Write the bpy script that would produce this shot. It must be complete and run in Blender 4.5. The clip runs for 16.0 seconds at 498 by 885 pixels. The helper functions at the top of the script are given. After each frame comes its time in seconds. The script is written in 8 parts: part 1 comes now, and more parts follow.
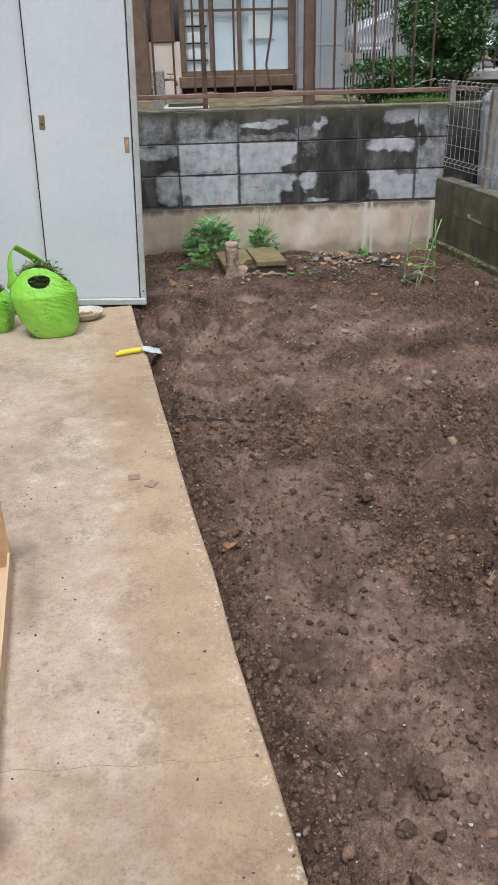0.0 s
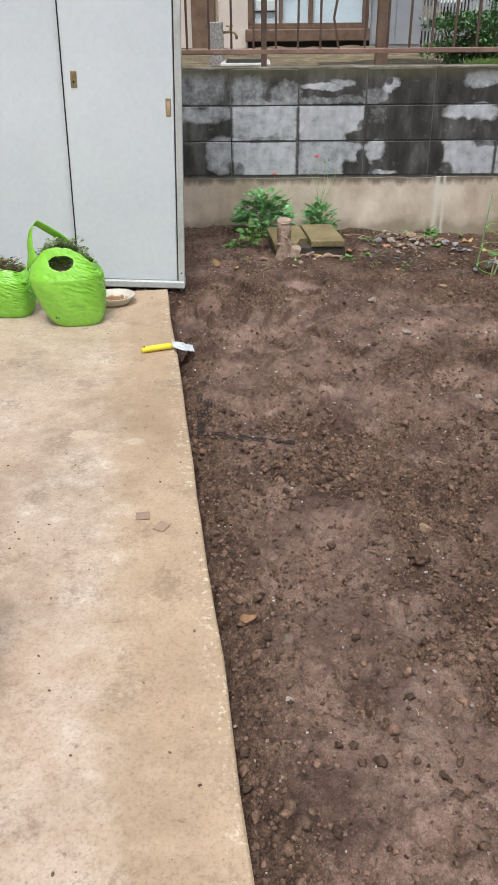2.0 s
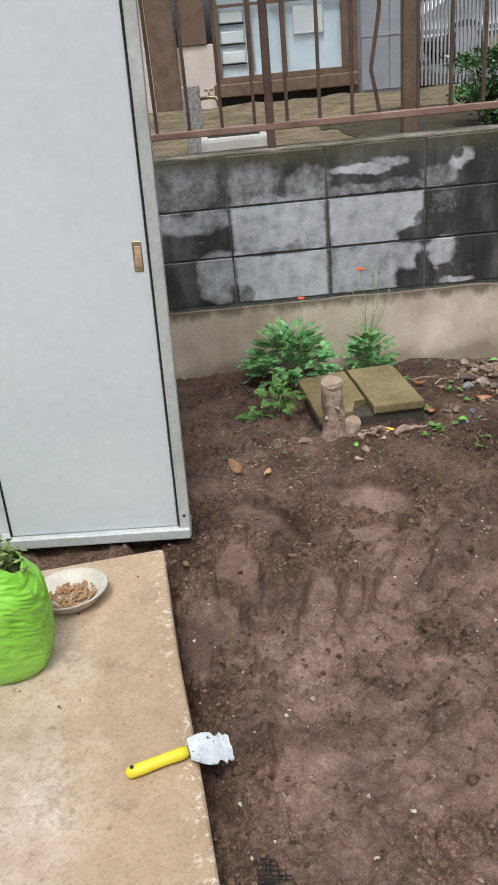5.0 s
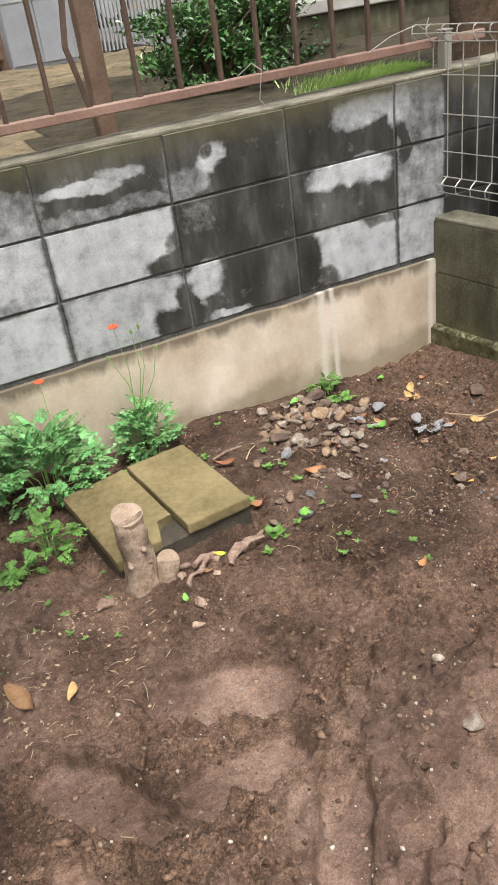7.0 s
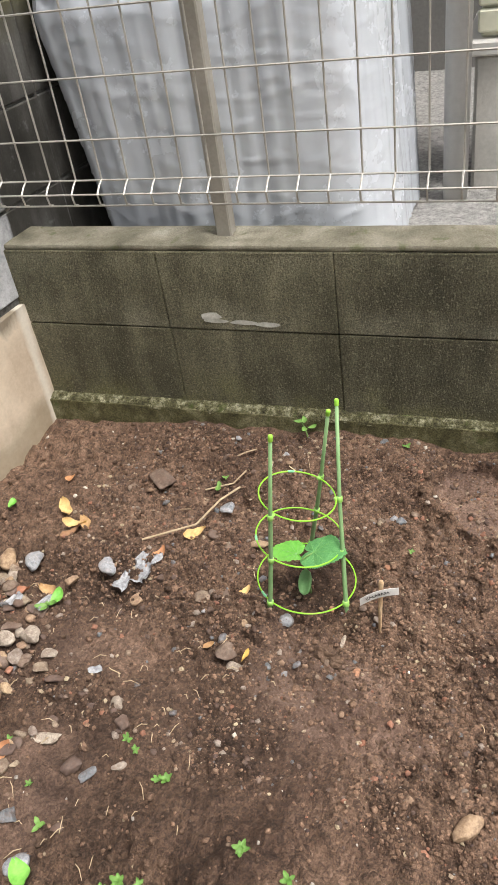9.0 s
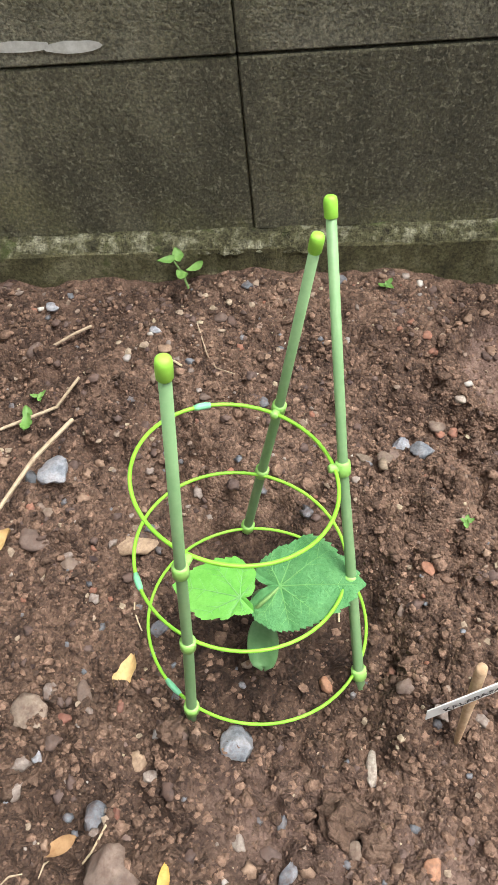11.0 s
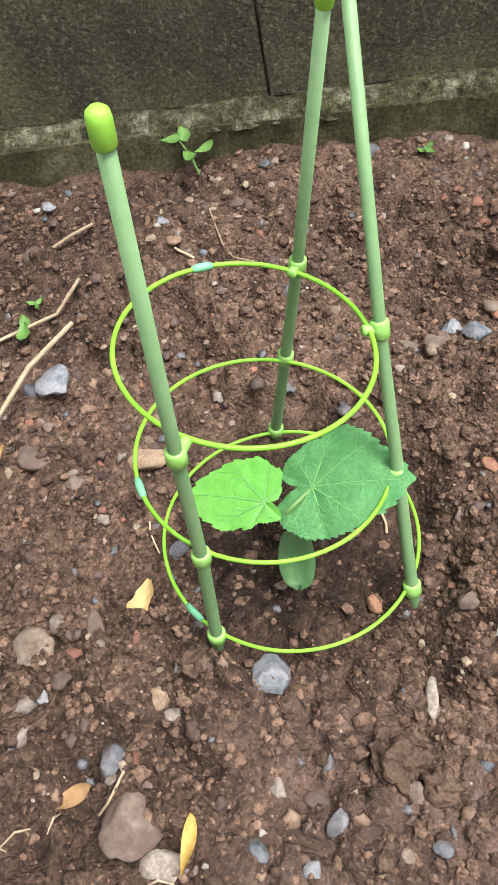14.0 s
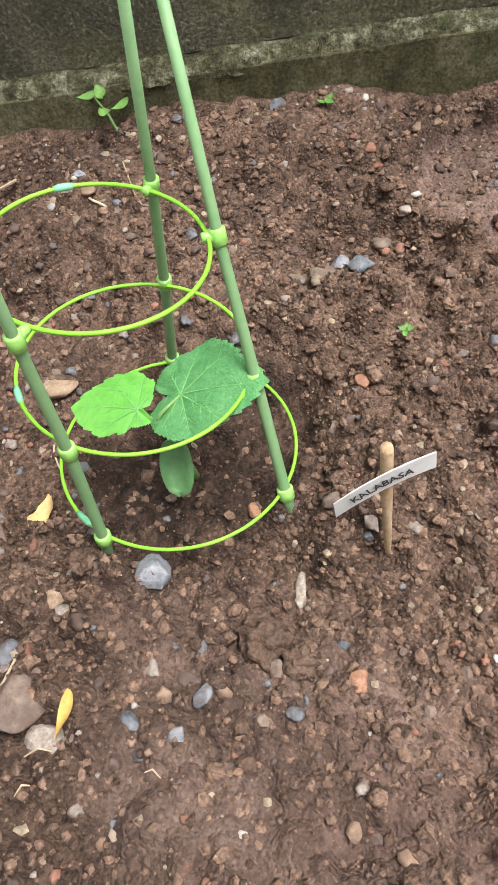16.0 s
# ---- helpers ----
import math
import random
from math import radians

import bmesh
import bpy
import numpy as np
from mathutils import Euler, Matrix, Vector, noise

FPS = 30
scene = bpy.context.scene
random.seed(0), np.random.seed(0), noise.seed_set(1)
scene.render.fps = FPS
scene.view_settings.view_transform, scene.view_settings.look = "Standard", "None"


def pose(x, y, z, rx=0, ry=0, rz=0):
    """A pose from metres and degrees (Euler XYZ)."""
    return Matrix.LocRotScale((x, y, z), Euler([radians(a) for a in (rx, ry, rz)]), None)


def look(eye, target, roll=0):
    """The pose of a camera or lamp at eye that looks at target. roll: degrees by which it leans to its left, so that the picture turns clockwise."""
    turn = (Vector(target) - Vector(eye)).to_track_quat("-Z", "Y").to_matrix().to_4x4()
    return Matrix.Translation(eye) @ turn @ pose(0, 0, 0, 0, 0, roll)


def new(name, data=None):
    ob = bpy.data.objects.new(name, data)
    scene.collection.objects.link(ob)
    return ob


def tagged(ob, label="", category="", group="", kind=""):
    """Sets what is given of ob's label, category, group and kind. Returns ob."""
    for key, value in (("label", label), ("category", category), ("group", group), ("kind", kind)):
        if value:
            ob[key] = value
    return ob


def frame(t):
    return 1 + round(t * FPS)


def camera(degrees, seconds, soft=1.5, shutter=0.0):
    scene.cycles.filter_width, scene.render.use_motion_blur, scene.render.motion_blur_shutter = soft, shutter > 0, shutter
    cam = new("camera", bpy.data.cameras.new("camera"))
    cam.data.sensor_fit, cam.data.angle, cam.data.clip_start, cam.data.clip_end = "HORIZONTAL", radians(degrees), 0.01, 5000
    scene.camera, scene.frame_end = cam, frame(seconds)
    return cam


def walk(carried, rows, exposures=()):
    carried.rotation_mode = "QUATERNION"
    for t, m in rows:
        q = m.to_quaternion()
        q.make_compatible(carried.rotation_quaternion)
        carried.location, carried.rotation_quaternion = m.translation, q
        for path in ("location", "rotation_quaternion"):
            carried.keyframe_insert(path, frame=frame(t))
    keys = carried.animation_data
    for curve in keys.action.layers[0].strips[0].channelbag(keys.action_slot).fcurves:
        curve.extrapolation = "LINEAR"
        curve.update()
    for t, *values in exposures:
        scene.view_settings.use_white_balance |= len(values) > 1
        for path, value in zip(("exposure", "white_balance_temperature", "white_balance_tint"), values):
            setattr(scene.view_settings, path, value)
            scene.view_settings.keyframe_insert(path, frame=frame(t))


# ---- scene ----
cam = camera(34.8, 16.0, 1.05)
PATH = [
    (0, (-0.301, -5.557, 1.285), (-0.197, -3.778, 0.376), -1.4),
    (0.5, (-0.301, -5.508, 1.277), (-0.086, -3.756, 0.336), -1.1),
    (1, (-0.292, -5.447, 1.27), (-0.061, -3.725, 0.279), -1.2),
    (1.5, (-0.238, -5.3, 1.264), (-0.083, -3.585, 0.247), -0.3),
    (2, (-0.222, -5.077, 1.267), (-0.253, -3.34, 0.276), -0.6),
    (2.5, (-0.286, -4.788, 1.282), (-0.396, -3.022, 0.35), -3.3),
    (3, (-0.277, -4.485, 1.246), (-0.435, -2.691, 0.377), -3.2),
    (3.2, (-0.268, -4.376, 1.255), (-0.526, -2.585, 0.404), -4.1),
    (5.3, (-0.46, -3.128, 1.269), (-0.326, -1.359, 0.345), -6.4),
    (5.5, (-0.502, -3.027, 1.25), (-0.241, -1.28, 0.312), -6.8),
    (6, (-0.494, -2.777, 1.232), (-0.066, -1.099, 0.232), -5.6),
    (6.5, (-0.409, -2.53, 1.219), (0.034, -0.89, 0.164), -5.8),
    (7, (-0.377, -2.287, 1.267), (0.254, -0.698, 0.23), -8.4),
    (7.5, (-0.279, -2.053, 1.268), (0.556, -0.525, 0.284), -8.7),
    (8, (-0.125, -1.792, 1.21), (0.806, -0.387, 0.135), -6.7),
    (8.5, (-0.021, -1.533, 1.129), (1.167, -0.359, 0.03), -10.8),
    (9, (0.136, -1.396, 1.078), (1.461, -0.512, -0.131), -9.6),
    (9.2, (0.244, -1.343, 1.063), (1.553, -0.494, -0.188), -9.9),
    (11.3, (0.772, -0.98, 0.516), (1.91, -0.576, -1.079), -8.1),
    (11.5, (0.773, -0.985, 0.492), (1.886, -0.563, -1.115), -8.9),
    (12, (0.763, -1.008, 0.466), (1.86, -0.555, -1.144), -10.1),
    (12.5, (0.74, -1.039, 0.445), (1.826, -0.55, -1.162), -11.6),
    (13, (0.712, -1.052, 0.44), (1.777, -0.516, -1.166), -13.1),
    (13.5, (0.735, -1.028, 0.455), (1.781, -0.468, -1.155), -15.0),
    (14, (0.786, -0.99, 0.466), (1.813, -0.466, -1.168), -16.9),
    (14.5, (0.796, -0.993, 0.477), (1.819, -0.515, -1.174), -16.4),
    (15, (0.792, -1.02, 0.473), (1.809, -0.547, -1.183), -16.6),
    (15.5, (0.779, -1.038, 0.472), (1.787, -0.556, -1.187), -17.6),
    (16, (0.734, -1.09, 0.457), (1.748, -0.569, -1.186), -18.1),
]
EXPO = [(0, 0.24, 6000, 10), (0.5, 0.32, 6050, 10), (1.0, 0.42, 6150, 10), (2.0, 0.42, 6150, 10), (2.5, 0.18, 5950, 10), (3.2, 0.2, 5950, 10), (5.3, 0.4, 6200, 10), (6.5, 0.8, 6550, 10), (7.5, 0.92, 6600, 10), (9.0, 1.06, 6700, 10), (11.3, 1.24, 6300, 10), (16, 1.22, 6250, 10)]
walk(cam, [(t, look(eye, target, roll)) for t, eye, target, roll in PATH], EXPO)

# ---- world and light: an overcast day ----
world = bpy.data.worlds.new("overcast_sky")
scene.world = world
world.use_nodes = True
wn, wl = world.node_tree.nodes, world.node_tree.links
sky = wn.new("ShaderNodeTexSky")
sky.sky_type = "NISHITA"
sky.sun_disc = False
sky.sun_elevation = radians(66)
sky.sun_rotation = radians(163)
sky.air_density, sky.dust_density, sky.ozone_density = 1.0, 6.0, 1.0
hsv = wn.new("ShaderNodeHueSaturation")
hsv.inputs["Saturation"].default_value = 0.25
wl.new(sky.outputs[0], hsv.inputs["Color"])
wl.new(hsv.outputs[0], wn["Background"].inputs["Color"])
wn["Background"].inputs["Strength"].default_value = 0.11

sun = new("sun", bpy.data.lights.new("sun", "SUN"))
sun.data.energy, sun.data.angle, sun.data.color = 1.5, radians(12), (1.0, 0.97, 0.92)
sun.matrix_world = look((-0.7, -2.3, 5.5), (0, 0, 0))

# ---- materials ----


def nodes_of(name):
    m = bpy.data.materials.new(name)
    m.use_nodes = True
    return m, m.node_tree.nodes, m.node_tree.links


def link(nt, a, b):
    nt.new(a, b)


def ramp(n, stops):
    r = n.new("ShaderNodeValToRGB")
    el = r.color_ramp.elements
    while len(el) < len(stops):
        el.new(0.5)
    for e, (p, c) in zip(el, stops):
        e.position, e.color = p, (*c, 1)
    return r


def noise_tex(n, nl, pos, scale, detail=6, rough=0.6, dist=0.0):
    t = n.new("ShaderNodeTexNoise")
    t.inputs["Scale"].default_value, t.inputs["Detail"].default_value = scale, detail
    t.inputs["Roughness"].default_value, t.inputs["Distortion"].default_value = rough, dist
    nl.new(pos, t.inputs["Vector"])
    return t.outputs["Fac"]


def math_node(n, nl, op, a, b=None, clamp=False):
    m = n.new("ShaderNodeMath")
    m.operation, m.use_clamp = op, clamp
    for k, v in enumerate((a, b)):
        if v is None:
            continue
        if isinstance(v, (int, float)):
            m.inputs[k].default_value = v
        else:
            nl.new(v, m.inputs[k])
    return m.outputs[0]


def mixed(n, nl, fac, a, b, kind="MIX"):
    m = n.new("ShaderNodeMix")
    m.data_type, m.blend_type = "RGBA", kind
    for sock, v in ((m.inputs["Factor"], fac), (m.inputs["A"], a), (m.inputs["B"], b)):
        if isinstance(v, (int, float)):
            sock.default_value = v
        elif isinstance(v, tuple):
            sock.default_value = (*v, 1)
        else:
            nl.new(v, sock)
    return m.outputs["Result"]


def bumped(n, nl, height, strength, distance):
    b = n.new("ShaderNodeBump")
    b.inputs["Strength"].default_value, b.inputs["Distance"].default_value = strength, distance
    nl.new(height, b.inputs["Height"])
    nl.new(b.outputs[0], n["Principled BSDF"].inputs["Normal"])


def mk(name, c1, c2, s1=4.0, s2=70.0, rough=0.8, bump=0.3, dist=0.004, vary=0.0, island=0.0, metal=0.0, spec=0.4, speck=None, dust=0.0):
    """A surface of two tones, at two scales, with fine relief; vary: by object, island: by piece of a mesh."""
    m, n, nl = nodes_of(name)
    p = n["Principled BSDF"]
    pos = n.new("ShaderNodeNewGeometry").outputs["Position"]
    big, fine = noise_tex(n, nl, pos, s1, 5), noise_tex(n, nl, pos, s2, 6, 0.65)
    f = math_node(n, nl, "ADD", math_node(n, nl, "MULTIPLY", big, 0.6), math_node(n, nl, "MULTIPLY", fine, 0.4))
    col = ramp(n, [(0.36, c1), (0.64, c2)])
    nl.new(f, col.inputs[0])
    out = col.outputs[0]
    if speck:
        s = noise_tex(n, nl, pos, s2 * 2.2, 2, 0.5)
        mask = ramp(n, [(0.66, (0, 0, 0)), (0.70, (1, 1, 1))])
        nl.new(s, mask.inputs[0])
        out = mixed(n, nl, mask.outputs[0], out, speck)
    for amount, source in ((vary, "ShaderNodeObjectInfo"), (island, "ShaderNodeNewGeometry")):
        if amount:
            node = n.new(source)
            r = node.outputs["Random" if source.endswith("ObjectInfo") else "Random Per Island"]
            h = n.new("ShaderNodeHueSaturation")
            nl.new(math_node(n, nl, "ADD", math_node(n, nl, "MULTIPLY", r, 2 * amount), 1 - amount), h.inputs["Value"])
            nl.new(math_node(n, nl, "ADD", math_node(n, nl, "MULTIPLY", r, 0.03 * amount / 0.3), 0.5 - 0.015 * amount / 0.3), h.inputs["Hue"])
            nl.new(out, h.inputs["Color"])
            out = h.outputs[0]
    if dust:
        mask = ramp(n, [(0.44, (0, 0, 0)), (0.60, (1, 1, 1))])
        nl.new(math_node(n, nl, "ADD", math_node(n, nl, "MULTIPLY", noise_tex(n, nl, pos, 75, 5, 0.6), 0.6), math_node(n, nl, "MULTIPLY", noise_tex(n, nl, pos, 420, 3, 0.6), 0.4)), mask.inputs[0])
        out = mixed(n, nl, math_node(n, nl, "MULTIPLY", mask.outputs[0], dust), out, (0.12, 0.072, 0.052))
    nl.new(out, p.inputs["Base Color"])
    rr = math_node(n, nl, "ADD", math_node(n, nl, "MULTIPLY", fine, 0.2), rough - 0.1, True)
    nl.new(rr, p.inputs["Roughness"])
    p.inputs["Metallic"].default_value, p.inputs["Specular IOR Level"].default_value = metal, spec
    if bump:
        bumped(n, nl, math_node(n, nl, "ADD", fine, math_node(n, nl, "MULTIPLY", big, 0.5)), bump, dist)
    return m


# dried patches on the back wall: centre along the wall and up it, half sizes, how dry
DRY = [(0.14, 0.765, 0.12, 0.020, 0.9), (0.27, 0.785, 0.07, 0.022, 0.6), (0.20, 0.69, 0.22, 0.022, 0.40), (0.55, 0.775, 0.055, 0.05, 0.85), (0.46, 0.72, 0.07, 0.05, 0.45), (0.46, 0.60, 0.06, 0.05, 0.22),
       (0.465, 0.415, 0.075, 0.055, 0.9), (0.54, 0.283, 0.075, 0.014, 0.85), (0.43, 0.30, 0.03, 0.06, 0.5),
       (1.09, 0.80, 0.13, 0.045, 0.75), (1.02, 0.625, 0.17, 0.042, 0.95), (1.225, 0.79, 0.035, 0.085, 0.7),
       (-0.60, 0.62, 0.21, 0.045, 0.7), (-0.47, 0.38, 0.08, 0.10, 0.8), (-0.62, 0.76, 0.22, 0.10, 0.4),
       (-0.30, 0.74, 0.11, 0.09, 0.42), (-0.08, 0.73, 0.10, 0.06, 0.42), (-0.2, 0.685, 0.21, 0.025, 0.6)]


# blocks that have dried up to their joints: middle, half size, how dry; and stains that are still wet
WHOLE = [(-0.2, 0.566, 0.199, 0.099, 0.92), (-0.2, 0.366, 0.199, 0.099, 0.95), (0.2, 0.566, 0.199, 0.099, 1.0), (0.2, 0.366, 0.199, 0.099, 0.9),
         (1.0, 0.366, 0.199, 0.099, 0.95), (1.3, 0.766, 0.099, 0.099, 0.42), (1.3, 0.566, 0.099, 0.099, 0.52), (1.3, 0.366, 0.099, 0.099, 0.85)]
STILLWET = [(0.525, 0.80, 0.022, 0.02, 0.7), (0.575, 0.735, 0.03, 0.018, 0.6), (0.355, 0.495, 0.075, 0.035, 1.0), (0.39, 0.53, 0.03, 0.05, 0.8), (0.36, 0.305, 0.085, 0.05, 1.0), (0.40, 0.35, 0.03, 0.08, 0.9), (0.83, 0.375, 0.055, 0.11, 1.0), (0.89, 0.30, 0.06, 0.035, 0.8),
            (-0.37, 0.30, 0.05, 0.05, 0.5), (-0.2, 0.48, 0.19, 0.018, 0.35), (1.14, 0.45, 0.07, 0.02, 0.6), (1.235, 0.68, 0.02, 0.05, 0.6)]


def wet_block_material():
    """Grey block concrete, soaked dark by rain but for patches that have dried, which have shapes of their own."""
    m, n, nl = nodes_of("rain_soaked_concrete_block")
    p = n["Principled BSDF"]
    pos = n.new("ShaderNodeNewGeometry").outputs["Position"]
    warp = n.new("ShaderNodeTexNoise")
    warp.inputs["Scale"].default_value, warp.inputs["Detail"].default_value, warp.inputs["Roughness"].default_value = 7.0, 4.0, 0.55
    nl.new(pos, warp.inputs["Vector"])
    sub = n.new("ShaderNodeVectorMath")
    sub.operation = "MULTIPLY_ADD"
    nl.new(warp.outputs["Color"], sub.inputs[0])
    sub.inputs[1].default_value, sub.inputs[2].default_value = (0.12, 0.0, 0.10), (-0.06, 0, -0.05)
    add = n.new("ShaderNodeVectorMath")
    nl.new(pos, add.inputs[0]), nl.new(sub.outputs[0], add.inputs[1])
    sep = n.new("ShaderNodeSeparateXYZ")
    nl.new(add.outputs[0], sep.inputs[0])
    speckle = noise_tex(n, nl, pos, 55, 5, 0.7)
    drift = noise_tex(n, nl, pos, 16, 5, 0.6)
    ragged = math_node(n, nl, "ADD", math_node(n, nl, "MULTIPLY", math_node(n, nl, "SUBTRACT", speckle, 0.5), 0.75), math_node(n, nl, "MULTIPLY", math_node(n, nl, "SUBTRACT", drift, 0.5), 1.0))
    flat = n.new("ShaderNodeSeparateXYZ")
    nl.new(pos, flat.inputs[0])

    def spread(kind, x, z, cx, cz, rx, rz, amount, k, lo, hi):
        dx = math_node(n, nl, "MULTIPLY", math_node(n, nl, "SUBTRACT", x, cx), 1 / rx)
        dz = math_node(n, nl, "MULTIPLY", math_node(n, nl, "SUBTRACT", z, cz), 1 / rz)
        dx, dz = math_node(n, nl, "ABSOLUTE", dx), math_node(n, nl, "ABSOLUTE", dz)
        d = math_node(n, nl, "MAXIMUM", dx, dz) if k == 0 else math_node(n, nl, "ADD", math_node(n, nl, "POWER", dx, k), math_node(n, nl, "POWER", dz, k))
        fade = n.new("ShaderNodeMapRange")
        fade.interpolation_type = "SMOOTHSTEP"
        fade.inputs["From Min"].default_value, fade.inputs["From Max"].default_value = lo, hi
        fade.inputs["To Min"].default_value, fade.inputs["To Max"].default_value = amount, 0.0
        nl.new(d, fade.inputs["Value"])
        return fade.outputs[0] if kind is None else math_node(n, nl, "MAXIMUM", kind, fade.outputs[0])

    dryness, damp = None, None
    for cx, cz, rx, rz, amount in DRY:
        dryness = spread(dryness, sep.outputs["X"], sep.outputs["Z"], cx, cz, rx, rz, amount, 3.0, 0.15, 1.75)
    for cx, cz, rx, rz, amount in WHOLE:
        dryness = spread(dryness, flat.outputs["X"], flat.outputs["Z"], cx, cz, rx, rz, amount, 0, 0.90, 1.02)
    for cx, cz, rx, rz, amount in STILLWET:
        damp = spread(damp, sep.outputs["X"], sep.outputs["Z"], cx, cz, rx, rz, amount, 2.5, 0.25, 1.8)
    dryness = math_node(n, nl, "SUBTRACT", dryness, damp)
    edge = n.new("ShaderNodeMapRange")
    edge.inputs["From Min"].default_value, edge.inputs["From Max"].default_value = 0.12, 0.92
    nl.new(math_node(n, nl, "ADD", dryness, ragged), edge.inputs["Value"])
    dryness = edge.outputs[0]
    streak = n.new("ShaderNodeMapping")
    streak.inputs["Scale"].default_value = (1.0, 1.0, 0.35)
    nl.new(pos, streak.inputs["Vector"])
    big, fine = noise_tex(n, nl, streak.outputs[0], 9, 6, 0.6), noise_tex(n, nl, pos, 210, 4, 0.6)
    wet = ramp(n, [(0.32, (0.022, 0.021, 0.018)), (0.50, (0.055, 0.053, 0.048)), (0.68, (0.14, 0.138, 0.132))])
    nl.new(big, wet.inputs[0])
    dry = ramp(n, [(0.34, (0.33, 0.34, 0.355)), (0.50, (0.48, 0.495, 0.515)), (0.66, (0.63, 0.65, 0.67))])
    nl.new(math_node(n, nl, "ADD", math_node(n, nl, "MULTIPLY", big, 0.45), math_node(n, nl, "MULTIPLY", drift, 0.55)), dry.inputs[0])
    col = mixed(n, nl, dryness, wet.outputs[0], dry.outputs[0])
    grain = ramp(n, [(0.3, (0.87, 0.87, 0.87)), (0.7, (1.12, 1.12, 1.12))])
    nl.new(fine, grain.inputs[0])
    col = mixed(n, nl, 1.0, col, grain.outputs[0], "MULTIPLY")
    high = n.new("ShaderNodeMapRange")
    high.inputs["From Min"].default_value, high.inputs["From Max"].default_value, high.inputs["To Max"].default_value = 0.79, 0.86, 0.75
    nl.new(math_node(n, nl, "ADD", flat.outputs["Z"], math_node(n, nl, "MULTIPLY", math_node(n, nl, "SUBTRACT", drift, 0.5), 0.12)), high.inputs["Value"])
    col = mixed(n, nl, high.outputs[0], col, (0.105, 0.098, 0.052))
    info = n.new("ShaderNodeObjectInfo")
    h = n.new("ShaderNodeHueSaturation")
    nl.new(math_node(n, nl, "ADD", math_node(n, nl, "MULTIPLY", info.outputs["Random"], 0.2), 0.9), h.inputs["Value"])
    nl.new(col, h.inputs["Color"])
    nl.new(h.outputs[0], p.inputs["Base Color"])
    nl.new(math_node(n, nl, "ADD", math_node(n, nl, "MULTIPLY", dryness, 0.4), 0.5), p.inputs["Roughness"])
    p.inputs["Specular IOR Level"].default_value = 0.35
    bumped(n, nl, math_node(n, nl, "ADD", fine, math_node(n, nl, "MULTIPLY", speckle, 0.6)), 0.4, 0.003)
    return m


def streaked(name, stops, scale, stretch, rough, pores=0.0, bump=0.4, dist=0.003, moss=None, contrast=0.2):
    """Weathered cement with stains that run down it, grain and open pores."""
    m, n, nl = nodes_of(name)
    p = n["Principled BSDF"]
    pos = n.new("ShaderNodeNewGeometry").outputs["Position"]
    run = n.new("ShaderNodeMapping")
    run.inputs["Scale"].default_value = (1.0, 1.0, stretch)
    nl.new(pos, run.inputs["Vector"])
    down, cloud = noise_tex(n, nl, run.outputs[0], scale, 7, 0.62), noise_tex(n, nl, pos, scale * 0.55, 5, 0.55)
    fine = noise_tex(n, nl, pos, 240, 5, 0.8)
    f = math_node(n, nl, "ADD", math_node(n, nl, "MULTIPLY", down, 0.55), math_node(n, nl, "MULTIPLY", cloud, 0.45))
    col = ramp(n, stops)
    nl.new(f, col.inputs[0])
    grain = ramp(n, [(0.33, (1 - contrast,) * 3), (0.67, (1 + contrast,) * 3)])
    nl.new(fine, grain.inputs[0])
    out = mixed(n, nl, 1.0, col.outputs[0], grain.outputs[0], "MULTIPLY")
    height = fine
    if pores:
        v = n.new("ShaderNodeTexVoronoi")
        v.inputs["Scale"].default_value = 300
        nl.new(pos, v.inputs["Vector"])
        hole = ramp(n, [(0.10, (1, 1, 1)), (0.34, (0, 0, 0))])
        nl.new(v.outputs["Distance"], hole.inputs[0])
        some = ramp(n, [(0.42, (0, 0, 0)), (0.60, (1, 1, 1))])
        nl.new(noise_tex(n, nl, pos, 120, 3, 0.5), some.inputs[0])
        open_ = math_node(n, nl, "MULTIPLY", hole.outputs[0], some.outputs[0])
        out = mixed(n, nl, math_node(n, nl, "MULTIPLY", open_, pores), out, (0.012, 0.011, 0.008))
        height = math_node(n, nl, "SUBTRACT", fine, math_node(n, nl, "MULTIPLY", open_, 0.8))
    if moss:
        mask = ramp(n, [(0.60, (0, 0, 0)), (0.68, (1, 1, 1))])
        nl.new(noise_tex(n, nl, pos, 24, 5, 0.6), mask.inputs[0])
        out = mixed(n, nl, math_node(n, nl, "MULTIPLY", mask.outputs[0], 0.6), out, moss)
    nl.new(out, p.inputs["Base Color"])
    p.inputs["Roughness"].default_value = rough
    p.inputs["Specular IOR Level"].default_value = 0.3
    bumped(n, nl, height, bump, dist)
    return m


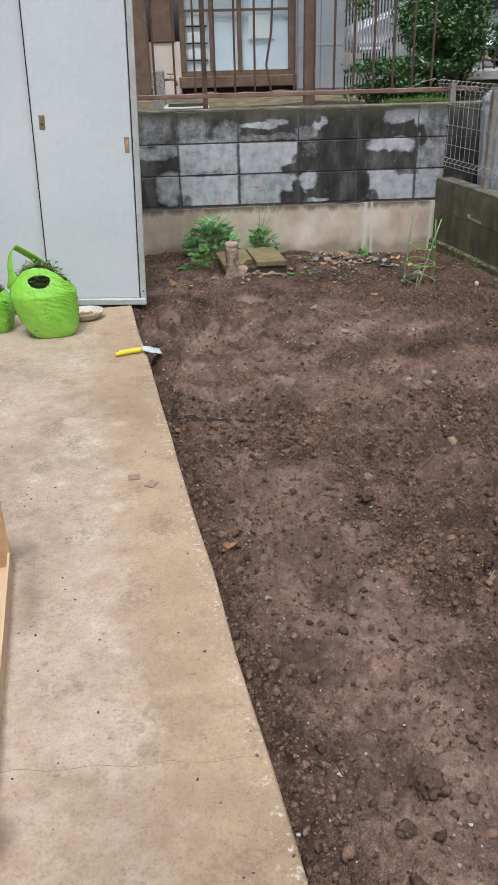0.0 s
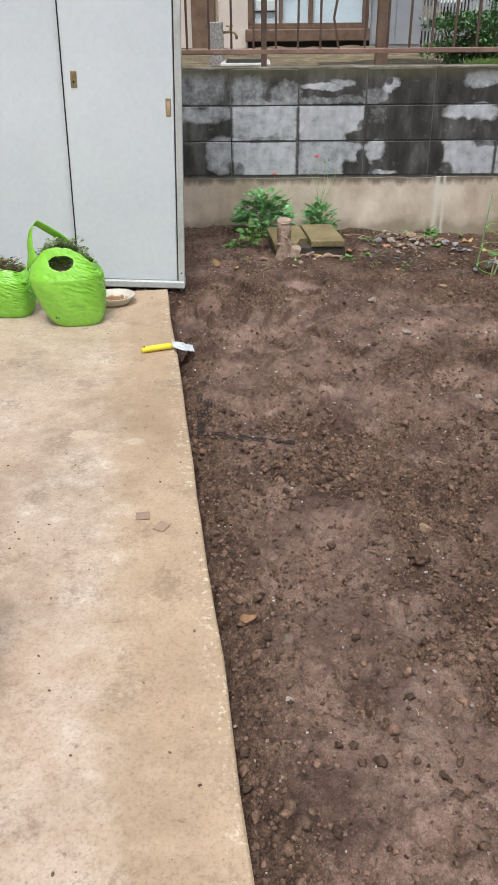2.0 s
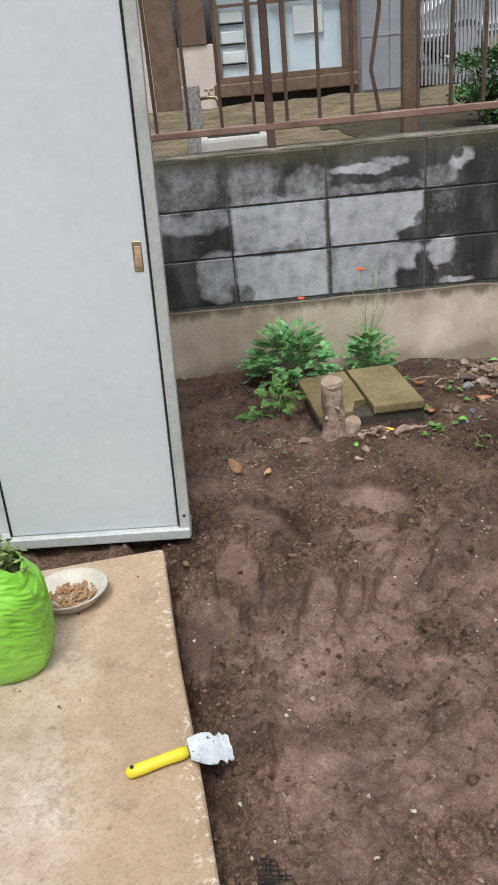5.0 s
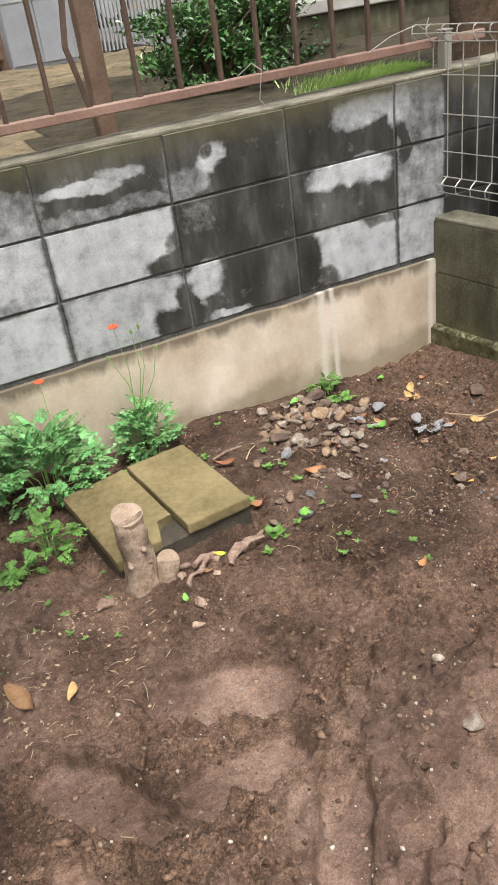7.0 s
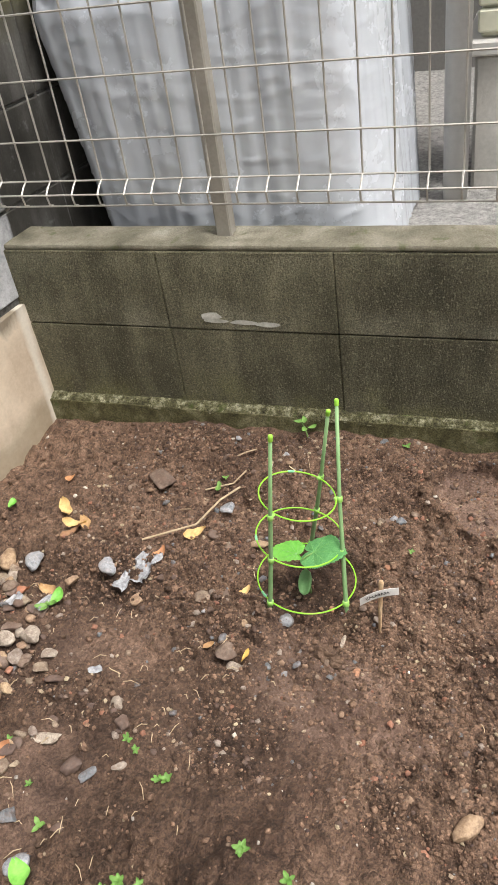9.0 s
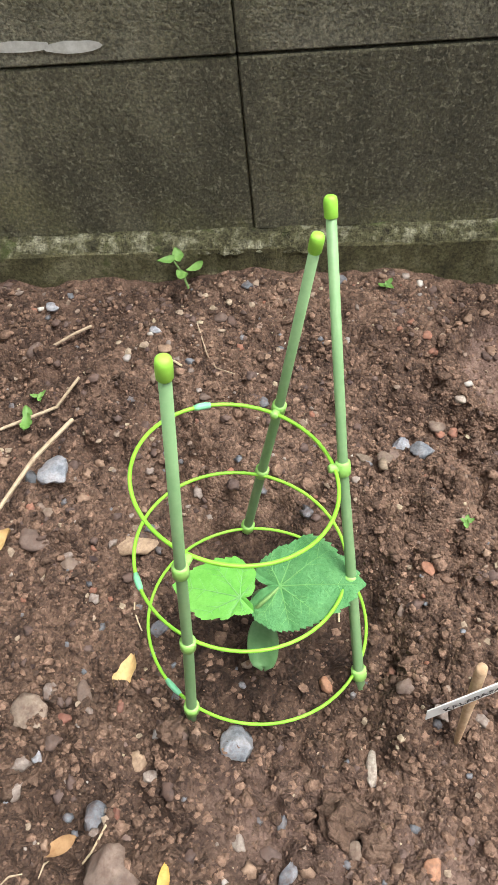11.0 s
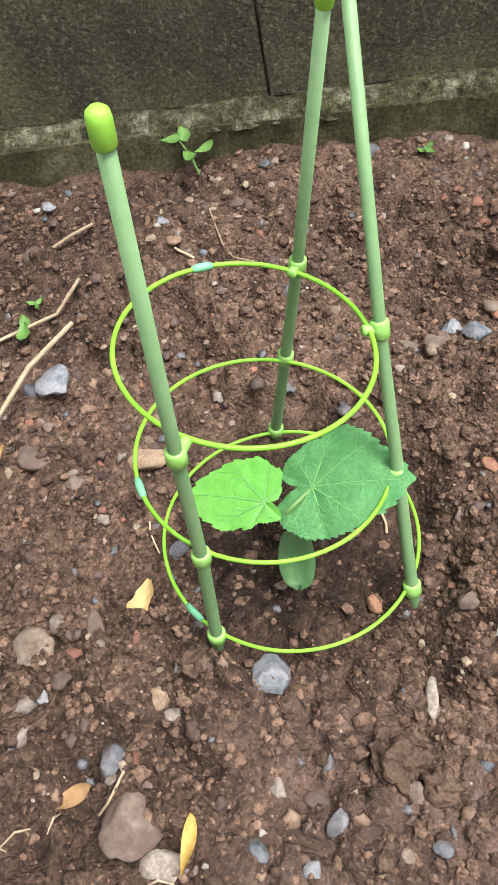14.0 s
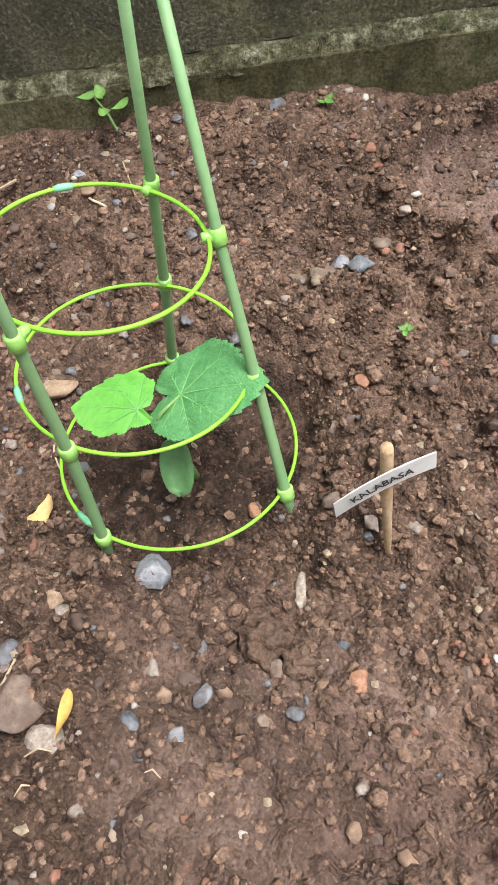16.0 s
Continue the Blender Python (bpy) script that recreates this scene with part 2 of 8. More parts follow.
def low_wall_material():
    """Dark rain-soaked block: stains that run down it, a pale bloom over the bed joint and under the coping, moss at the foot."""
    m, n, nl = nodes_of("wet_dark_block")
    p = n["Principled BSDF"]
    pos = n.new("ShaderNodeNewGeometry").outputs["Position"]
    run = n.new("ShaderNodeMapping")
    run.inputs["Scale"].default_value = (1.0, 1.0, 0.22)
    nl.new(pos, run.inputs["Vector"])
    down, cloud, fine = noise_tex(n, nl, run.outputs[0], 11, 6, 0.6), noise_tex(n, nl, pos, 4.5, 6, 0.6), noise_tex(n, nl, pos, 270, 4, 0.72)
    f = math_node(n, nl, "ADD", math_node(n, nl, "MULTIPLY", down, 0.5), math_node(n, nl, "MULTIPLY", cloud, 0.5))
    col = ramp(n, [(0.34, (0.036, 0.034, 0.020)), (0.47, (0.080, 0.075, 0.047)), (0.57, (0.135, 0.127, 0.082)), (0.70, (0.26, 0.245, 0.165))])
    nl.new(f, col.inputs[0])
    out = col.outputs[0]
    sep = n.new("ShaderNodeSeparateXYZ")
    nl.new(pos, sep.inputs[0])
    ragged = math_node(n, nl, "ADD", math_node(n, nl, "MULTIPLY", down, 0.10), math_node(n, nl, "MULTIPLY", cloud, 0.12))
    for z0, reach, amount, tint in ((0.203, 0.075, 0.55, (0.26, 0.25, 0.19)), (0.385, -0.060, 0.5, (0.25, 0.24, 0.165)), (-0.01, 0.10, 0.85, (0.155, 0.150, 0.065))):
        d = math_node(n, nl, "MULTIPLY", math_node(n, nl, "SUBTRACT", sep.outputs["Z"], z0), 1 if reach > 0 else -1)
        lo = math_node(n, nl, "SUBTRACT", math_node(n, nl, "ADD", d, math_node(n, nl, "MULTIPLY", ragged, -1.0)), -0.11)
        fade = ramp(n, [(0.0, (1, 1, 1)), (abs(reach), (0, 0, 0))])
        nl.new(lo, fade.inputs[0])
        above = ramp(n, [(0.499, (0, 0, 0)), (0.501, (1, 1, 1))])
        nl.new(math_node(n, nl, "ADD", d, 0.5), above.inputs[0])
        some = ramp(n, [(0.42, (0, 0, 0)), (0.62, (1, 1, 1))])
        nl.new(noise_tex(n, nl, pos, 8.5, 5, 0.6), some.inputs[0])
        k = math_node(n, nl, "MULTIPLY", math_node(n, nl, "MULTIPLY", fade.outputs[0], above.outputs[0]), math_node(n, nl, "MULTIPLY", some.outputs[0], amount))
        out = mixed(n, nl, k, out, tint)
    grain = ramp(n, [(0.36, (0.55, 0.55, 0.53)), (0.49, (1.0, 1.0, 1.0)), (0.64, (1.65, 1.65, 1.58))])
    nl.new(fine, grain.inputs[0])
    out = mixed(n, nl, 1.0, out, grain.outputs[0], "MULTIPLY")
    sandy = ramp(n, [(0.57, (0, 0, 0)), (0.65, (0.45, 0.45, 0.45))])
    nl.new(noise_tex(n, nl, pos, 190, 3, 0.6), sandy.inputs[0])
    out = mixed(n, nl, sandy.outputs[0], out, (0.36, 0.34, 0.235))
    nl.new(out, p.inputs["Base Color"])
    p.inputs["Roughness"].default_value = 0.55
    p.inputs["Specular IOR Level"].default_value = 0.3
    bumped(n, nl, math_node(n, nl, "ADD", noise_tex(n, nl, pos, 210, 4, 0.7), math_node(n, nl, "MULTIPLY", fine, 0.4)), 1.0, 0.007)
    return m


def crumbs(n, nl, pos, scale, jitter=1.0):
    """Crumb cells: a random value for each, and the distance from its middle."""
    v = n.new("ShaderNodeTexVoronoi")
    v.inputs["Scale"].default_value, v.inputs["Randomness"].default_value = scale, jitter
    nl.new(pos, v.inputs["Vector"])
    sep = n.new("ShaderNodeSeparateColor")
    nl.new(v.outputs["Color"], sep.inputs[0])
    return sep.outputs[0], v.outputs["Distance"]


def earth(name, trodden):
    """Damp red-brown garden soil of crumbs in three sizes; trodden places are smoother and paler."""
    m, n, nl = nodes_of(name)
    p = n["Principled BSDF"]
    pos = n.new("ShaderNodeNewGeometry").outputs["Position"]
    big, mid, fine = noise_tex(n, nl, pos, 5.5, 5, 0.6), noise_tex(n, nl, pos, 38, 6, 0.65), noise_tex(n, nl, pos, 330, 5, 0.75)
    warp = n.new("ShaderNodeVectorMath")
    warp.operation = "MULTIPLY_ADD"
    wn_ = n.new("ShaderNodeTexNoise")
    wn_.inputs["Scale"].default_value = 120
    nl.new(pos, wn_.inputs["Vector"])
    nl.new(wn_.outputs["Color"], warp.inputs[0])
    warp.inputs[1].default_value = (0.005, 0.005, 0.005)
    nl.new(pos, warp.inputs[2])
    c1, d1 = crumbs(n, nl, warp.outputs[0], 120)
    c2, d2 = crumbs(n, nl, warp.outputs[0], 340)
    tone = math_node(n, nl, "ADD", math_node(n, nl, "MULTIPLY", c1, 0.12 if trodden else 0.06), math_node(n, nl, "MULTIPLY", c2, 0.16 if trodden else 0.10))
    tone = math_node(n, nl, "ADD", tone, math_node(n, nl, "MULTIPLY", noise_tex(n, nl, pos, 900, 3, 0.7), 0.11 if trodden else 0.13))
    tone = math_node(n, nl, "ADD", tone, math_node(n, nl, "ADD", math_node(n, nl, "MULTIPLY", mid, 0.34 if trodden else 0.28), math_node(n, nl, "MULTIPLY", fine, 0.16 if trodden else 0.20)))
    # ground toned below the clods, painting in the shade between crumbs
    tone = math_node(n, nl, "ADD", tone, 0.085 if trodden else 0.175)
    loose = ramp(n, [(0.32, (0.016, 0.0085, 0.006)), (0.46, (0.072, 0.044, 0.030)), (0.63, (0.190, 0.119, 0.081)), (0.86, (0.40, 0.31, 0.24))])
    nl.new(tone, loose.inputs[0])
    out = loose.outputs[0]
    lumps = math_node(n, nl, "ADD", math_node(n, nl, "MULTIPLY", d1, -0.75), math_node(n, nl, "MULTIPLY", d2, -0.6))
    rough = math_node(n, nl, "ADD", math_node(n, nl, "MULTIPLY", fine, 0.3), 0.62)
    height = math_node(n, nl, "ADD", lumps, math_node(n, nl, "MULTIPLY", fine, 0.5))
    if trodden:
        worn = n.new("ShaderNodeAttribute")
        worn.attribute_name = "trodden"
        firm = ramp(n, [(0.38, (0.120, 0.074, 0.056)), (0.50, (0.205, 0.134, 0.104)), (0.62, (0.32, 0.232, 0.19))])
        nl.new(math_node(n, nl, "ADD", math_node(n, nl, "MULTIPLY", big, 0.40), math_node(n, nl, "ADD", math_node(n, nl, "MULTIPLY", mid, 0.28), math_node(n, nl, "ADD", math_node(n, nl, "MULTIPLY", c2, 0.10), math_node(n, nl, "MULTIPLY", fine, 0.22)))), firm.inputs[0])
        soft = math_node(n, nl, "MULTIPLY", worn.outputs["Fac"], 0.95)
        out = mixed(n, nl, soft, out, firm.outputs[0])
        height = math_node(n, nl, "MULTIPLY", height, math_node(n, nl, "SUBTRACT", 1.0, math_node(n, nl, "MULTIPLY", worn.outputs["Fac"], 0.5)))
        # damper reaches
        damp = ramp(n, [(0.38, (0.60, 0.57, 0.57)), (0.60, (1.22, 1.22, 1.22))])
        nl.new(noise_tex(n, nl, pos, 4.6, 5), damp.inputs[0])
        out = mixed(n, nl, 1.0, out, damp.outputs[0], "MULTIPLY")
        # rain-wet soil, and the hollow's shade darkened in round the seedling
        wet = n.new("ShaderNodeAttribute")
        wet.attribute_name = "damp_and_shade"
        out = mixed(n, nl, math_node(n, nl, "MULTIPLY", wet.outputs["Fac"], 0.95), out, mixed(n, nl, 1.0, out, (0.42, 0.40, 0.38), "MULTIPLY"))
    else:
        geo = n.new("ShaderNodeNewGeometry")
        h = n.new("ShaderNodeHueSaturation")
        nl.new(math_node(n, nl, "ADD", math_node(n, nl, "MULTIPLY", geo.outputs["Random Per Island"], 1.2), 0.48), h.inputs["Value"])
        nl.new(out, h.inputs["Color"])
        out = h.outputs[0]
    nl.new(out, p.inputs["Base Color"])
    nl.new(rough, p.inputs["Roughness"])
    p.inputs["Specular IOR Level"].default_value = 0.3
    bumped(n, nl, height, 0.9, 0.0045 if trodden else 0.0025)
    return m


def slab_material():
    """Old concrete slab: a smooth sandy coat along the edge and a worn, paler, dirty middle with a hairline crack."""
    m, n, nl = nodes_of("worn_concrete_slab")
    p = n["Principled BSDF"]
    pos = n.new("ShaderNodeNewGeometry").outputs["Position"]
    big, mid, fine = noise_tex(n, nl, pos, 1.6, 6, 0.6), noise_tex(n, nl, pos, 14, 8, 0.7), noise_tex(n, nl, pos, 160, 5, 0.7)
    sep = n.new("ShaderNodeSeparateXYZ")
    nl.new(pos, sep.inputs[0])
    # distance from the garden edge of the slab
    inside = math_node(n, nl, "SUBTRACT", math_node(n, nl, "MULTIPLY", math_node(n, nl, "ADD", sep.outputs["Y"], 1.55), -0.151), math_node(n, nl, "ADD", sep.outputs["X"], 0.651))
    wob = math_node(n, nl, "ADD", inside, math_node(n, nl, "MULTIPLY", math_node(n, nl, "SUBTRACT", mid, 0.5), 0.22))
    band = ramp(n, [(0.17, (0, 0, 0)), (0.30, (1, 1, 1))])
    nl.new(wob, band.inputs[0])
    edge = ramp(n, [(0.3, (0.345, 0.245, 0.155)), (0.7, (0.50, 0.375, 0.252))])
    nl.new(math_node(n, nl, "ADD", math_node(n, nl, "MULTIPLY", big, 0.6), math_node(n, nl, "MULTIPLY", mid, 0.4)), edge.inputs[0])
    worn = ramp(n, [(0.33, (0.36, 0.262, 0.185)), (0.45, (0.45, 0.342, 0.253)), (0.56, (0.525, 0.422, 0.332)), (0.66, (0.68, 0.59, 0.495))])
    nl.new(math_node(n, nl, "ADD", math_node(n, nl, "MULTIPLY", mid, 0.6), math_node(n, nl, "MULTIPLY", big, 0.4)), worn.inputs[0])
    col = mixed(n, nl, band.outputs[0], edge.outputs[0], worn.outputs[0])
    grain = ramp(n, [(0.30, (0.66, 0.64, 0.62)), (0.46, (1.0, 1.0, 1.0)), (0.7, (1.12, 1.12, 1.12))])
    nl.new(fine, grain.inputs[0])
    col = mixed(n, nl, 1.0, col, grain.outputs[0], "MULTIPLY")
    dirt = noise_tex(n, nl, pos, 33, 3, 0.5)
    spots = ramp(n, [(0.69, (0, 0, 0)), (0.77, (1, 1, 1))])
    nl.new(dirt, spots.inputs[0])
    col = mixed(n, nl, math_node(n, nl, "MULTIPLY", spots.outputs[0], 0.6), col, (0.17, 0.115, 0.08))
    # trodden-in mud smudges
    smudge = ramp(n, [(0.60, (0, 0, 0)), (0.70, (1, 1, 1))])
    nl.new(math_node(n, nl, "ADD", math_node(n, nl, "MULTIPLY", noise_tex(n, nl, pos, 6.5, 4, 0.6), 0.62), math_node(n, nl, "MULTIPLY", noise_tex(n, nl, pos, 85, 5, 0.75), 0.48)), smudge.inputs[0])
    col = mixed(n, nl, math_node(n, nl, "MULTIPLY", smudge.outputs[0], 0.5), col, (0.20, 0.135, 0.095))
    stain = ramp(n, [(0.36, (0.66, 0.62, 0.58)), (0.56, (1.06, 1.06, 1.06))])
    nl.new(noise_tex(n, nl, pos, 2.7, 6, 0.65), stain.inputs[0])
    col = mixed(n, nl, 0.5, col, stain.outputs[0], "MULTIPLY")
    # pale worn flecks along the edge
    fleck = ramp(n, [(0.56, (0, 0, 0)), (0.62, (1, 1, 1))])
    nl.new(noise_tex(n, nl, pos, 60, 6, 0.7), fleck.inputs[0])
    rim = ramp(n, [(0.015, (1, 1, 1)), (0.06, (0, 0, 0))])
    nl.new(inside, rim.inputs[0])
    col = mixed(n, nl, math_node(n, nl, "MULTIPLY", math_node(n, nl, "MULTIPLY", fleck.outputs[0], rim.outputs[0]), 0.7), col, (0.72, 0.66, 0.55))
    nl.new(col, p.inputs["Base Color"])
    nl.new(math_node(n, nl, "ADD", math_node(n, nl, "MULTIPLY", mid, 0.35), 0.42), p.inputs["Roughness"])
    bumped(n, nl, math_node(n, nl, "ADD", fine, mid), 0.25, 0.003)
    return m


def footing_material():
    """Beige cement footing with rain-run stains from its top edge and pale drips."""
    m, n, nl = nodes_of("stained_beige_footing")
    p = n["Principled BSDF"]
    pos = n.new("ShaderNodeNewGeometry").outputs["Position"]
    warp = n.new("ShaderNodeMapping")
    warp.inputs["Scale"].default_value = (1.0, 1.0, 0.3)
    nl.new(pos, warp.inputs["Vector"])
    run, cloud, fine = noise_tex(n, nl, warp.outputs[0], 13, 6, 0.6), noise_tex(n, nl, pos, 3.5, 5, 0.55), noise_tex(n, nl, pos, 120, 4, 0.6)
    col = ramp(n, [(0.34, (0.43, 0.33, 0.235)), (0.50, (0.62, 0.52, 0.405)), (0.66, (0.78, 0.68, 0.565))])
    nl.new(math_node(n, nl, "ADD", math_node(n, nl, "MULTIPLY", cloud, 0.75), math_node(n, nl, "MULTIPLY", run, 0.25)), col.inputs[0])
    sep = n.new("ShaderNodeSeparateXYZ")
    nl.new(pos, sep.inputs[0])
    out = col.outputs[0]
    # stains that hang from the top edge, mud splashed along the foot, and pale drips
    top = ramp(n, [(0.42, (0, 0, 0)), (0.62, (1, 1, 1))])
    nl.new(math_node(n, nl, "ADD", math_node(n, nl, "MULTIPLY", math_node(n, nl, "SUBTRACT", sep.outputs["Z"], 0.2), 5.5), math_node(n, nl, "MULTIPLY", run, 0.75)), top.inputs[0])
    out = mixed(n, nl, math_node(n, nl, "MULTIPLY", top.outputs[0], 0.8), out, (0.115, 0.092, 0.058))
    foot = ramp(n, [(0.38, (1, 1, 1)), (0.60, (0, 0, 0))])
    nl.new(math_node(n, nl, "ADD", math_node(n, nl, "MULTIPLY", math_node(n, nl, "ADD", sep.outputs["Z"], 0.03), 4.0), math_node(n, nl, "MULTIPLY", cloud, 0.8)), foot.inputs[0])
    out = mixed(n, nl, math_node(n, nl, "MULTIPLY", foot.outputs[0], 0.55), out, (0.20, 0.165, 0.10))
    for cx, half in ((0.87, 0.014), (0.915, 0.008), (1.33, 0.012)):
        d = math_node(n, nl, "ABSOLUTE", math_node(n, nl, "SUBTRACT", math_node(n, nl, "ADD", sep.outputs["X"], math_node(n, nl, "MULTIPLY", run, 0.05)), cx + 0.025))
        drip = ramp(n, [(half * 0.4, (1, 1, 1)), (half * 1.6, (0, 0, 0))])
        nl.new(d, drip.inputs[0])
        out = mixed(n, nl, math_node(n, nl, "MULTIPLY", drip.outputs[0], 0.75), out, (0.74, 0.70, 0.62))
    grain = ramp(n, [(0.3, (0.93, 0.93, 0.93)), (0.7, (1.05, 1.05, 1.05))])
    nl.new(fine, grain.inputs[0])
    out = mixed(n, nl, 1.0, out, grain.outputs[0], "MULTIPLY")
    nl.new(out, p.inputs["Base Color"])
    p.inputs["Roughness"].default_value = 0.75
    bumped(n, nl, math_node(n, nl, "ADD", fine, run), 0.2, 0.003)
    return m


BLOCK, SOIL, SLAB, CLOD = wet_block_material(), earth("damp_garden_soil", True), slab_material(), earth("soil_clod", False)
FOUNDATION = footing_material()
MORTAR = mk("damp_grey_mortar", (0.045, 0.045, 0.042), (0.20, 0.20, 0.195), 9, 120, 0.85, 0.4)
DARKBLOCK = low_wall_material()
BLOCKTOP = streaked("mossy_pale_cement", [(0.34, (0.085, 0.080, 0.055)), (0.50, (0.20, 0.185, 0.14)), (0.66, (0.35, 0.33, 0.27))], 11.0, 1.0, 0.85, 0.5, 0.6, 0.004, (0.085, 0.10, 0.035), 0.3)
LEDGE = streaked("crumbly_lichened_cement", [(0.38, (0.060, 0.056, 0.030)), (0.49, (0.145, 0.140, 0.070)), (0.62, (0.46, 0.445, 0.31))], 70.0, 1.0, 0.9, 0.9, 1.0, 0.010, (0.10, 0.14, 0.03), 0.8)
FOOTING = streaked("mossy_footing", [(0.34, (0.045, 0.042, 0.018)), (0.50, (0.14, 0.130, 0.060)), (0.66, (0.32, 0.30, 0.18))], 24.0, 0.8, 0.9, 0.8, 1.0, 0.008, (0.085, 0.11, 0.025), 0.7)
LIME = mk("lime_bloom", (0.36, 0.355, 0.32), (0.62, 0.62, 0.58), 45, 150, 0.9, island=0.2)
SHED = mk("pale_grey_enamelled_steel", (0.60, 0.655, 0.685), (0.70, 0.745, 0.77), 1.5, 40, 0.42, 0.05, 0.001)
SHEDFRAME = mk("weathered_grey_steel_frame", (0.40, 0.42, 0.40), (0.58, 0.60, 0.58), 6, 60, 0.5, 0.1, 0.001)
BRASS = mk("dull_brass", (0.24, 0.19, 0.10), (0.42, 0.35, 0.22), 20, 90, 0.45, 0.1, 0.001, metal=0.6)
# near-black for dark parts, and for shade painted into gaps, holes and hollows
DARK = mk("near_black_and_shade", (0.015, 0.015, 0.015), (0.03, 0.028, 0.025), 8, 60, 0.8)
BRONZE = mk("brown_anodised_aluminium", (0.085, 0.055, 0.042), (0.17, 0.115, 0.09), 10, 130, 0.45, 0.15, 0.001, metal=0.3)
RUSTRAIL = mk("faded_brown_rail", (0.18, 0.105, 0.08), (0.33, 0.21, 0.165), 9, 110, 0.55, 0.25, 0.002)
WIRE = mk("galvanised_beige_wire", (0.36, 0.35, 0.32), (0.55, 0.53, 0.49), 12, 150, 0.4, 0.1, 0.001, metal=0.4)
POSTM = mk("greyish_beige_steel_post", (0.25, 0.235, 0.205), (0.36, 0.34, 0.30), 6, 120, 0.5, 0.1, 0.001)
SILVER = mk("silver_plastic_sheet", (0.52, 0.56, 0.62), (0.63, 0.67, 0.73), 1.6, 9, 0.26, 0.05, 0.002, metal=0.15)
FILM = mk("clear_crumpled_film", (0.16, 0.165, 0.18), (0.42, 0.43, 0.45), 60, 200, 0.2, 0.3, 0.002)
LIDM = mk("mossy_concrete_lid", (0.135, 0.105, 0.045), (0.29, 0.235, 0.12), 5, 60, 0.9, 0.5, 0.003)
LIDBOX = mk("damp_concrete_box", (0.035, 0.030, 0.022), (0.10, 0.085, 0.062), 12, 130, 0.9, 0.4)
ROOT = mk("fresh_broken_root", (0.20, 0.125, 0.090), (0.54, 0.40, 0.31), 55, 170, 0.9, 0.8, 0.004, vary=0.25)
BARK = mk("bleached_stump_bark", (0.17, 0.11, 0.075), (0.50, 0.39, 0.30), 34, 130, 0.9, 1.0, 0.006)
# dark earth tone that stands for the shade under the bushes
BUSHSHADE = mk("painted_bush_shade", (0.022, 0.018, 0.011), (0.10, 0.08, 0.048), 9, 60, 0.95, 0.8, 0.02, speck=(0.06, 0.085, 0.025))
BROADLEAF = mk("broad_green_leaf", (0.12, 0.36, 0.05), (0.24, 0.52, 0.11), 30, 120, 0.5, 0.2, 0.002)
CUTWOOD = mk("cut_wood_face", (0.26, 0.185, 0.13), (0.46, 0.36, 0.275), 30, 150, 0.9, 0.4)
TRUNK = mk("old_brown_trunk_bark", (0.060, 0.040, 0.026), (0.17, 0.115, 0.075), 12, 60, 0.9, 0.9, 0.012)
STONE = mk("river_stone", (0.085, 0.060, 0.046), (0.27, 0.205, 0.16), 30, 160, 0.8, 0.35, 0.002, vary=0.45, dust=0.7)
PALESTONE = mk("pale_quartz_stone", (0.20, 0.165, 0.135), (0.44, 0.38, 0.32), 40, 160, 0.7, 0.35, 0.002, vary=0.25, dust=0.6)
BLUESTONE = mk("slate_blue_stone", (0.055, 0.062, 0.070), (0.24, 0.255, 0.275), 60, 160, 0.5, 0.5, 0.003, vary=0.3, dust=0.55)
REDSTONE = mk("red_brown_stone", (0.20, 0.085, 0.05), (0.38, 0.19, 0.125), 40, 160, 0.8, 0.35, 0.002, vary=0.25, dust=0.6)
GRIT = mk("mixed_grit", (0.12, 0.082, 0.060), (0.29, 0.215, 0.165), 80, 300, 0.8, 0.3, 0.002, island=0.75)
CHIPS = mk("pale_gravel_chips", (0.30, 0.27, 0.24), (0.52, 0.48, 0.43), 60, 200, 0.75, 0.3, 0.002, island=0.4)
LEAF = mk("fresh_feathery_leaf", (0.095, 0.265, 0.080), (0.245, 0.46, 0.175), 22, 130, 0.6, 0.2, 0.002, island=0.45)
WEED = mk("young_weed_leaf", (0.085, 0.215, 0.04), (0.19, 0.37, 0.09), 30, 130, 0.55, 0.2, 0.002, island=0.3)
ICESTONE = mk("pale_blue_white_stone", (0.13, 0.145, 0.165), (0.46, 0.475, 0.50), 75, 200, 0.55, 0.6, 0.003, vary=0.15, dust=0.45)
TANSTONE = mk("tan_orange_stone", (0.22, 0.14, 0.085), (0.42, 0.30, 0.20), 40, 160, 0.75, 0.35, 0.002, vary=0.2, dust=0.55)
CUKE = mk("cucumber_leaf", (0.058, 0.225, 0.066), (0.130, 0.35, 0.120), 55, 240, 0.5, 0.7, 0.003)
CUKEPALE = mk("bright_young_leaf", (0.105, 0.36, 0.045), (0.19, 0.50, 0.09), 26, 170, 0.5, 0.4, 0.003)
VEIN = mk("leaf_vein", (0.14, 0.36, 0.10), (0.20, 0.43, 0.15), 30, 150, 0.5, 0.1)
COTYL = mk("waxy_seed_leaf", (0.10, 0.235, 0.085), (0.17, 0.32, 0.14), 40, 200, 0.4, 0.1, 0.001)
STEM = mk("green_stem", (0.17, 0.32, 0.09), (0.29, 0.45, 0.16), 40, 200, 0.6, 0.1)
POPPY = mk("orange_red_petal", (0.72, 0.075, 0.022), (0.85, 0.14, 0.05), 60, 200, 0.6, 0.2)
DRYLEAF = mk("dry_tan_leaf", (0.30, 0.17, 0.075), (0.52, 0.34, 0.17), 40, 200, 0.8, 0.4, 0.002, vary=0.35)
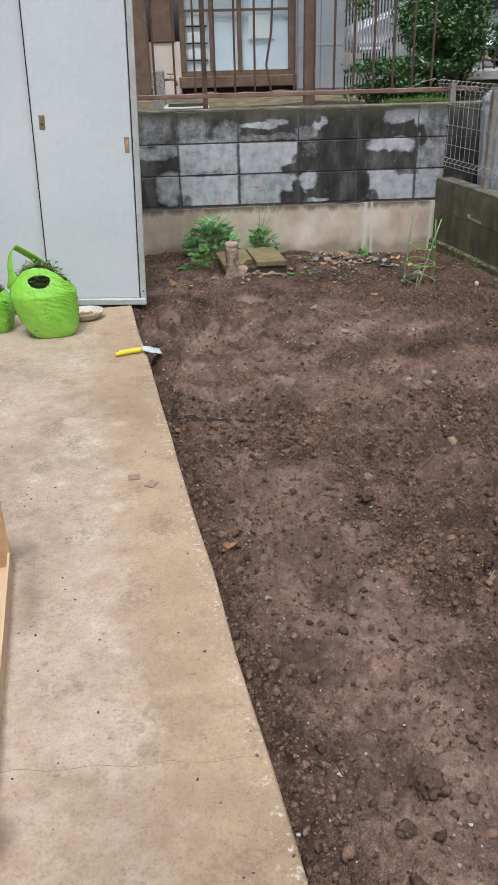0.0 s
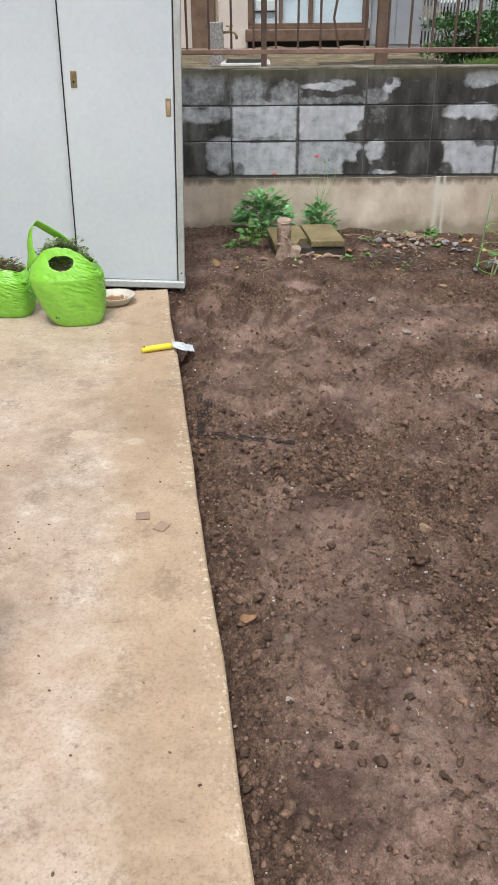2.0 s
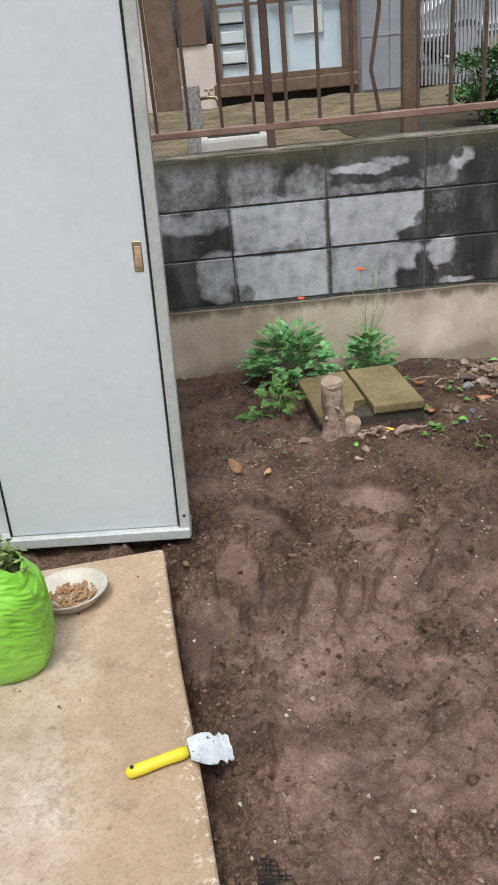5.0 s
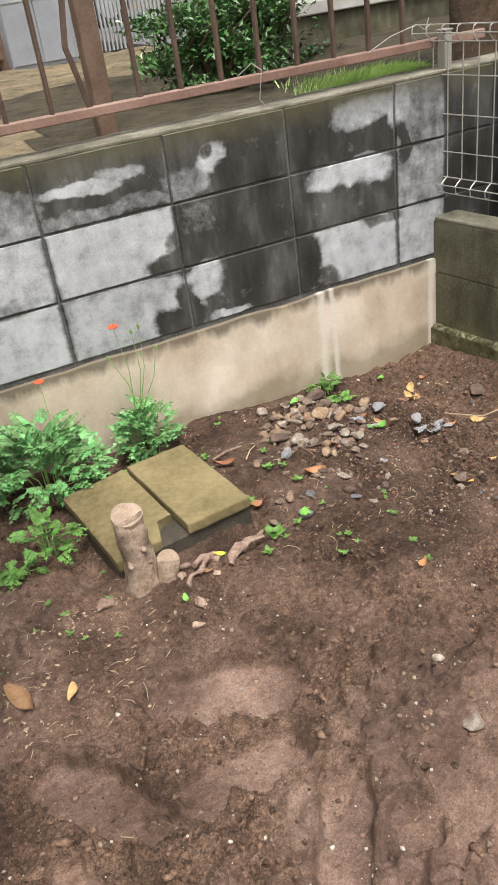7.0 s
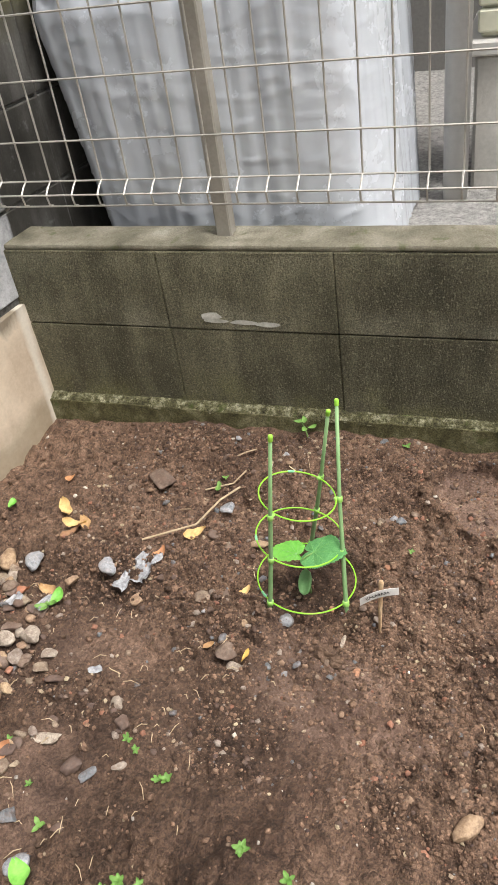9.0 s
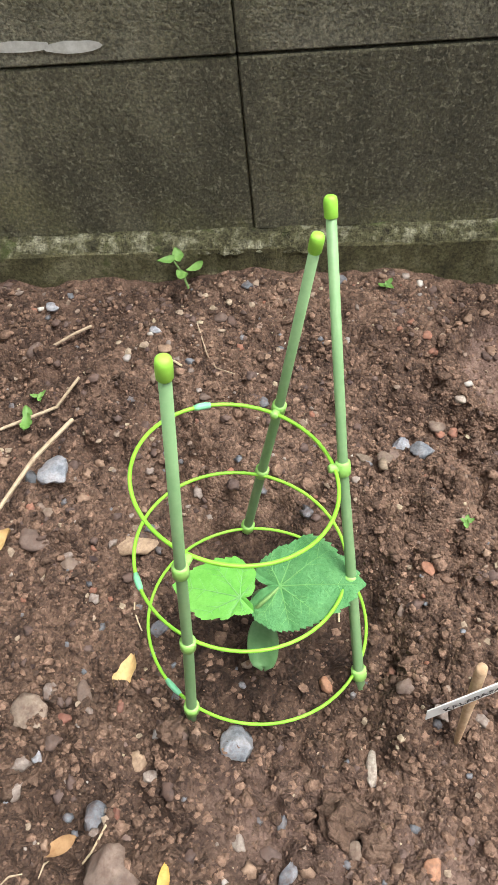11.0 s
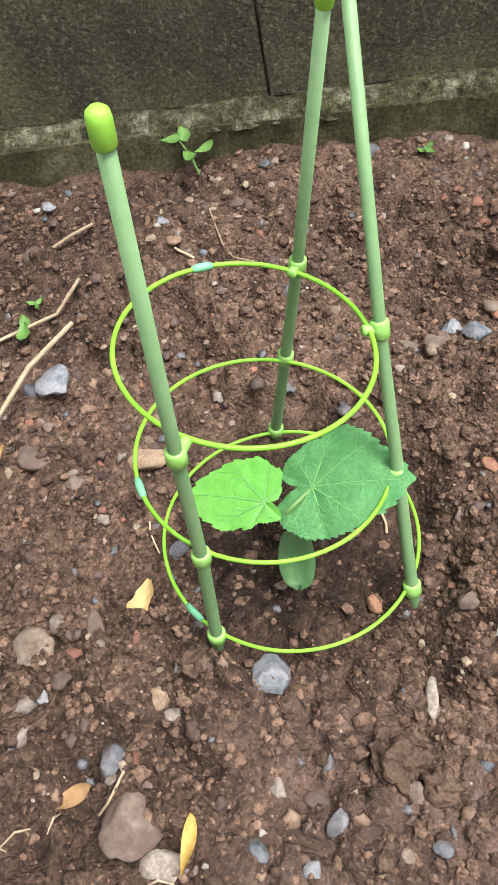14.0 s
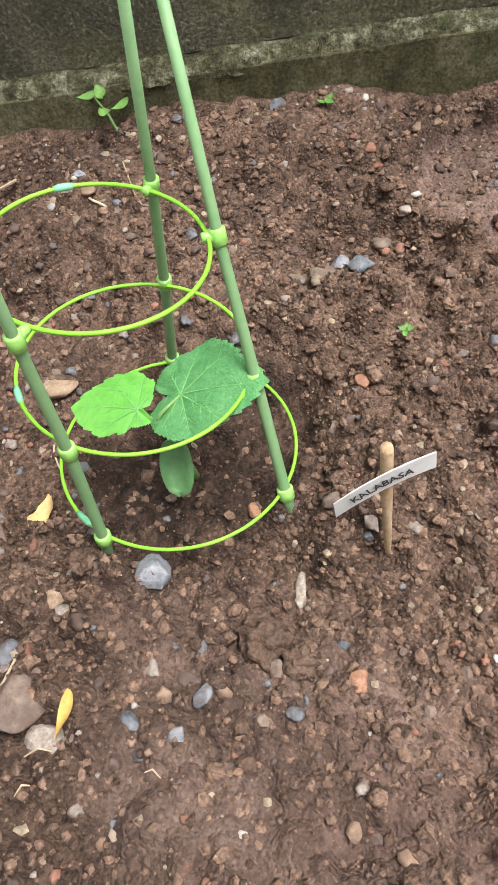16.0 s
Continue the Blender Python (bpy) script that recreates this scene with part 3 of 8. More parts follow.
ORANGELEAF = mk("fallen_orange_leaf", (0.30, 0.13, 0.06), (0.50, 0.26, 0.13), 30, 150, 0.7, 0.3, 0.002, vary=0.3)
TANLEAF = mk("yellowed_narrow_leaf", (0.42, 0.25, 0.05), (0.62, 0.42, 0.12), 60, 200, 0.7, 0.3, 0.002)
YELLOWLEAF = mk("fallen_yellow_leaf", (0.62, 0.47, 0.04), (0.78, 0.62, 0.10), 30, 150, 0.6, 0.2)
TWIG = mk("dry_straw_twig", (0.33, 0.25, 0.15), (0.55, 0.45, 0.31), 30, 200, 0.85, 0.3, 0.002, vary=0.25)
POLE = mk("matt_green_coated_pole", (0.19, 0.345, 0.15), (0.26, 0.42, 0.20), 18, 180, 0.5, 0.15, 0.001)
RINGM = mk("lime_green_plastic_ring", (0.21, 0.56, 0.03), (0.29, 0.64, 0.05), 30, 160, 0.45, 0.1, 0.001)
CLIP = mk("translucent_green_clip", (0.27, 0.56, 0.11), (0.35, 0.64, 0.17), 30, 160, 0.4, 0.1, 0.001)
SLEEVE = mk("milky_mint_sleeve", (0.16, 0.52, 0.27), (0.24, 0.60, 0.35), 30, 160, 0.4, 0.1, 0.001)
CAPM = mk("bright_lime_cap", (0.27, 0.62, 0.05), (0.36, 0.70, 0.09), 30, 160, 0.5, 0.3, 0.001)
TAPE = mk("white_tape", (0.68, 0.68, 0.66), (0.80, 0.80, 0.78), 40, 200, 0.35, 0.1)
INK = mk("black_ink", (0.02, 0.02, 0.022), (0.05, 0.05, 0.05), 40, 200, 0.6)
PEELED = mk("peeled_stick", (0.42, 0.27, 0.15), (0.62, 0.46, 0.30), 50, 200, 0.8, 0.3)
BAG = mk("lime_green_plastic_bag", (0.205, 0.57, 0.028), (0.31, 0.69, 0.075), 4, 30, 0.22, 0.12, 0.002, spec=0.8)
GREENCUT = mk("wilted_green_weeds", (0.085, 0.142, 0.042), (0.285, 0.361, 0.123), 40, 150, 0.8, 0.3, 0.002, island=0.5)
CUTTINGS = mk("wilted_cuttings", (0.072, 0.080, 0.035), (0.224, 0.192, 0.088), 40, 150, 0.9, 0.3, 0.002, island=0.4)
ENAMEL = mk("cream_plastic_dish", (0.48, 0.44, 0.37), (0.64, 0.60, 0.52), 20, 100, 0.4, 0.1)
YELLOW = mk("yellow_plastic_handle", (0.70, 0.58, 0.02), (0.80, 0.68, 0.05), 30, 140, 0.45, 0.1)
BLADE = mk("chipped_white_blade", (0.46, 0.50, 0.52), (0.70, 0.73, 0.74), 24, 60, 0.3, 0.1, 0.001, speck=(0.10, 0.09, 0.08))
CARD = mk("brown_cardboard", (0.44, 0.27, 0.14), (0.56, 0.37, 0.21), 9, 120, 0.9, 0.15, 0.001)
PLASTER = mk("pale_plaster_smear", (0.45, 0.345, 0.255), (0.58, 0.475, 0.37), 35, 140, 0.9, 0.2, 0.001)
CARDGREY = mk("damp_brown_card", (0.27, 0.19, 0.135), (0.38, 0.28, 0.205), 30, 140, 0.9, 0.2, 0.001)
WHITEFILM = mk("white_plastic_film", (0.60, 0.63, 0.68), (0.78, 0.80, 0.84), 30, 120, 0.3, 0.3, 0.003)
CARDIN = mk("pale_cardboard_face", (0.60, 0.43, 0.27), (0.70, 0.53, 0.36), 9, 120, 0.9, 0.15, 0.001)
NET = mk("black_plastic_net", (0.010, 0.010, 0.010), (0.025, 0.024, 0.022), 30, 120, 0.6, 0.1)
STAKE = mk("dark_green_stake", (0.045, 0.15, 0.04), (0.075, 0.215, 0.065), 20, 160, 0.45, 0.2)
YARD = mk("mossy_yard_earth", (0.060, 0.050, 0.025), (0.29, 0.225, 0.14), 4.5, 24, 0.95, 0.9, 0.02, speck=(0.08, 0.11, 0.03))
GRAVELBED = mk("grey_gravel_bed", (0.24, 0.235, 0.23), (0.60, 0.59, 0.57), 60, 130, 0.9, 1.0, 0.02)
GREYWALL = mk("grey_house_rendering", (0.15, 0.145, 0.14), (0.22, 0.215, 0.205), 2, 90, 0.9, 0.4)
PIPE = mk("grey_plastic_downpipe", (0.46, 0.455, 0.44), (0.56, 0.55, 0.53), 5, 60, 0.4, 0.05)
CREAM = mk("cream_enamel", (0.55, 0.56, 0.44), (0.66, 0.66, 0.54), 5, 60, 0.4, 0.05)
CEMENT = mk("pale_cement_base", (0.42, 0.41, 0.38), (0.58, 0.565, 0.53), 8, 90, 0.9, 0.3)
WHITE = mk("white_paint", (0.70, 0.69, 0.66), (0.80, 0.79, 0.77), 3, 60, 0.5, 0.05)
PINKWALL = mk("pale_pink_rendering", (0.62, 0.54, 0.48), (0.72, 0.64, 0.58), 3, 90, 0.9, 0.2)
TIMBER = mk("brown_timber_frame", (0.12, 0.075, 0.05), (0.21, 0.14, 0.10), 8, 90, 0.7, 0.3)
PEBBLEDASH = mk("pebble_dash_column", (0.16, 0.155, 0.15), (0.52, 0.50, 0.47), 60, 120, 0.9, 0.9, 0.01)
GREYSTEEL = mk("blue_grey_steel_locker", (0.26, 0.275, 0.30), (0.34, 0.355, 0.38), 4, 70, 0.5, 0.05)
SLATM = mk("pale_grey_louvre_slat", (0.30, 0.31, 0.32), (0.42, 0.43, 0.44), 6, 90, 0.5, 0.05)
ASPHALT = mk("asphalt_road", (0.10, 0.10, 0.10), (0.17, 0.17, 0.168), 3, 140, 0.9, 0.5)
CARPAINT = mk("white_car_paint", (0.66, 0.68, 0.70), (0.74, 0.75, 0.76), 2, 30, 0.25, 0.0)
RUBBER = mk("black_rubber", (0.015, 0.015, 0.016), (0.03, 0.03, 0.03), 20, 90, 0.7, 0.1)
BUSHLEAF = mk("glossy_bush_leaf", (0.035, 0.095, 0.024), (0.12, 0.235, 0.065), 9, 90, 0.35, 0.1, 0.001, island=0.55, spec=0.7)
GRASSM = mk("bright_grass", (0.32, 0.46, 0.15), (0.55, 0.68, 0.32), 12, 90, 0.7, 0.1, island=0.3)
HOUSEWALL = mk("plain_house_rendering", (0.50, 0.48, 0.44), (0.60, 0.58, 0.54), 2, 80, 0.9, 0.2)
PALESHEET = mk("pale_blue_white_sheet", (0.62, 0.70, 0.76), (0.84, 0.88, 0.90), 1.3, 8, 0.8, 0.1)


def glass_material():
    m, n, nl = nodes_of("window_glass")
    p = n["Principled BSDF"]
    p.inputs["Base Color"].default_value = (0.9, 0.95, 0.97, 1)
    p.inputs["Roughness"].default_value, p.inputs["Transmission Weight"].default_value, p.inputs["IOR"].default_value = 0.03, 1.0, 1.45
    return m


GLASS = glass_material()

# ---- building helpers ----
rng = random.Random(7)


def part(name, bm, material, parent=None, label="", smooth=False):
    """Links a bmesh as one mesh object, under a thing or a part where one is given."""
    me = bpy.data.meshes.new(name)
    bm.normal_update()
    bm.to_mesh(me)
    bm.free()
    me.materials.append(material)
    if smooth:
        me.polygons.foreach_set("use_smooth", [True] * len(me.polygons))
    ob = new(name, me)
    if parent:
        ob.parent = parent
    if label:
        tagged(ob, label)
    return ob


def thing(name, label, category, at=(0, 0, 0), rz=0.0, group="", kind=""):
    ob = new(name)
    ob.matrix_basis = pose(*at, 0, 0, rz)
    ob.empty_display_size = 0.05
    return tagged(ob, label, category, group, kind)


def box(lo, hi, bevel=0.0, bm=None, m=None, seg=1):
    bm = bm or bmesh.new()
    made = bmesh.ops.create_cube(bm, size=1.0)["verts"]
    mid = [(a + b) / 2 for a, b in zip(lo, hi)]
    size = [abs(b - a) for a, b in zip(lo, hi)]
    bmesh.ops.transform(bm, verts=made, matrix=Matrix.Translation(mid) @ Matrix.Diagonal((*size, 1)))
    if bevel:
        edges = list({e for v in made for e in v.link_edges})
        out = bmesh.ops.bevel(bm, geom=edges, offset=bevel, segments=seg, affect="EDGES", profile=0.6)
        made = list({v for f in out["faces"] for v in f.verts} | {v for v in made if v.is_valid})
    if m:
        bmesh.ops.transform(bm, verts=made, matrix=m)
    return bm


def tube(points, radii, sides=8, bm=None, caps=True):
    """A round bar along a line of points; one radius, or one for each."""
    bm = bm or bmesh.new()
    pts = [Vector(p) for p in points]
    if isinstance(radii, (int, float)):
        radii = [radii] * len(pts)
    rings = []
    side = None
    for k, p in enumerate(pts):
        d = (pts[min(k + 1, len(pts) - 1)] - pts[max(k - 1, 0)]).normalized()
        side = (side - d * side.dot(d)).normalized() if side else d.orthogonal().normalized()
        up = d.cross(side)
        rings.append([bm.verts.new(p + radii[k] * (math.cos(a) * side + math.sin(a) * up)) for a in (2 * math.pi * j / sides for j in range(sides))])
    for a, b in zip(rings, rings[1:]):
        for j in range(sides):
            bm.faces.new((a[j], a[(j + 1) % sides], b[(j + 1) % sides], b[j]))
    if caps:
        bm.faces.new(rings[0][::-1])
        bm.faces.new(rings[-1])
    return bm


def loop_tube(centre, ax, ay, radius, sides=8, steps=64):
    """A closed ring about centre, in the plane of the half axes ax and ay."""
    bm = bmesh.new()
    c, ax, ay = Vector(centre), Vector(ax), Vector(ay)
    nrm = ax.cross(ay).normalized()
    rings = []
    for k in range(steps):
        a = 2 * math.pi * k / steps
        out = math.cos(a) * ax + math.sin(a) * ay
        o = out.normalized()
        rings.append([bm.verts.new(c + out + radius * (math.cos(b) * o + math.sin(b) * nrm)) for b in (2 * math.pi * j / sides for j in range(sides))])
    for k in range(steps):
        a, b = rings[k], rings[(k + 1) % steps]
        for j in range(sides):
            bm.faces.new((a[j], b[j], b[(j + 1) % sides], a[(j + 1) % sides]))
    return bm


def lathe(profile, steps=32, sx=1.0, sy=1.0):
    bm = bmesh.new()
    rings = [[bm.verts.new((r * sx * math.cos(a), r * sy * math.sin(a), z)) for a in (2 * math.pi * k / steps for k in range(steps))] for r, z in profile]
    for a, b in zip(rings, rings[1:]):
        for j in range(steps):
            bm.faces.new((a[j], a[(j + 1) % steps], b[(j + 1) % steps], b[j]))
    bm.faces.new(rings[0][::-1])
    return bm


def lump(seed, sub=2, rough=0.25, sharp=1.0):
    """A stone or clod about one unit across, rounded or angular."""
    bm = bmesh.new()
    bmesh.ops.create_icosphere(bm, subdivisions=sub, radius=0.5)
    o = Vector((seed * 7.3, seed * 3.1, seed * 1.7))
    for v in bm.verts:
        d = v.co.normalized()
        v.co = d * (0.5 + rough * noise.noise(d * 1.2 * sharp + o) + 0.35 * rough * noise.noise(d * 3.1 * sharp + o))
    return bm


def facet(seed, cuts, sub=3, lumpy=0.06):
    """A stone about one unit across, its faces broken or worn flat."""
    r = random.Random(seed * 31 + cuts)
    bm = bmesh.new()
    bmesh.ops.create_icosphere(bm, subdivisions=sub, radius=0.5)
    planes = []
    for _ in range(cuts):
        d = Vector((r.gauss(0, 1), r.gauss(0, 1), r.gauss(0, 1))).normalized()
        planes.append((d, r.uniform(0.27, 0.42)))
    o = Vector((seed * 5.1, seed * 2.7, 1.3))
    for v in bm.verts:
        p = v.co.copy()
        for d, h in planes:
            over = p.dot(d) - h
            if over > 0:
                p -= d * over * 0.94
        v.co = p * (1.12 + lumpy * noise.noise(p * 5 + o) + lumpy * noise.noise(p * 2 + o))
    return bm


def mesh_of(bm, material, smooth=True):
    me = bpy.data.meshes.new("piece")
    bm.normal_update()
    bm.to_mesh(me)
    bm.free()
    me.materials.append(material)
    me.polygons.foreach_set("use_smooth", [smooth] * len(me.polygons))
    return me


def blade_mesh(length, width, curl, material, twist=0.0, lobes=0, nl=9, nw=5):
    """A leaf lying along x, curled and pointed; lobes: notches in its edge."""
    bm = bmesh.new()
    grid = []
    for i in range(nl + 1):
        u = i / nl
        w = width / 2 * math.sin(math.pi * min(1, u * 0.93 + 0.05)) ** 0.75
        if lobes:
            w *= 1 - 0.28 * (0.5 + 0.5 * math.cos(2 * math.pi * lobes * u))
        grid.append([bm.verts.new((length * (u - 0.5), w * (2 * j / nw - 1), curl * length * ((2 * u - 1) ** 2 * 0.5 + 0.35 * (2 * j / nw - 1) ** 2) + twist * (u - 0.5) * w * (2 * j / nw - 1) * 4)) for j in range(nw + 1)])
    for a, b in zip(grid, grid[1:]):
        for j in range(nw):
            bm.faces.new((a[j], b[j], b[j + 1], a[j + 1]))
    return mesh_of(bm, material)


def hashed(ix, iy, seed):
    h = (ix * 374761393 + iy * 668265263 + seed * 1442695041) & 0xFFFFFFFF
    h = ((h ^ (h >> 13)) * 1274126177) & 0xFFFFFFFF
    return ((h ^ (h >> 16)) & 0xFFFF) / 65535.0


def vnoise(x, y, size, seed):
    """Smooth noise from 0 to 1, for arrays, with lumps of about the given size."""
    x, y = np.asarray(x, float) / size + 100, np.asarray(y, float) / size + 100
    ix, iy = np.floor(x).astype(np.int64), np.floor(y).astype(np.int64)
    fx, fy = x - ix, y - iy
    fx, fy = fx * fx * (3 - 2 * fx), fy * fy * (3 - 2 * fy)
    a, b, c, d = hashed(ix, iy, seed), hashed(ix + 1, iy, seed), hashed(ix, iy + 1, seed), hashed(ix + 1, iy + 1, seed)
    return (a * (1 - fx) + b * fx) * (1 - fy) + (c * (1 - fx) + d * fx) * fy


# ---- the plan: right wall along WU from its corner, slab edge along SU ----
CORNER, WU, WN = Vector((1.357, 0, 0)), Vector((0.182, -0.983, 0)), Vector((0.983, 0.182, 0))
EDGE, SU, SN = Vector((-0.651, -1.555, 0)), Vector((0.1493, -0.9888, 0)), Vector((-0.9888, -0.1493, 0))
WALLM = Matrix(((WU.x, WN.x, 0, CORNER.x), (WU.y, WN.y, 0, CORNER.y), (0, 0, 1, 0), (0, 0, 0, 1)))
SLABM = Matrix(((SU.x, SN.x, 0, EDGE.x), (SU.y, SN.y, 0, EDGE.y), (0, 0, 1, 0), (0, 0, 0, 1)))

# trodden places in the soil: centre, half length, half width, turn
PRINTS = [(-0.467, -1.525, 0.137, 0.057, -86), (-0.524, -1.731, 0.158, 0.079, -83), (-0.388, -1.802, 0.12, 0.061, 17), (-0.263, -1.673, 0.136, 0.043, -110), (-0.189, -1.683, 0.12, 0.027, -111),
          (-0.016, -1.559, 0.134, 0.045, -124), (-0.362, -1.298, 0.161, 0.056, -53), (-0.116, -1.352, 0.145, 0.055, 3), (-0.061, -1.168, 0.178, 0.065, -16), (0.101, -1.6, 0.047, 0.044, -22),
          (0.234, -1.604, 0.078, 0.065, -13), (-0.034, -1.92, 0.15, 0.051, -1), (-0.25, -2.15, 0.18, 0.055, 10), (0.55, -2.25, 0.16, 0.07, 30), (1.36, -1.12, 0.10, 0.075, 60)]
# worn, paler reaches that lie level: centre and half sizes
WORN = [(0.08, -2.53, 0.182, 0.15), (0.38, -2.92, 0.164, 0.112), (0.53, -3.25, 0.13, 0.146), (0.04, -3.43, 0.103, 0.108), (-0.05, -3.73, 0.091, 0.12), (-0.08, -4.06, 0.119, 0.125),
        (0.08, -4.16, 0.101, 0.101), (0.0, -4.25, 0.085, 0.091), (0.1, -4.45, 0.082, 0.052), (-0.15, -2.57, 0.112, 0.079), (-0.32, -2.54, 0.101, 0.115), (-0.32, -2.11, 0.175, 0.093), (-0.37, -1.86, 0.136, 0.12), (-0.47, -1.72, 0.15, 0.2), (-0.22, -1.80, 0.2, 0.13), (-0.43, -0.72, 0.17, 0.2), (-0.50, -1.05, 0.12, 0.1)]
# where the soil lies lower or higher: centre, spread, amount
DIPS = [(0.14, -0.705, 0.17, 0.055, -0.042), (0.275, -0.55, 0.045, 0.10, -0.035), (-0.215, -0.5, 0.035, 0.10, -0.03), (1.03, -0.90, 0.17, 0.17, -0.020), (1.11, -0.84, 0.07, 0.07, -0.020), (1.065, -0.935, 0.05, 0.05, -0.012), (0.99, -0.96, 0.07, 0.05, -0.008), (0.16, -0.715, 0.12, 0.045, -0.045), (-0.20, -0.62, 0.06, 0.09, -0.045), (0.25, -0.64, 0.06, 0.07, -0.035), (-0.45, -0.05, 0.25, 0.15, 0.03), (0.68, -0.27, 0.17, 0.15, 0.025), (-0.378, -1.585, 0.05, 0.14, 0.02), (-0.18, -1.82, 0.16, 0.04, 0.015), (1.063, -0.962, 0.035, 0.03, -0.014), (1.13, -0.838, 0.03, 0.035, -0.014)]


def domes(x, y, size, seed):
    """Rounded clods of about the given size, side by side, from 0 to 1 high."""
    gx, gy = np.asarray(x, float) / size + 200, np.asarray(y, float) / size + 200
    ix, iy = np.floor(gx).astype(np.int64), np.floor(gy).astype(np.int64)
    out = np.zeros_like(gx)
    for i in (-1, 0, 1):
        for j in (-1, 0, 1):
            a, b, c = hashed(ix + i, iy + j, seed), hashed(ix + i, iy + j, seed + 1), hashed(ix + i, iy + j, seed + 2)
            r = 0.34 + 0.36 * c
            d2 = ((gx - ix - i - a) ** 2 + (gy - iy - j - b) ** 2) / (r * r)
            out = np.maximum(out, np.sqrt(np.clip(1 - d2, 0, None)) * (0.25 + 0.75 * ((a * 7.3 + c * 3.1) % 1.0)))
    return out


def settled(x, y):
    """How far rain has settled the soil between the heap and the footprints."""
    return np.clip((0.88 - np.asarray(x)) / 0.15, 0, 1) * np.clip((np.asarray(y) + 1.3) / 0.15, 0, 1) * np.clip(2.6 * vnoise(x, y, 0.13, 91) - 0.35, 0.25, 1)


def soil_parts(x, y):
    """The height of the soil and how trodden it is."""
    x, y = np.asarray(x, float), np.asarray(y, float)
    z = -0.022 - 0.048 * np.clip((x - 0.3) / 0.7, 0, 1) * np.clip((y + 2.2) / 1.2, 0, 1) - 0.02 * np.clip((y + 0.5) / 0.4, 0, 1)
    free = np.clip((0.75 - x) / 0.3, 0.35, 1)
    z = z + 0.03 * (vnoise(x, y, 0.55, 3) - 0.5) + (0.022 + 0.028 * free) * (vnoise(x, y, 0.21, 4) - 0.5)
    firm = vnoise(x, y, 0.42, 11) * 0.55 + vnoise(x, y, 0.14, 12) * 0.45 + 0.16 * np.exp(-(((x - 0.05 + 0.12 * (y + 3)) / 0.40) ** 2)) * np.clip((-y - 1.2) / 0.4, 0, 1)
    firm = np.clip((firm - 0.45) * 4.5, 0, 0.75)
    firm = firm * np.clip((-y - 1.05) / 0.5, 0.0, 1) * np.clip((1.15 - x + 0.25 * (-y - 2)) / 0.4, 0, 1)
    edge_off = (x - EDGE.x) * -SN.x + (y - EDGE.y) * -SN.y
    firm = firm * np.clip((edge_off - 0.06) / 0.14, 0, 1) * np.where(y < -2.6, np.clip((0.85 - x) / 0.35, 0.6, 1), 1)
    bare = np.exp(-(((x - 0.82 - 0.25 * (y + 1.0)) / 0.10) ** 2 + ((y + 1.0) / 0.20) ** 2)) * (0.45 + 0.9 * vnoise(x, y, 0.06, 31))
    firm = np.maximum(firm, np.clip(bare * 1.5 - 0.3, 0, 0.8))
    level = 0.5 * firm
    wob = 0.8 * (vnoise(x, y, 0.07, 21) - 0.5) + 0.8 * (vnoise(x, y, 0.03, 22) - 0.5) + 0.4 * (vnoise(x, y, 0.014, 27) - 0.5)
    for cx, cy, a, b in WORN:
        d = ((x - cx) / a) ** 2 + ((y - cy) / b) ** 2 + 0.9 * wob
        firm = np.maximum(firm, np.clip((1.6 - d) * 0.7, 0, 1) * (0.52 + 0.42 * vnoise(x, y, 0.06, 26)))
    for cx, cy, a, b, turn in PRINTS:
        c, s = math.cos(radians(turn)), math.sin(radians(turn))
        u, v = ((x - cx) * c + (y - cy) * s) / a, (-(x - cx) * s + (y - cy) * c) / b
        d = (np.abs(u) ** 3 + np.abs(v) ** 3) + wob
        inside = np.clip((1.2 - d) * 4.0, 0, 1)
        rim = np.clip(1 - np.abs(d - 1.8) / 0.9, 0, 1) * (0.35 + 1.1 * vnoise(x, y, 0.11, 23))
        z = z - 0.022 * inside + 0.016 * rim * (1 - inside)
        firm = np.where(inside > 0, np.maximum(firm * (1 - inside), inside * (0.52 + 0.38 * vnoise(x, y, 0.08, 24))), firm * (1 - 0.6 * rim))
        level = np.maximum(level * (1 - 0.7 * rim * (inside <= 0)), inside)
    calm = settled(x, y)
    firm = np.maximum(firm, 0.5 * calm * vnoise(x, y, 0.09, 92))
    rough = (1 - 0.9 * np.clip(level, 0, 1)) * (1 - 0.7 * calm)
    z = z + (0.35 + 0.65 * rough) * 0.030 * free * (vnoise(x, y, 0.12, 15) - 0.5) + rough * (1 + 0.45 * np.clip((-y - 1.3) / 0.3, 0, 1)) * (0.034 * (vnoise(x, y, 0.085, 5) - 0.5) + 0.024 * np.abs(vnoise(x, y, 0.04, 6) - 0.5) + 0.015 * (vnoise(x, y, 0.018, 7) - 0.5)) + 0.004 * (vnoise(x, y, 0.03, 8) - 0.5)
    # clods in three sizes where it is loose
    margin = np.clip(-((x - CORNER.x) * WN.x + (y - CORNER.y) * WN.y) / 0.14, 0.15, 1) * np.clip(-y / 0.14, 0.15, 1)
    clumped = margin * (0.35 + 0.65 * np.clip(2.2 * vnoise(x, y, 0.15, 41) - 0.6, 0, 1)) * np.clip(rough, 0, 1)
    z = z + clumped * (0.036 * (0.3 + 0.7 * free) * (domes(x, y, 0.058, 51) - 0.35) + 0.019 * (domes(x, y, 0.027, 61) - 0.35)) + (0.3 + 0.7 * clumped) * 0.009 * (domes(x, y, 0.0125, 71) - 0.35)
    # a hollow by the slab, and one dug out against the right wall
    off = (x - EDGE.x) * -SN.x + (y - EDGE.y) * -SN.y
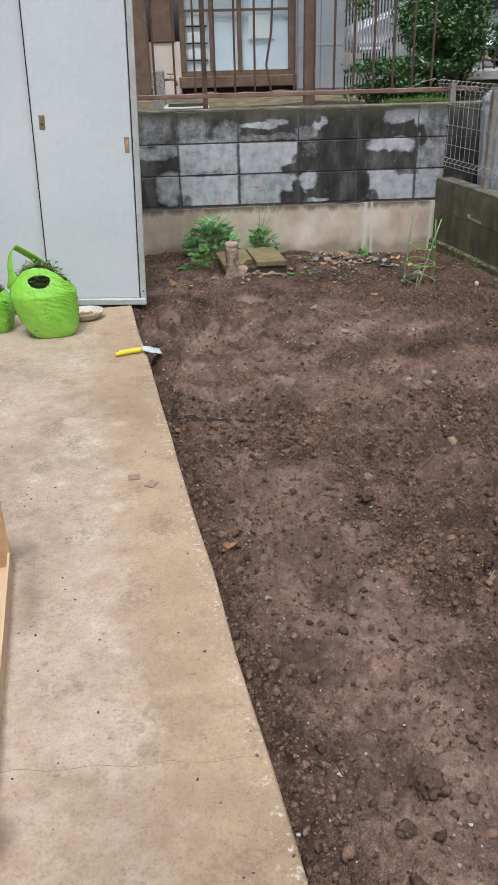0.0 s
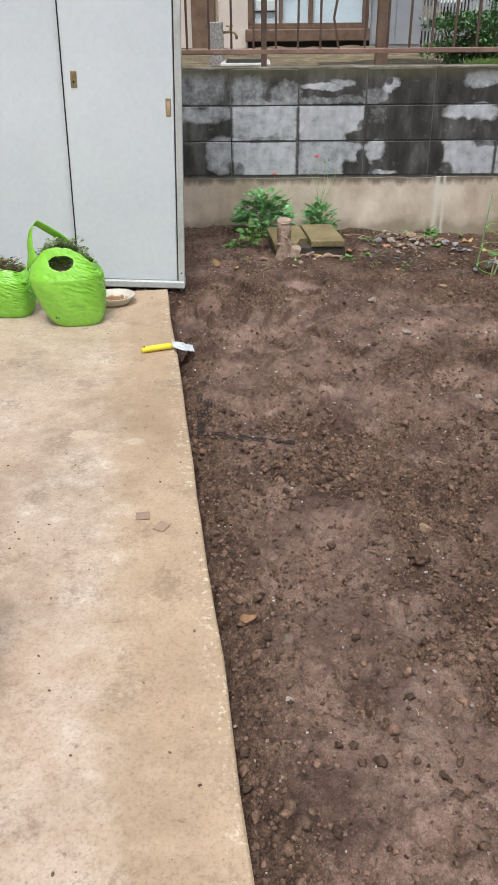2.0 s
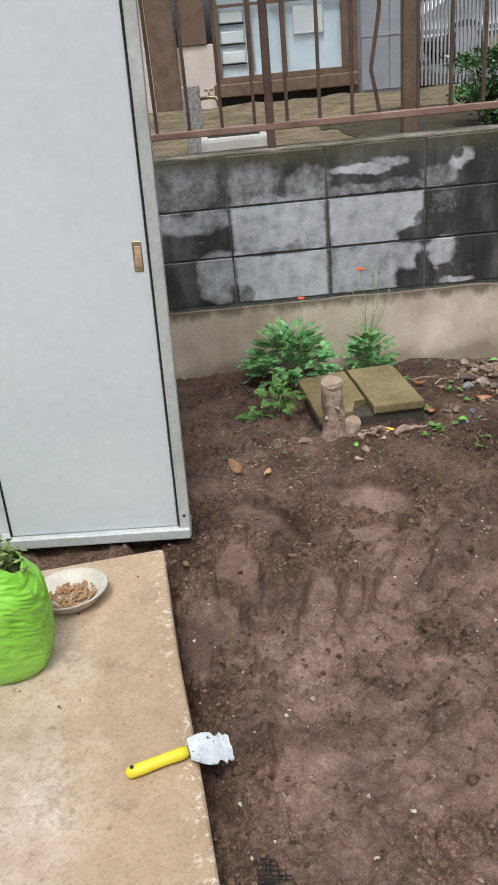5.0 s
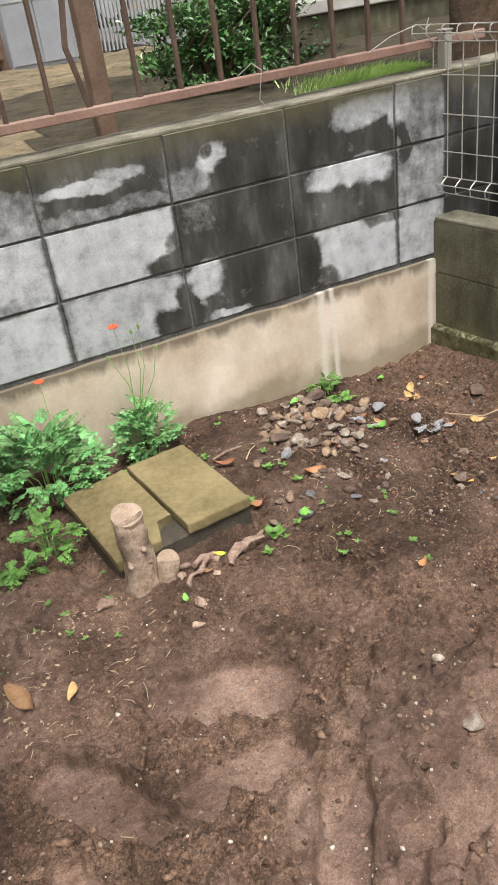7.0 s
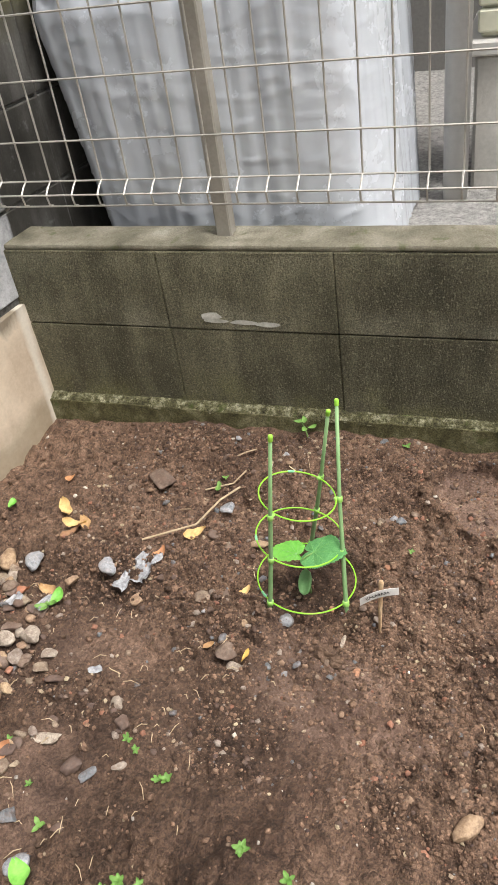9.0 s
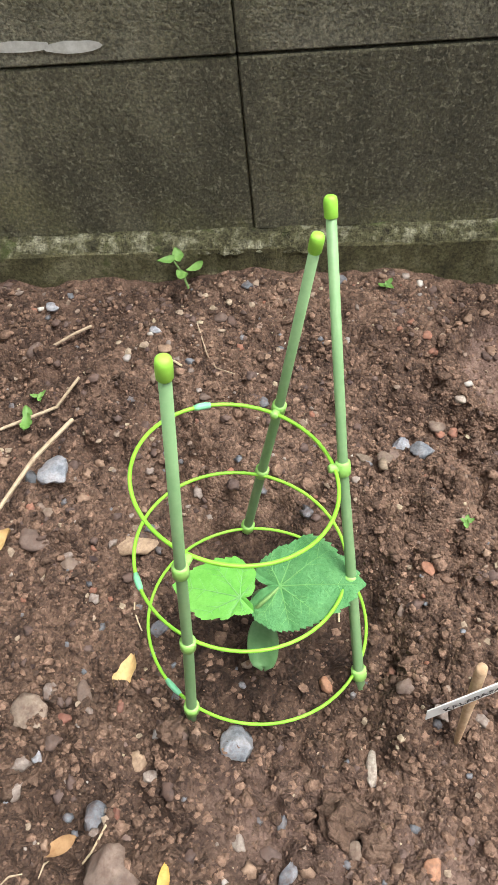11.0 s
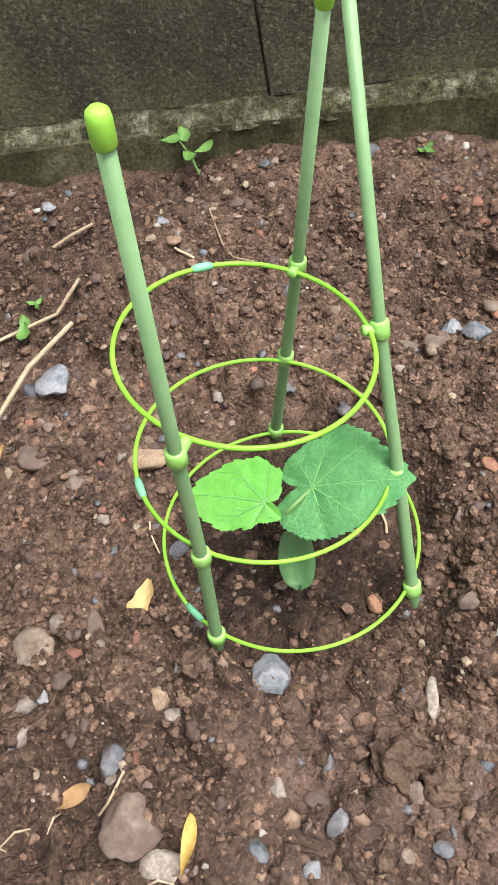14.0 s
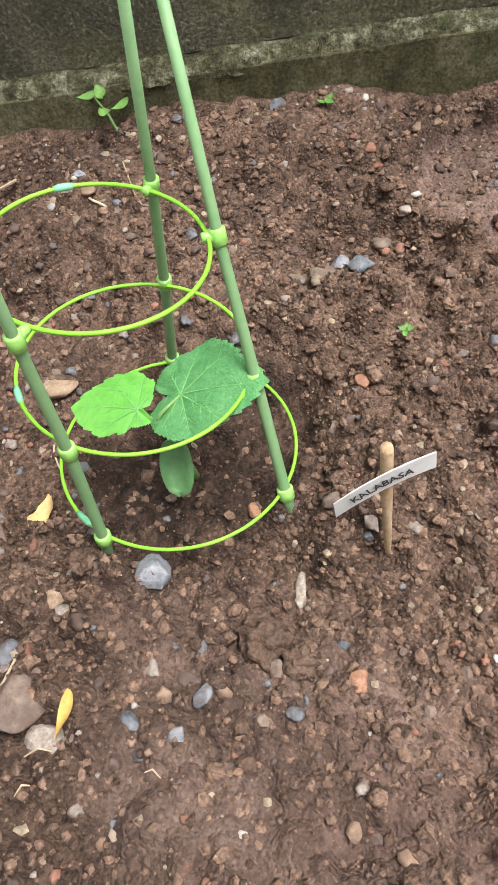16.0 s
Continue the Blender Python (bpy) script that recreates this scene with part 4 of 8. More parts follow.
    z = z - 0.03 * np.exp(-((np.clip(off, 0, None) / 0.05) ** 2)) * (y < -1.4)
    z = z - 0.05 * np.exp(-(((x - 1.5) / 0.05) ** 2 + ((y + 1.03) / 0.09) ** 2))
    # soil drawn up against the right wall
    near = (x - CORNER.x) * WN.x + (y - CORNER.y) * WN.y
    z = z + 0.020 * np.exp(-((np.clip(-near, 0, None) / 0.14) ** 2)) * np.clip((y + 1.4) / 0.3, 0, 1)
    flat = np.clip(-near / 0.17, 0, 1) ** 0.7
    z = np.where(y > -2.0, z * flat + (1 - flat) * (-0.048 + 0.35 * (z + 0.048)), z)
    for cx, cy, a, b, up in DIPS:
        z = z + up * np.exp(-(((x - cx) / a) ** 2 + ((y - cy) / b) ** 2))
    return z, firm


def ground_at(x, y):
    return float(soil_parts(np.array([x]), np.array([y]))[0][0])


# ---- the large structure ----
def soil():
    xs = np.concatenate([np.arange(-1.6, -0.75, 0.02), np.arange(-0.75, 0.62, 0.0055), np.arange(0.62, 1.52, 0.0032), np.arange(1.52, 3.0, 0.02)])
    ys = np.concatenate([np.arange(-8.5, -5.0, 0.05), np.arange(-5.0, -3.2, 0.009), np.arange(-3.2, -2.1, 0.0065), np.arange(-2.1, -1.42, 0.005), np.arange(-1.42, -0.55, 0.0032), np.arange(-0.55, 0.03, 0.008)])
    gx, gy = np.meshgrid(xs, ys)
    z, firm = soil_parts(gx, gy)
    nx, ny = len(xs), len(ys)
    idx = np.arange(nx * ny).reshape(ny, nx)
    quads = np.stack([idx[:-1, :-1], idx[:-1, 1:], idx[1:, 1:], idx[1:, :-1]], -1).reshape(-1, 4)
    # leave out what lies under the slab or past the right wall
    cx, cy = gx.ravel()[quads].mean(1), gy.ravel()[quads].mean(1)
    right = (cx - CORNER.x) * WN.x + (cy - CORNER.y) * WN.y
    left = (cx - EDGE.x) * -SN.x + (cy - EDGE.y) * -SN.y
    quads = quads[(right < 0.04) & ((left > -0.06) | (cy > -1.62))]
    me = bpy.data.meshes.new("soil")
    me.from_pydata(np.stack([gx.ravel(), gy.ravel(), z.ravel()], -1).tolist(), [], quads.tolist())
    at = me.attributes.new("trodden", "FLOAT", "POINT")
    at.data.foreach_set("value", firm.ravel().astype(np.float32))
    # damp round the seedling, with the shade of its hollow painted in
    wet = np.clip(1.45 - ((gx - 1.055) / 0.115) ** 2 - ((gy + 0.88) / 0.100) ** 2 + 1.1 * (vnoise(gx, gy, 0.035, 81) - 0.5), 0, 1)
    # and still wet from the rain round the heap
    rain = np.clip((gy + 1.15) / 0.3, 0, 1) * np.clip((1.02 - gx) / 0.15, 0, 1) * np.clip((gx + 0.25) / 0.2, 0, 1)
    wet = np.maximum(wet, rain * np.clip(0.2 + 0.9 * vnoise(gx, gy, 0.16, 82), 0, 0.85))
    at = me.attributes.new("damp_and_shade", "FLOAT", "POINT")
    at.data.foreach_set("value", wet.ravel().astype(np.float32))
    me.materials.append(SOIL)
    me.polygons.foreach_set("use_smooth", [True] * len(me.polygons))
    tagged(new("soil", me), "damp dark brown dug-over garden soil with footprints", "soil", kind="structure")


soil()

# the ground under and round the plot, to the horizon
bm = bmesh.new()
bmesh.ops.create_grid(bm, x_segments=8, y_segments=8, size=600)
bmesh.ops.translate(bm, verts=bm.verts, vec=(0, 0, -0.32))
tagged(part("ground", bm, YARD), "bare earth that reaches the horizon", "ground", kind="structure")

# the neighbour's yard, held up by the back wall, rough and mossy
xs, ys = np.arange(-6, 9.01, 0.12), np.concatenate([np.arange(0.11, 2.0, 0.06), np.arange(2.0, 16.1, 0.3)])
gx, gy = np.meshgrid(xs, ys)
gz = 0.60 + 0.17 * np.exp(-((gy - 0.1) / 0.55) ** 2) - 0.22 * np.clip((gy - 6.7) / 1.3, 0, 1) + 0.05 * (vnoise(gx, gy, 0.5, 31) - 0.5) + 0.03 * (vnoise(gx, gy, 0.15, 32) - 0.5)
idx = np.arange(gx.size).reshape(gx.shape)
quads = np.stack([idx[:-1, :-1], idx[:-1, 1:], idx[1:, 1:], idx[1:, :-1]], -1).reshape(-1, 4)
me = bpy.data.meshes.new("yard")
me.from_pydata(np.stack([gx.ravel(), gy.ravel(), gz.ravel()], -1).tolist(), [], quads.tolist())
me.materials.append(YARD)
me.polygons.foreach_set("use_smooth", [True] * len(me.polygons))
# shade under the bushes, painted as a dark sheet along the wall
ragged = 0.25 * (vnoise(gx, gy, 0.4, 33) - 0.5)
mid = (gx + ragged).ravel()[quads].mean(1), (gy + ragged).ravel()[quads].mean(1)
bed = bpy.data.meshes.new("bush_shade_sheet")
bed.from_pydata(np.stack([gx.ravel(), gy.ravel(), gz.ravel() + 0.006], -1).tolist(), [], quads[(mid[0] > 0.42) & (mid[0] < 7.0) & (mid[1] < 4.1)].tolist())
bed.materials.append(BUSHSHADE)
bed.polygons.foreach_set("use_smooth", [True] * len(bed.polygons))
tagged(new("bush_shade_sheet", bed), "dark earth-toned sheet painted as the shade under the bushes", "ground", kind="structure")
tagged(new("ground_yard", me), "mossy tan earth of the neighbouring yard", "ground", kind="structure")

# concrete slab in front of the house
bm = box((-0.1, 0.0, -0.25), (6.5, 2.6, 0.04), 0.012, seg=3)
bmesh.ops.subdivide_edges(bm, edges=[e for e in bm.edges if e.calc_length() > 2], cuts=40)
bmesh.ops.transform(bm, verts=bm.verts, matrix=SLABM)
for v in bm.verts:
    v.co += Vector((noise.noise(v.co * 3.0), 0, 0)) * 0.006 if v.co.z > 0 else Vector((0, 0, 0))
slab = tagged(part("pavement", bm, SLAB), "worn sandy concrete slab with a hairline crack", "slab", kind="structure")
# spilt plaster
for x, y, a, b in ((-0.785, -2.875, 0.05, 0.03), (-0.62, -2.919, 0.034, 0.022)):
    bm = bmesh.new()
    bm.faces.new([bm.verts.new((x + a * math.cos(t) * (1 + 0.4 * noise.noise(Vector((3 * math.cos(t), 3 * math.sin(t), x * 9)))), y + b * math.sin(t) * (1 + 0.4 * noise.noise(Vector((3 * math.cos(t), 3 * math.sin(t), 4)))), 0.0408)) for t in (k / 28 * 2 * math.pi for k in range(28))])
    part("plaster_patch", bm, PLASTER, slab, "thin smear of pale plaster")
# the crack across it
pts = [Vector((-0.225 - 0.03 * k, -4.464 + 0.005 * math.sin(k * 1.3) + 0.004 * noise.noise(Vector((k * 0.9, 0, 0))) + 0.0005 * k, 0.0394)) for k in range(44)]
tagged(part("crack", tube(pts, 0.0009, 5), CUTTINGS), "hairline crack across the slab", "crack", kind="structure")

# back wall: footing, then three courses of hollow block
wall = tagged(new("wall_back"), "wall of grey concrete blocks, patchy with rain", "wall", kind="structure")
bm = box((-3.2, -0.012, -0.4), (1.40, 0.13, 0.252))
bmesh.ops.subdivide_edges(bm, edges=[e for e in bm.edges if e.calc_length() > 2], cuts=60)
bmesh.ops.subdivide_edges(bm, edges=[e for e in bm.edges if abs(e.verts[0].co.z - e.verts[1].co.z) > 0.3], cuts=8)
for v in bm.verts:
    v.co.y += 0.008 * noise.noise(v.co * 4) if v.co.y < 0 else 0
    v.co.z += 0.012 * noise.noise(Vector((v.co.x * 6, 0, 3))) if v.co.z > 0.2 else 0
part("footing", bm, FOUNDATION, wall, "beige cement footing with mud stains", smooth=False)
bm = box((-3.2, 0.006, 0.24), (3.4, 0.114, 0.866))
part("mortar", bm, MORTAR, wall, "recessed grey mortar joints")
bm = box((-3.2, 0.002, 0.862), (3.4, 0.118, 0.874), 0.003)
bmesh.ops.subdivide_edges(bm, edges=[e for e in bm.edges if e.calc_length() > 2], cuts=80)
for v in bm.verts:
    v.co.z += 0.004 * noise.noise(v.co * 9)
    v.co.y += 0.004 * noise.noise(v.co * 7 + Vector((5, 0, 0)))
part("capping", bm, BLOCKTOP, wall, "pale mossy cement skim on the top")


def block_mesh(w, h, d, material, bevel=0.005):
    return mesh_of(box((-w / 2, -d / 2, -h / 2), (w / 2, d / 2, h / 2), bevel), material, False)


# right wall: footing ledge, two courses, cement top
low = tagged(new("wall_right"), "low wall of wet dark concrete blocks", "wall", kind="structure")
bm = box((-0.02, -0.03, -0.4), (8.0, 0.14, -0.012))
bmesh.ops.subdivide_edges(bm, edges=[e for e in bm.edges if e.calc_length() > 2], cuts=240)
for v in bm.verts:
    if v.co.y < 0 and v.co.z > -0.1:
        v.co.y += 0.003 * noise.noise(v.co * 12) + 0.002 * noise.noise(v.co * 40)
        v.co.z += 0.002 * noise.noise(v.co * 25)
bmesh.ops.transform(bm, verts=bm.verts, matrix=WALLM)
part("footing", bm, FOOTING, low, "crumbly mossy dark cement base")
bm = bmesh.new()
prev = None
for s in [-0.02 + 0.007 * k for k in range(340)] + [2.4 + 0.1 * k for k in range(57)]:
    ring = []
    for q, z in ((0.004, -0.020), (0.004, 0.003), (-0.004, 0.001), (-0.009, 0.0), (-0.014, -0.001), (-0.019, -0.003), (-0.024, -0.007), (-0.027, -0.012), (-0.0285, -0.018)):
        a = Vector((s, q, z))
        out = 0.004 * noise.noise(Vector((s * 11, 1, 0))) + 0.004 * noise.noise(Vector((s * 45, q * 45, z * 45))) + 0.003 * noise.noise(a * 130)
        up = 0.003 * noise.noise(Vector((s * 14, 7, 0))) + 0.003 * noise.noise(Vector((s * 50, q * 50, 4))) + 0.002 * noise.noise(a * 140)
        ring.append(bm.verts.new((s, q + out * (q < -0.008), z + up * (q < 0))))
    if prev:
        for a, b in zip(range(8), range(1, 9)):
            bm.faces.new((prev[a], ring[a], ring[b], prev[b]))
    prev = ring
bmesh.ops.transform(bm, verts=bm.verts, matrix=WALLM)
part("ledge", bm, LEDGE, low, "pale crumbly cement ledge")
bm = box((0.0, 0.008, -0.02), (8.0, 0.092, 0.39))
bmesh.ops.transform(bm, verts=bm.verts, matrix=WALLM)
part("mortar", bm, MORTAR, low, "recessed dark mortar joints")
bm = box((0.0, -0.002, 0.391), (8.0, 0.102, 0.404), 0.005, seg=2)
bmesh.ops.subdivide_edges(bm, edges=[e for e in bm.edges if e.calc_length() > 2], cuts=120)
for v in bm.verts:
    v.co.z += 0.003 * noise.noise(v.co * 14)
bmesh.ops.transform(bm, verts=bm.verts, matrix=WALLM)
part("capping", bm, BLOCKTOP, low, "pale weathered cement top")
# splashes of lime on the upper course
bm = bmesh.new()
for s, z, a, b in ((0.49, 0.236, 0.022, 0.011), (0.50, 0.226, 0.03, 0.005), (0.565, 0.224, 0.032, 0.006), (0.62, 0.221, 0.03, 0.006)):
    ring = [bm.verts.new((s + a * math.cos(k / 14 * 2 * math.pi) * (1 + 0.35 * noise.noise(Vector((k, s * 50, 0)))), -0.0075, z + b * math.sin(k / 14 * 2 * math.pi) * (1 + 0.4 * noise.noise(Vector((k, 3, s * 40)))))) for k in range(14)]
    bm.faces.new(ring)
bmesh.ops.transform(bm, verts=bm.verts, matrix=WALLM)
part("lime_stain", bm, LIME, low, "white lime bloom on the blocks")

# the rest of the back wall's line beyond the low wall is dark; the neighbour's gravel and house stand there
bm = bmesh.new()
bmesh.ops.create_grid(bm, x_segments=60, y_segments=120, size=1)
for v in bm.verts:
    s, q = (v.co.y + 1) * 4.0, 0.09 + (v.co.x + 1) * 1.4
    p = WALLM @ Vector((s - 0.0, q, 0.26 + 0.02 * noise.noise(Vector((s * 3, q * 3, 0)))))
    v.co = p
tagged(part("ground_gravel", bm, GRAVELBED), "grey gravel bed behind the low wall", "gravel", kind="structure")
bm = box((-0.5, 1.85, -0.3), (8.0, 2.05, 3.2), m=WALLM)
tagged(part("wall_neighbour", bm, GREYWALL), "plain grey rendered house wall", "wall", kind="structure")
# an unseen wall, added for the own house, closes the slab side and blocks sky
bm = box((-0.2, 2.45, -0.2), (6.6, 2.65, 3.0), m=SLABM)
tagged(part("wall_house", bm, HOUSEWALL), "plain pale wall added out of view for the house", "wall", kind="structure")

# ---- on the slab: shed, bags, dish, trowel, box ----
def storage_shed():
    s = thing("storage_shed", "pale grey steel storage shed with sliding doors, standing on the slab", "shed")
    y0, x0, x1, z0, z1 = -1.374, -1.50, -0.590, 0.016, 1.85
    bm = box((x0 + 0.01, y0 + 0.03, z0 + 0.01), (x1 - 0.012, -0.62, z1 - 0.03))
    for v in bm.verts:
        v.co.x -= 0.085 if v.co.y > -1 else 0
    part("body", bm, SHEDFRAME, s)
    part("roof", box((-2.13, y0 - 0.04, z1 - 0.03), (x1 + 0.03, -0.58, z1 + 0.03), 0.008), SHEDFRAME, s)
    for name, lo, hi in (("post", (x1 - 0.03, y0 - 0.004, z0), (x1, y0 + 0.028, z1 - 0.03)), ("post", (-2.10, y0 - 0.004, z0), (-2.07, y0 + 0.08, z1 - 0.03))):
        part(name, box(lo, hi, 0.004, seg=2), SHEDFRAME, s, "weathered pale frame post")
    part("sill", box((-2.068, y0 - 0.012, z0 - 0.002), (x1 - 0.001, y0 + 0.075, z0 + 0.032), 0.004), SHEDFRAME, s, "dirty pale bottom rail")
    part("bolt", box((x1 - 0.019, y0 - 0.008, 0.085), (x1 - 0.011, y0 - 0.003, 0.093), 0.002), DARK, s)
    # seal strip in near-black, the shadow beside the post painted in with it
    bm = box((x1 - 0.034, y0 + 0.0, z0 + 0.03), (x1 - 0.029, y0 + 0.03, z1 - 0.03))
    part("rubber_seal", bm, DARK, s, "dark seal strip with its shadow in the colour")
    doors = ((x1 - 0.036, -1.098, 0.006), (-1.076, x0 + 0.024, 0.028))
    for k, (b, a, dy) in enumerate(doors):
        d = part("door", box((min(a, b), y0 + dy, z0 + 0.034), (max(a, b), y0 + dy + 0.022, z1 - 0.04), 0.004, seg=2), SHED, s, "smooth pale grey sliding door")
        for hx, w in (((-0.65, 0.0115),) if k == 0 else ((-1.43, 0.0115),)):
            part("handle", box((hx - w, y0 + dy - 0.0025, 0.785), (hx + w, y0 + dy + 0.004, 0.86), 0.002), BRASS, d, "dull brass finger pull")
            part("recess", box((hx - w * 0.6, y0 + dy - 0.004, 0.797), (hx + w * 0.75, y0 + dy - 0.0005, 0.848), 0.001), PEELED, d, "worn inside of the finger pull")
        if k == 0:
            lk = part("lock", box((-1.066, y0 + dy - 0.003, 0.892), (-1.038, y0 + dy + 0.003, 0.958), 0.002), BRASS, d, "brass lock plate")
            # a dark peg whose colour stands for the shade in the keyhole
            part("keyhole", tube([(-1.052, y0 + dy - 0.004, 0.915), (-1.052, y0 + dy + 0.001, 0.915)], 0.005, 10), DARK, d)
    # the open bay beside the doors; its shade is painted on in near-black panels
    part("back_panel", box((-2.10, -0.72, z0), (x0 + 0.008, -0.70, z1 - 0.03)), DARK, s, "inside of the shed, painted near-black for its shade")
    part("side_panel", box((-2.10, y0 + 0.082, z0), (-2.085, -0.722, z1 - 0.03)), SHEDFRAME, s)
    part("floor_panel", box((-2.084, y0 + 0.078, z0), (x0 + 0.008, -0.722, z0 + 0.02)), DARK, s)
    part("shade_lining", box((x0 - 0.004, y0 + 0.055, z0 + 0.022), (x0 + 0.006, -0.724, z1 - 0.032)), DARK, s)
    part("shelf", box((-2.082, y0 + 0.36, 0.565), (x0 - 0.006, -0.726, 0.585), 0.003), SHEDFRAME, s, "pale steel shelf")
    part("upright", box((-1.572, y0 + 0.10, z0 + 0.022), (-1.535, y0 + 0.14, 0.558), 0.004), SHEDFRAME, s, "pale steel shelf upright")
    # it leans a little towards the bed
    s.matrix_basis = pose(x1, y0, z0, 0, 1.9, 0) @ Matrix.Translation((-x1, -y0, -z0))
    # a solid strip, coloured as the shade in the gap between the doors
    part("gap_shade", box((-1.102, y0 + 0.002, z0 + 0.034), (-1.0985, y0 + 0.028, z1 - 0.04)), DARK, s, "near-black strip painted for the shade between the doors")
    return s


storage_shed()


def strap(pts, half, up, material, parent, label):
    """A crumpled band of film along a smooth line through the points."""
    pts = [Vector(p) for p in pts]
    dense = []
    for i in range(len(pts) - 1):
        for t in (0, 0.2, 0.4, 0.6, 0.8):
            p0, p1, p2, p3 = pts[max(i - 1, 0)], pts[i], pts[i + 1], pts[min(i + 2, len(pts) - 1)]
            dense.append(0.5 * ((2 * p1) + (p2 - p0) * t + (2 * p0 - 5 * p1 + 4 * p2 - p3) * t * t + (3 * p1 - p0 - 3 * p2 + p3) * t ** 3))
    dense.append(pts[-1])
    bm = bmesh.new()
    prev = None
    for i, p in enumerate(dense):
        u = i / (len(dense) - 1)
        w = half * (1 + 1.6 * (2 * u - 1) ** 4)
        n_ = Vector((noise.noise(Vector((i * 0.5, 1, 0))), noise.noise(Vector((i * 0.5, 5, 0))), noise.noise(Vector((i * 0.5, 9, 0))))) * 0.006
        side = (Vector(up) + n_ * 30).normalized()
        cur = [bm.verts.new(p - side * w), bm.verts.new(p - side * w * 0.4 + n_), bm.verts.new(p + side * w * 0.3 - n_), bm.verts.new(p + side * w)]
        if prev:
            for j in range(3):
                bm.faces.new((prev[j], cur[j], cur[j + 1], prev[j + 1]))
        prev = cur
    o = part("handle", bm, material, parent, label, smooth=True)
    o.modifiers.new("thick", "SOLIDIFY").thickness = 0.002
    return o


def shopping_bag(at, size, turn, tall):
    """A lime carrier bag, wrinkled across, its handles up, full of cuttings."""
    b = thing("shopping_bag", "lime green plastic carrier bag stuffed with pulled weeds" if tall else "lime green plastic bag filled with earth and dry weeds", "bag", at, turn, "green bags by the shed")
    w, d, h = size
    bm = bmesh.new()
    rows, n = 110, 200
    rings = []
    for i in range(rows + 1):
        u = i / rows
        ring = []
        for k in range(n):
            a = 2 * math.pi * k / n
            c, s_ = math.cos(a), math.sin(a)
            r = (abs(c) ** 2.6 + abs(s_) ** 2.6) ** (-1 / 2.6)
            away = abs((a - 1.5 * math.pi + math.pi) % (2 * math.pi) - math.pi)
            high = 0.90 + (0.27 if tall else 0.12) * math.exp(-((away / 0.95) ** 4)) + 0.03 * noise.noise(Vector((c * 2, s_ * 2, 9)))
            v = u * high
            bulge = 0.66 + 0.36 * math.sin(math.pi * min(1, 0.05 + v * 0.66)) - 0.06 * (1 - min(1, v * 8)) ** 2
            lean = max(0.0, v - 0.74)
            q = Vector((c * 2.6 + 3, s_ * 2.6, v * 15 + 3.4 * c + 1.4 * math.sin(3 * a + 4 * v) + 2 * tall))
            amount = 0.35 + 0.65 * min(1, max(0, 0.6 + c))
            fine = 0.055 * (0.35 - abs(noise.noise(q))) * amount + 0.065 * (0.35 - abs(noise.noise(q * 2.3))) * amount + 0.05 * noise.noise(Vector((c * 2.4, s_ * 2.4, v * 2.2 + 7)))
            fold = (0.03 * noise.noise(Vector((c * 1.6, s_ * 1.6, v * 2.5 + 2 * tall))) + fine) * min(1, v * 6 + 0.3)
            ring.append(bm.verts.new((w / 2 * bulge * r * c * (1 + fold) * (1 - 0.75 * lean) + w * (0.15 * max(0.0, 1 - v) ** 1.3 - 0.05), d / 2 * bulge * r * s_ * (1 + fold) * (1 - 0.9 * lean), h * v)))
        rings.append(ring)
    for p, q in zip(rings, rings[1:]):
        for k in range(n):
            f = (p[k], p[(k + 1) % n], q[(k + 1) % n], q[k])
            x, y, z = (sum(t.co[j] for t in f) / 4 for j in range(3))
            # the hole of the front handle
            if tall and y < -0.2 * d and ((x + 0.03 * w) / (0.17 * w)) ** 2 + ((z - 0.985 * h) / ((0.075 if z > 0.985 * h else 0.12) * h)) ** 2 < 1:
                continue
            bm.faces.new(f)
    bm.faces.new(rings[0][::-1])
    part("body", bm, BAG, b, smooth=True).modifiers.new("thick", "SOLIDIFY").thickness = 0.001
    # what is inside
    bm = bmesh.new()
    for k in range(620 if tall else 420):
        a, r = rng.uniform(0, 6.283), math.sqrt(rng.random()) * 0.36
        p = Vector((math.cos(a) * r * w - 0.03 * w, math.sin(a) * r * d * 0.8 + 0.06 * d, h * (0.84 + (0.30 if tall else 0.14) * (1 - (r / 0.36) ** 2)) + rng.uniform(-0.02, 0.02)))
        q = p + Vector((rng.uniform(-1, 1), rng.uniform(-1, 1), rng.uniform(-0.2, 0.7))) * 0.035
        tube([p, (p + q) / 2 + Vector((0, 0, 0.006)), q], [0.0014, 0.0011, 0.0006], 4, bm)
        s_ = rng.uniform(0.006, 0.014)
        o = Vector((rng.uniform(-1, 1), rng.uniform(-1, 1), rng.uniform(-0.2, 0.5))).normalized() * s_
        o2 = o.cross(Vector((0.3, 0.2, 1))).normalized() * s_ * 0.55
        bm.faces.new([bm.verts.new(q), bm.verts.new(q + o + o2), bm.verts.new(q + 2 * o), bm.verts.new(q + o - o2)])
    part("weed_tuft", bm, GREENCUT if tall else CUTTINGS, b, "wilted weeds and soil")["kind"] = "stuff"
    bm = lathe([(0.0, h * 0.80), (0.30 * w, h * 0.84), (0.42 * w, h * 0.78)][::-1], 20, 1.0, d / w)
    part("filling", bm, CUTTINGS, b, "dark crumbly earth")
    if tall:
        strap([(-0.46 * w, 0.0, h * 0.88), (-0.45 * w, 0.08 * d, h + 0.07), (-0.37 * w, 0.12 * d, h + 0.125), (-0.26 * w, 0.16 * d, h + 0.110), (-0.02 * w, 0.24 * d, h + 0.05), (0.10 * w, 0.30 * d, h * 0.92)], 0.019, (0.5, -0.5, 0.6), BAG, b, "twisted rear handle of thin film")
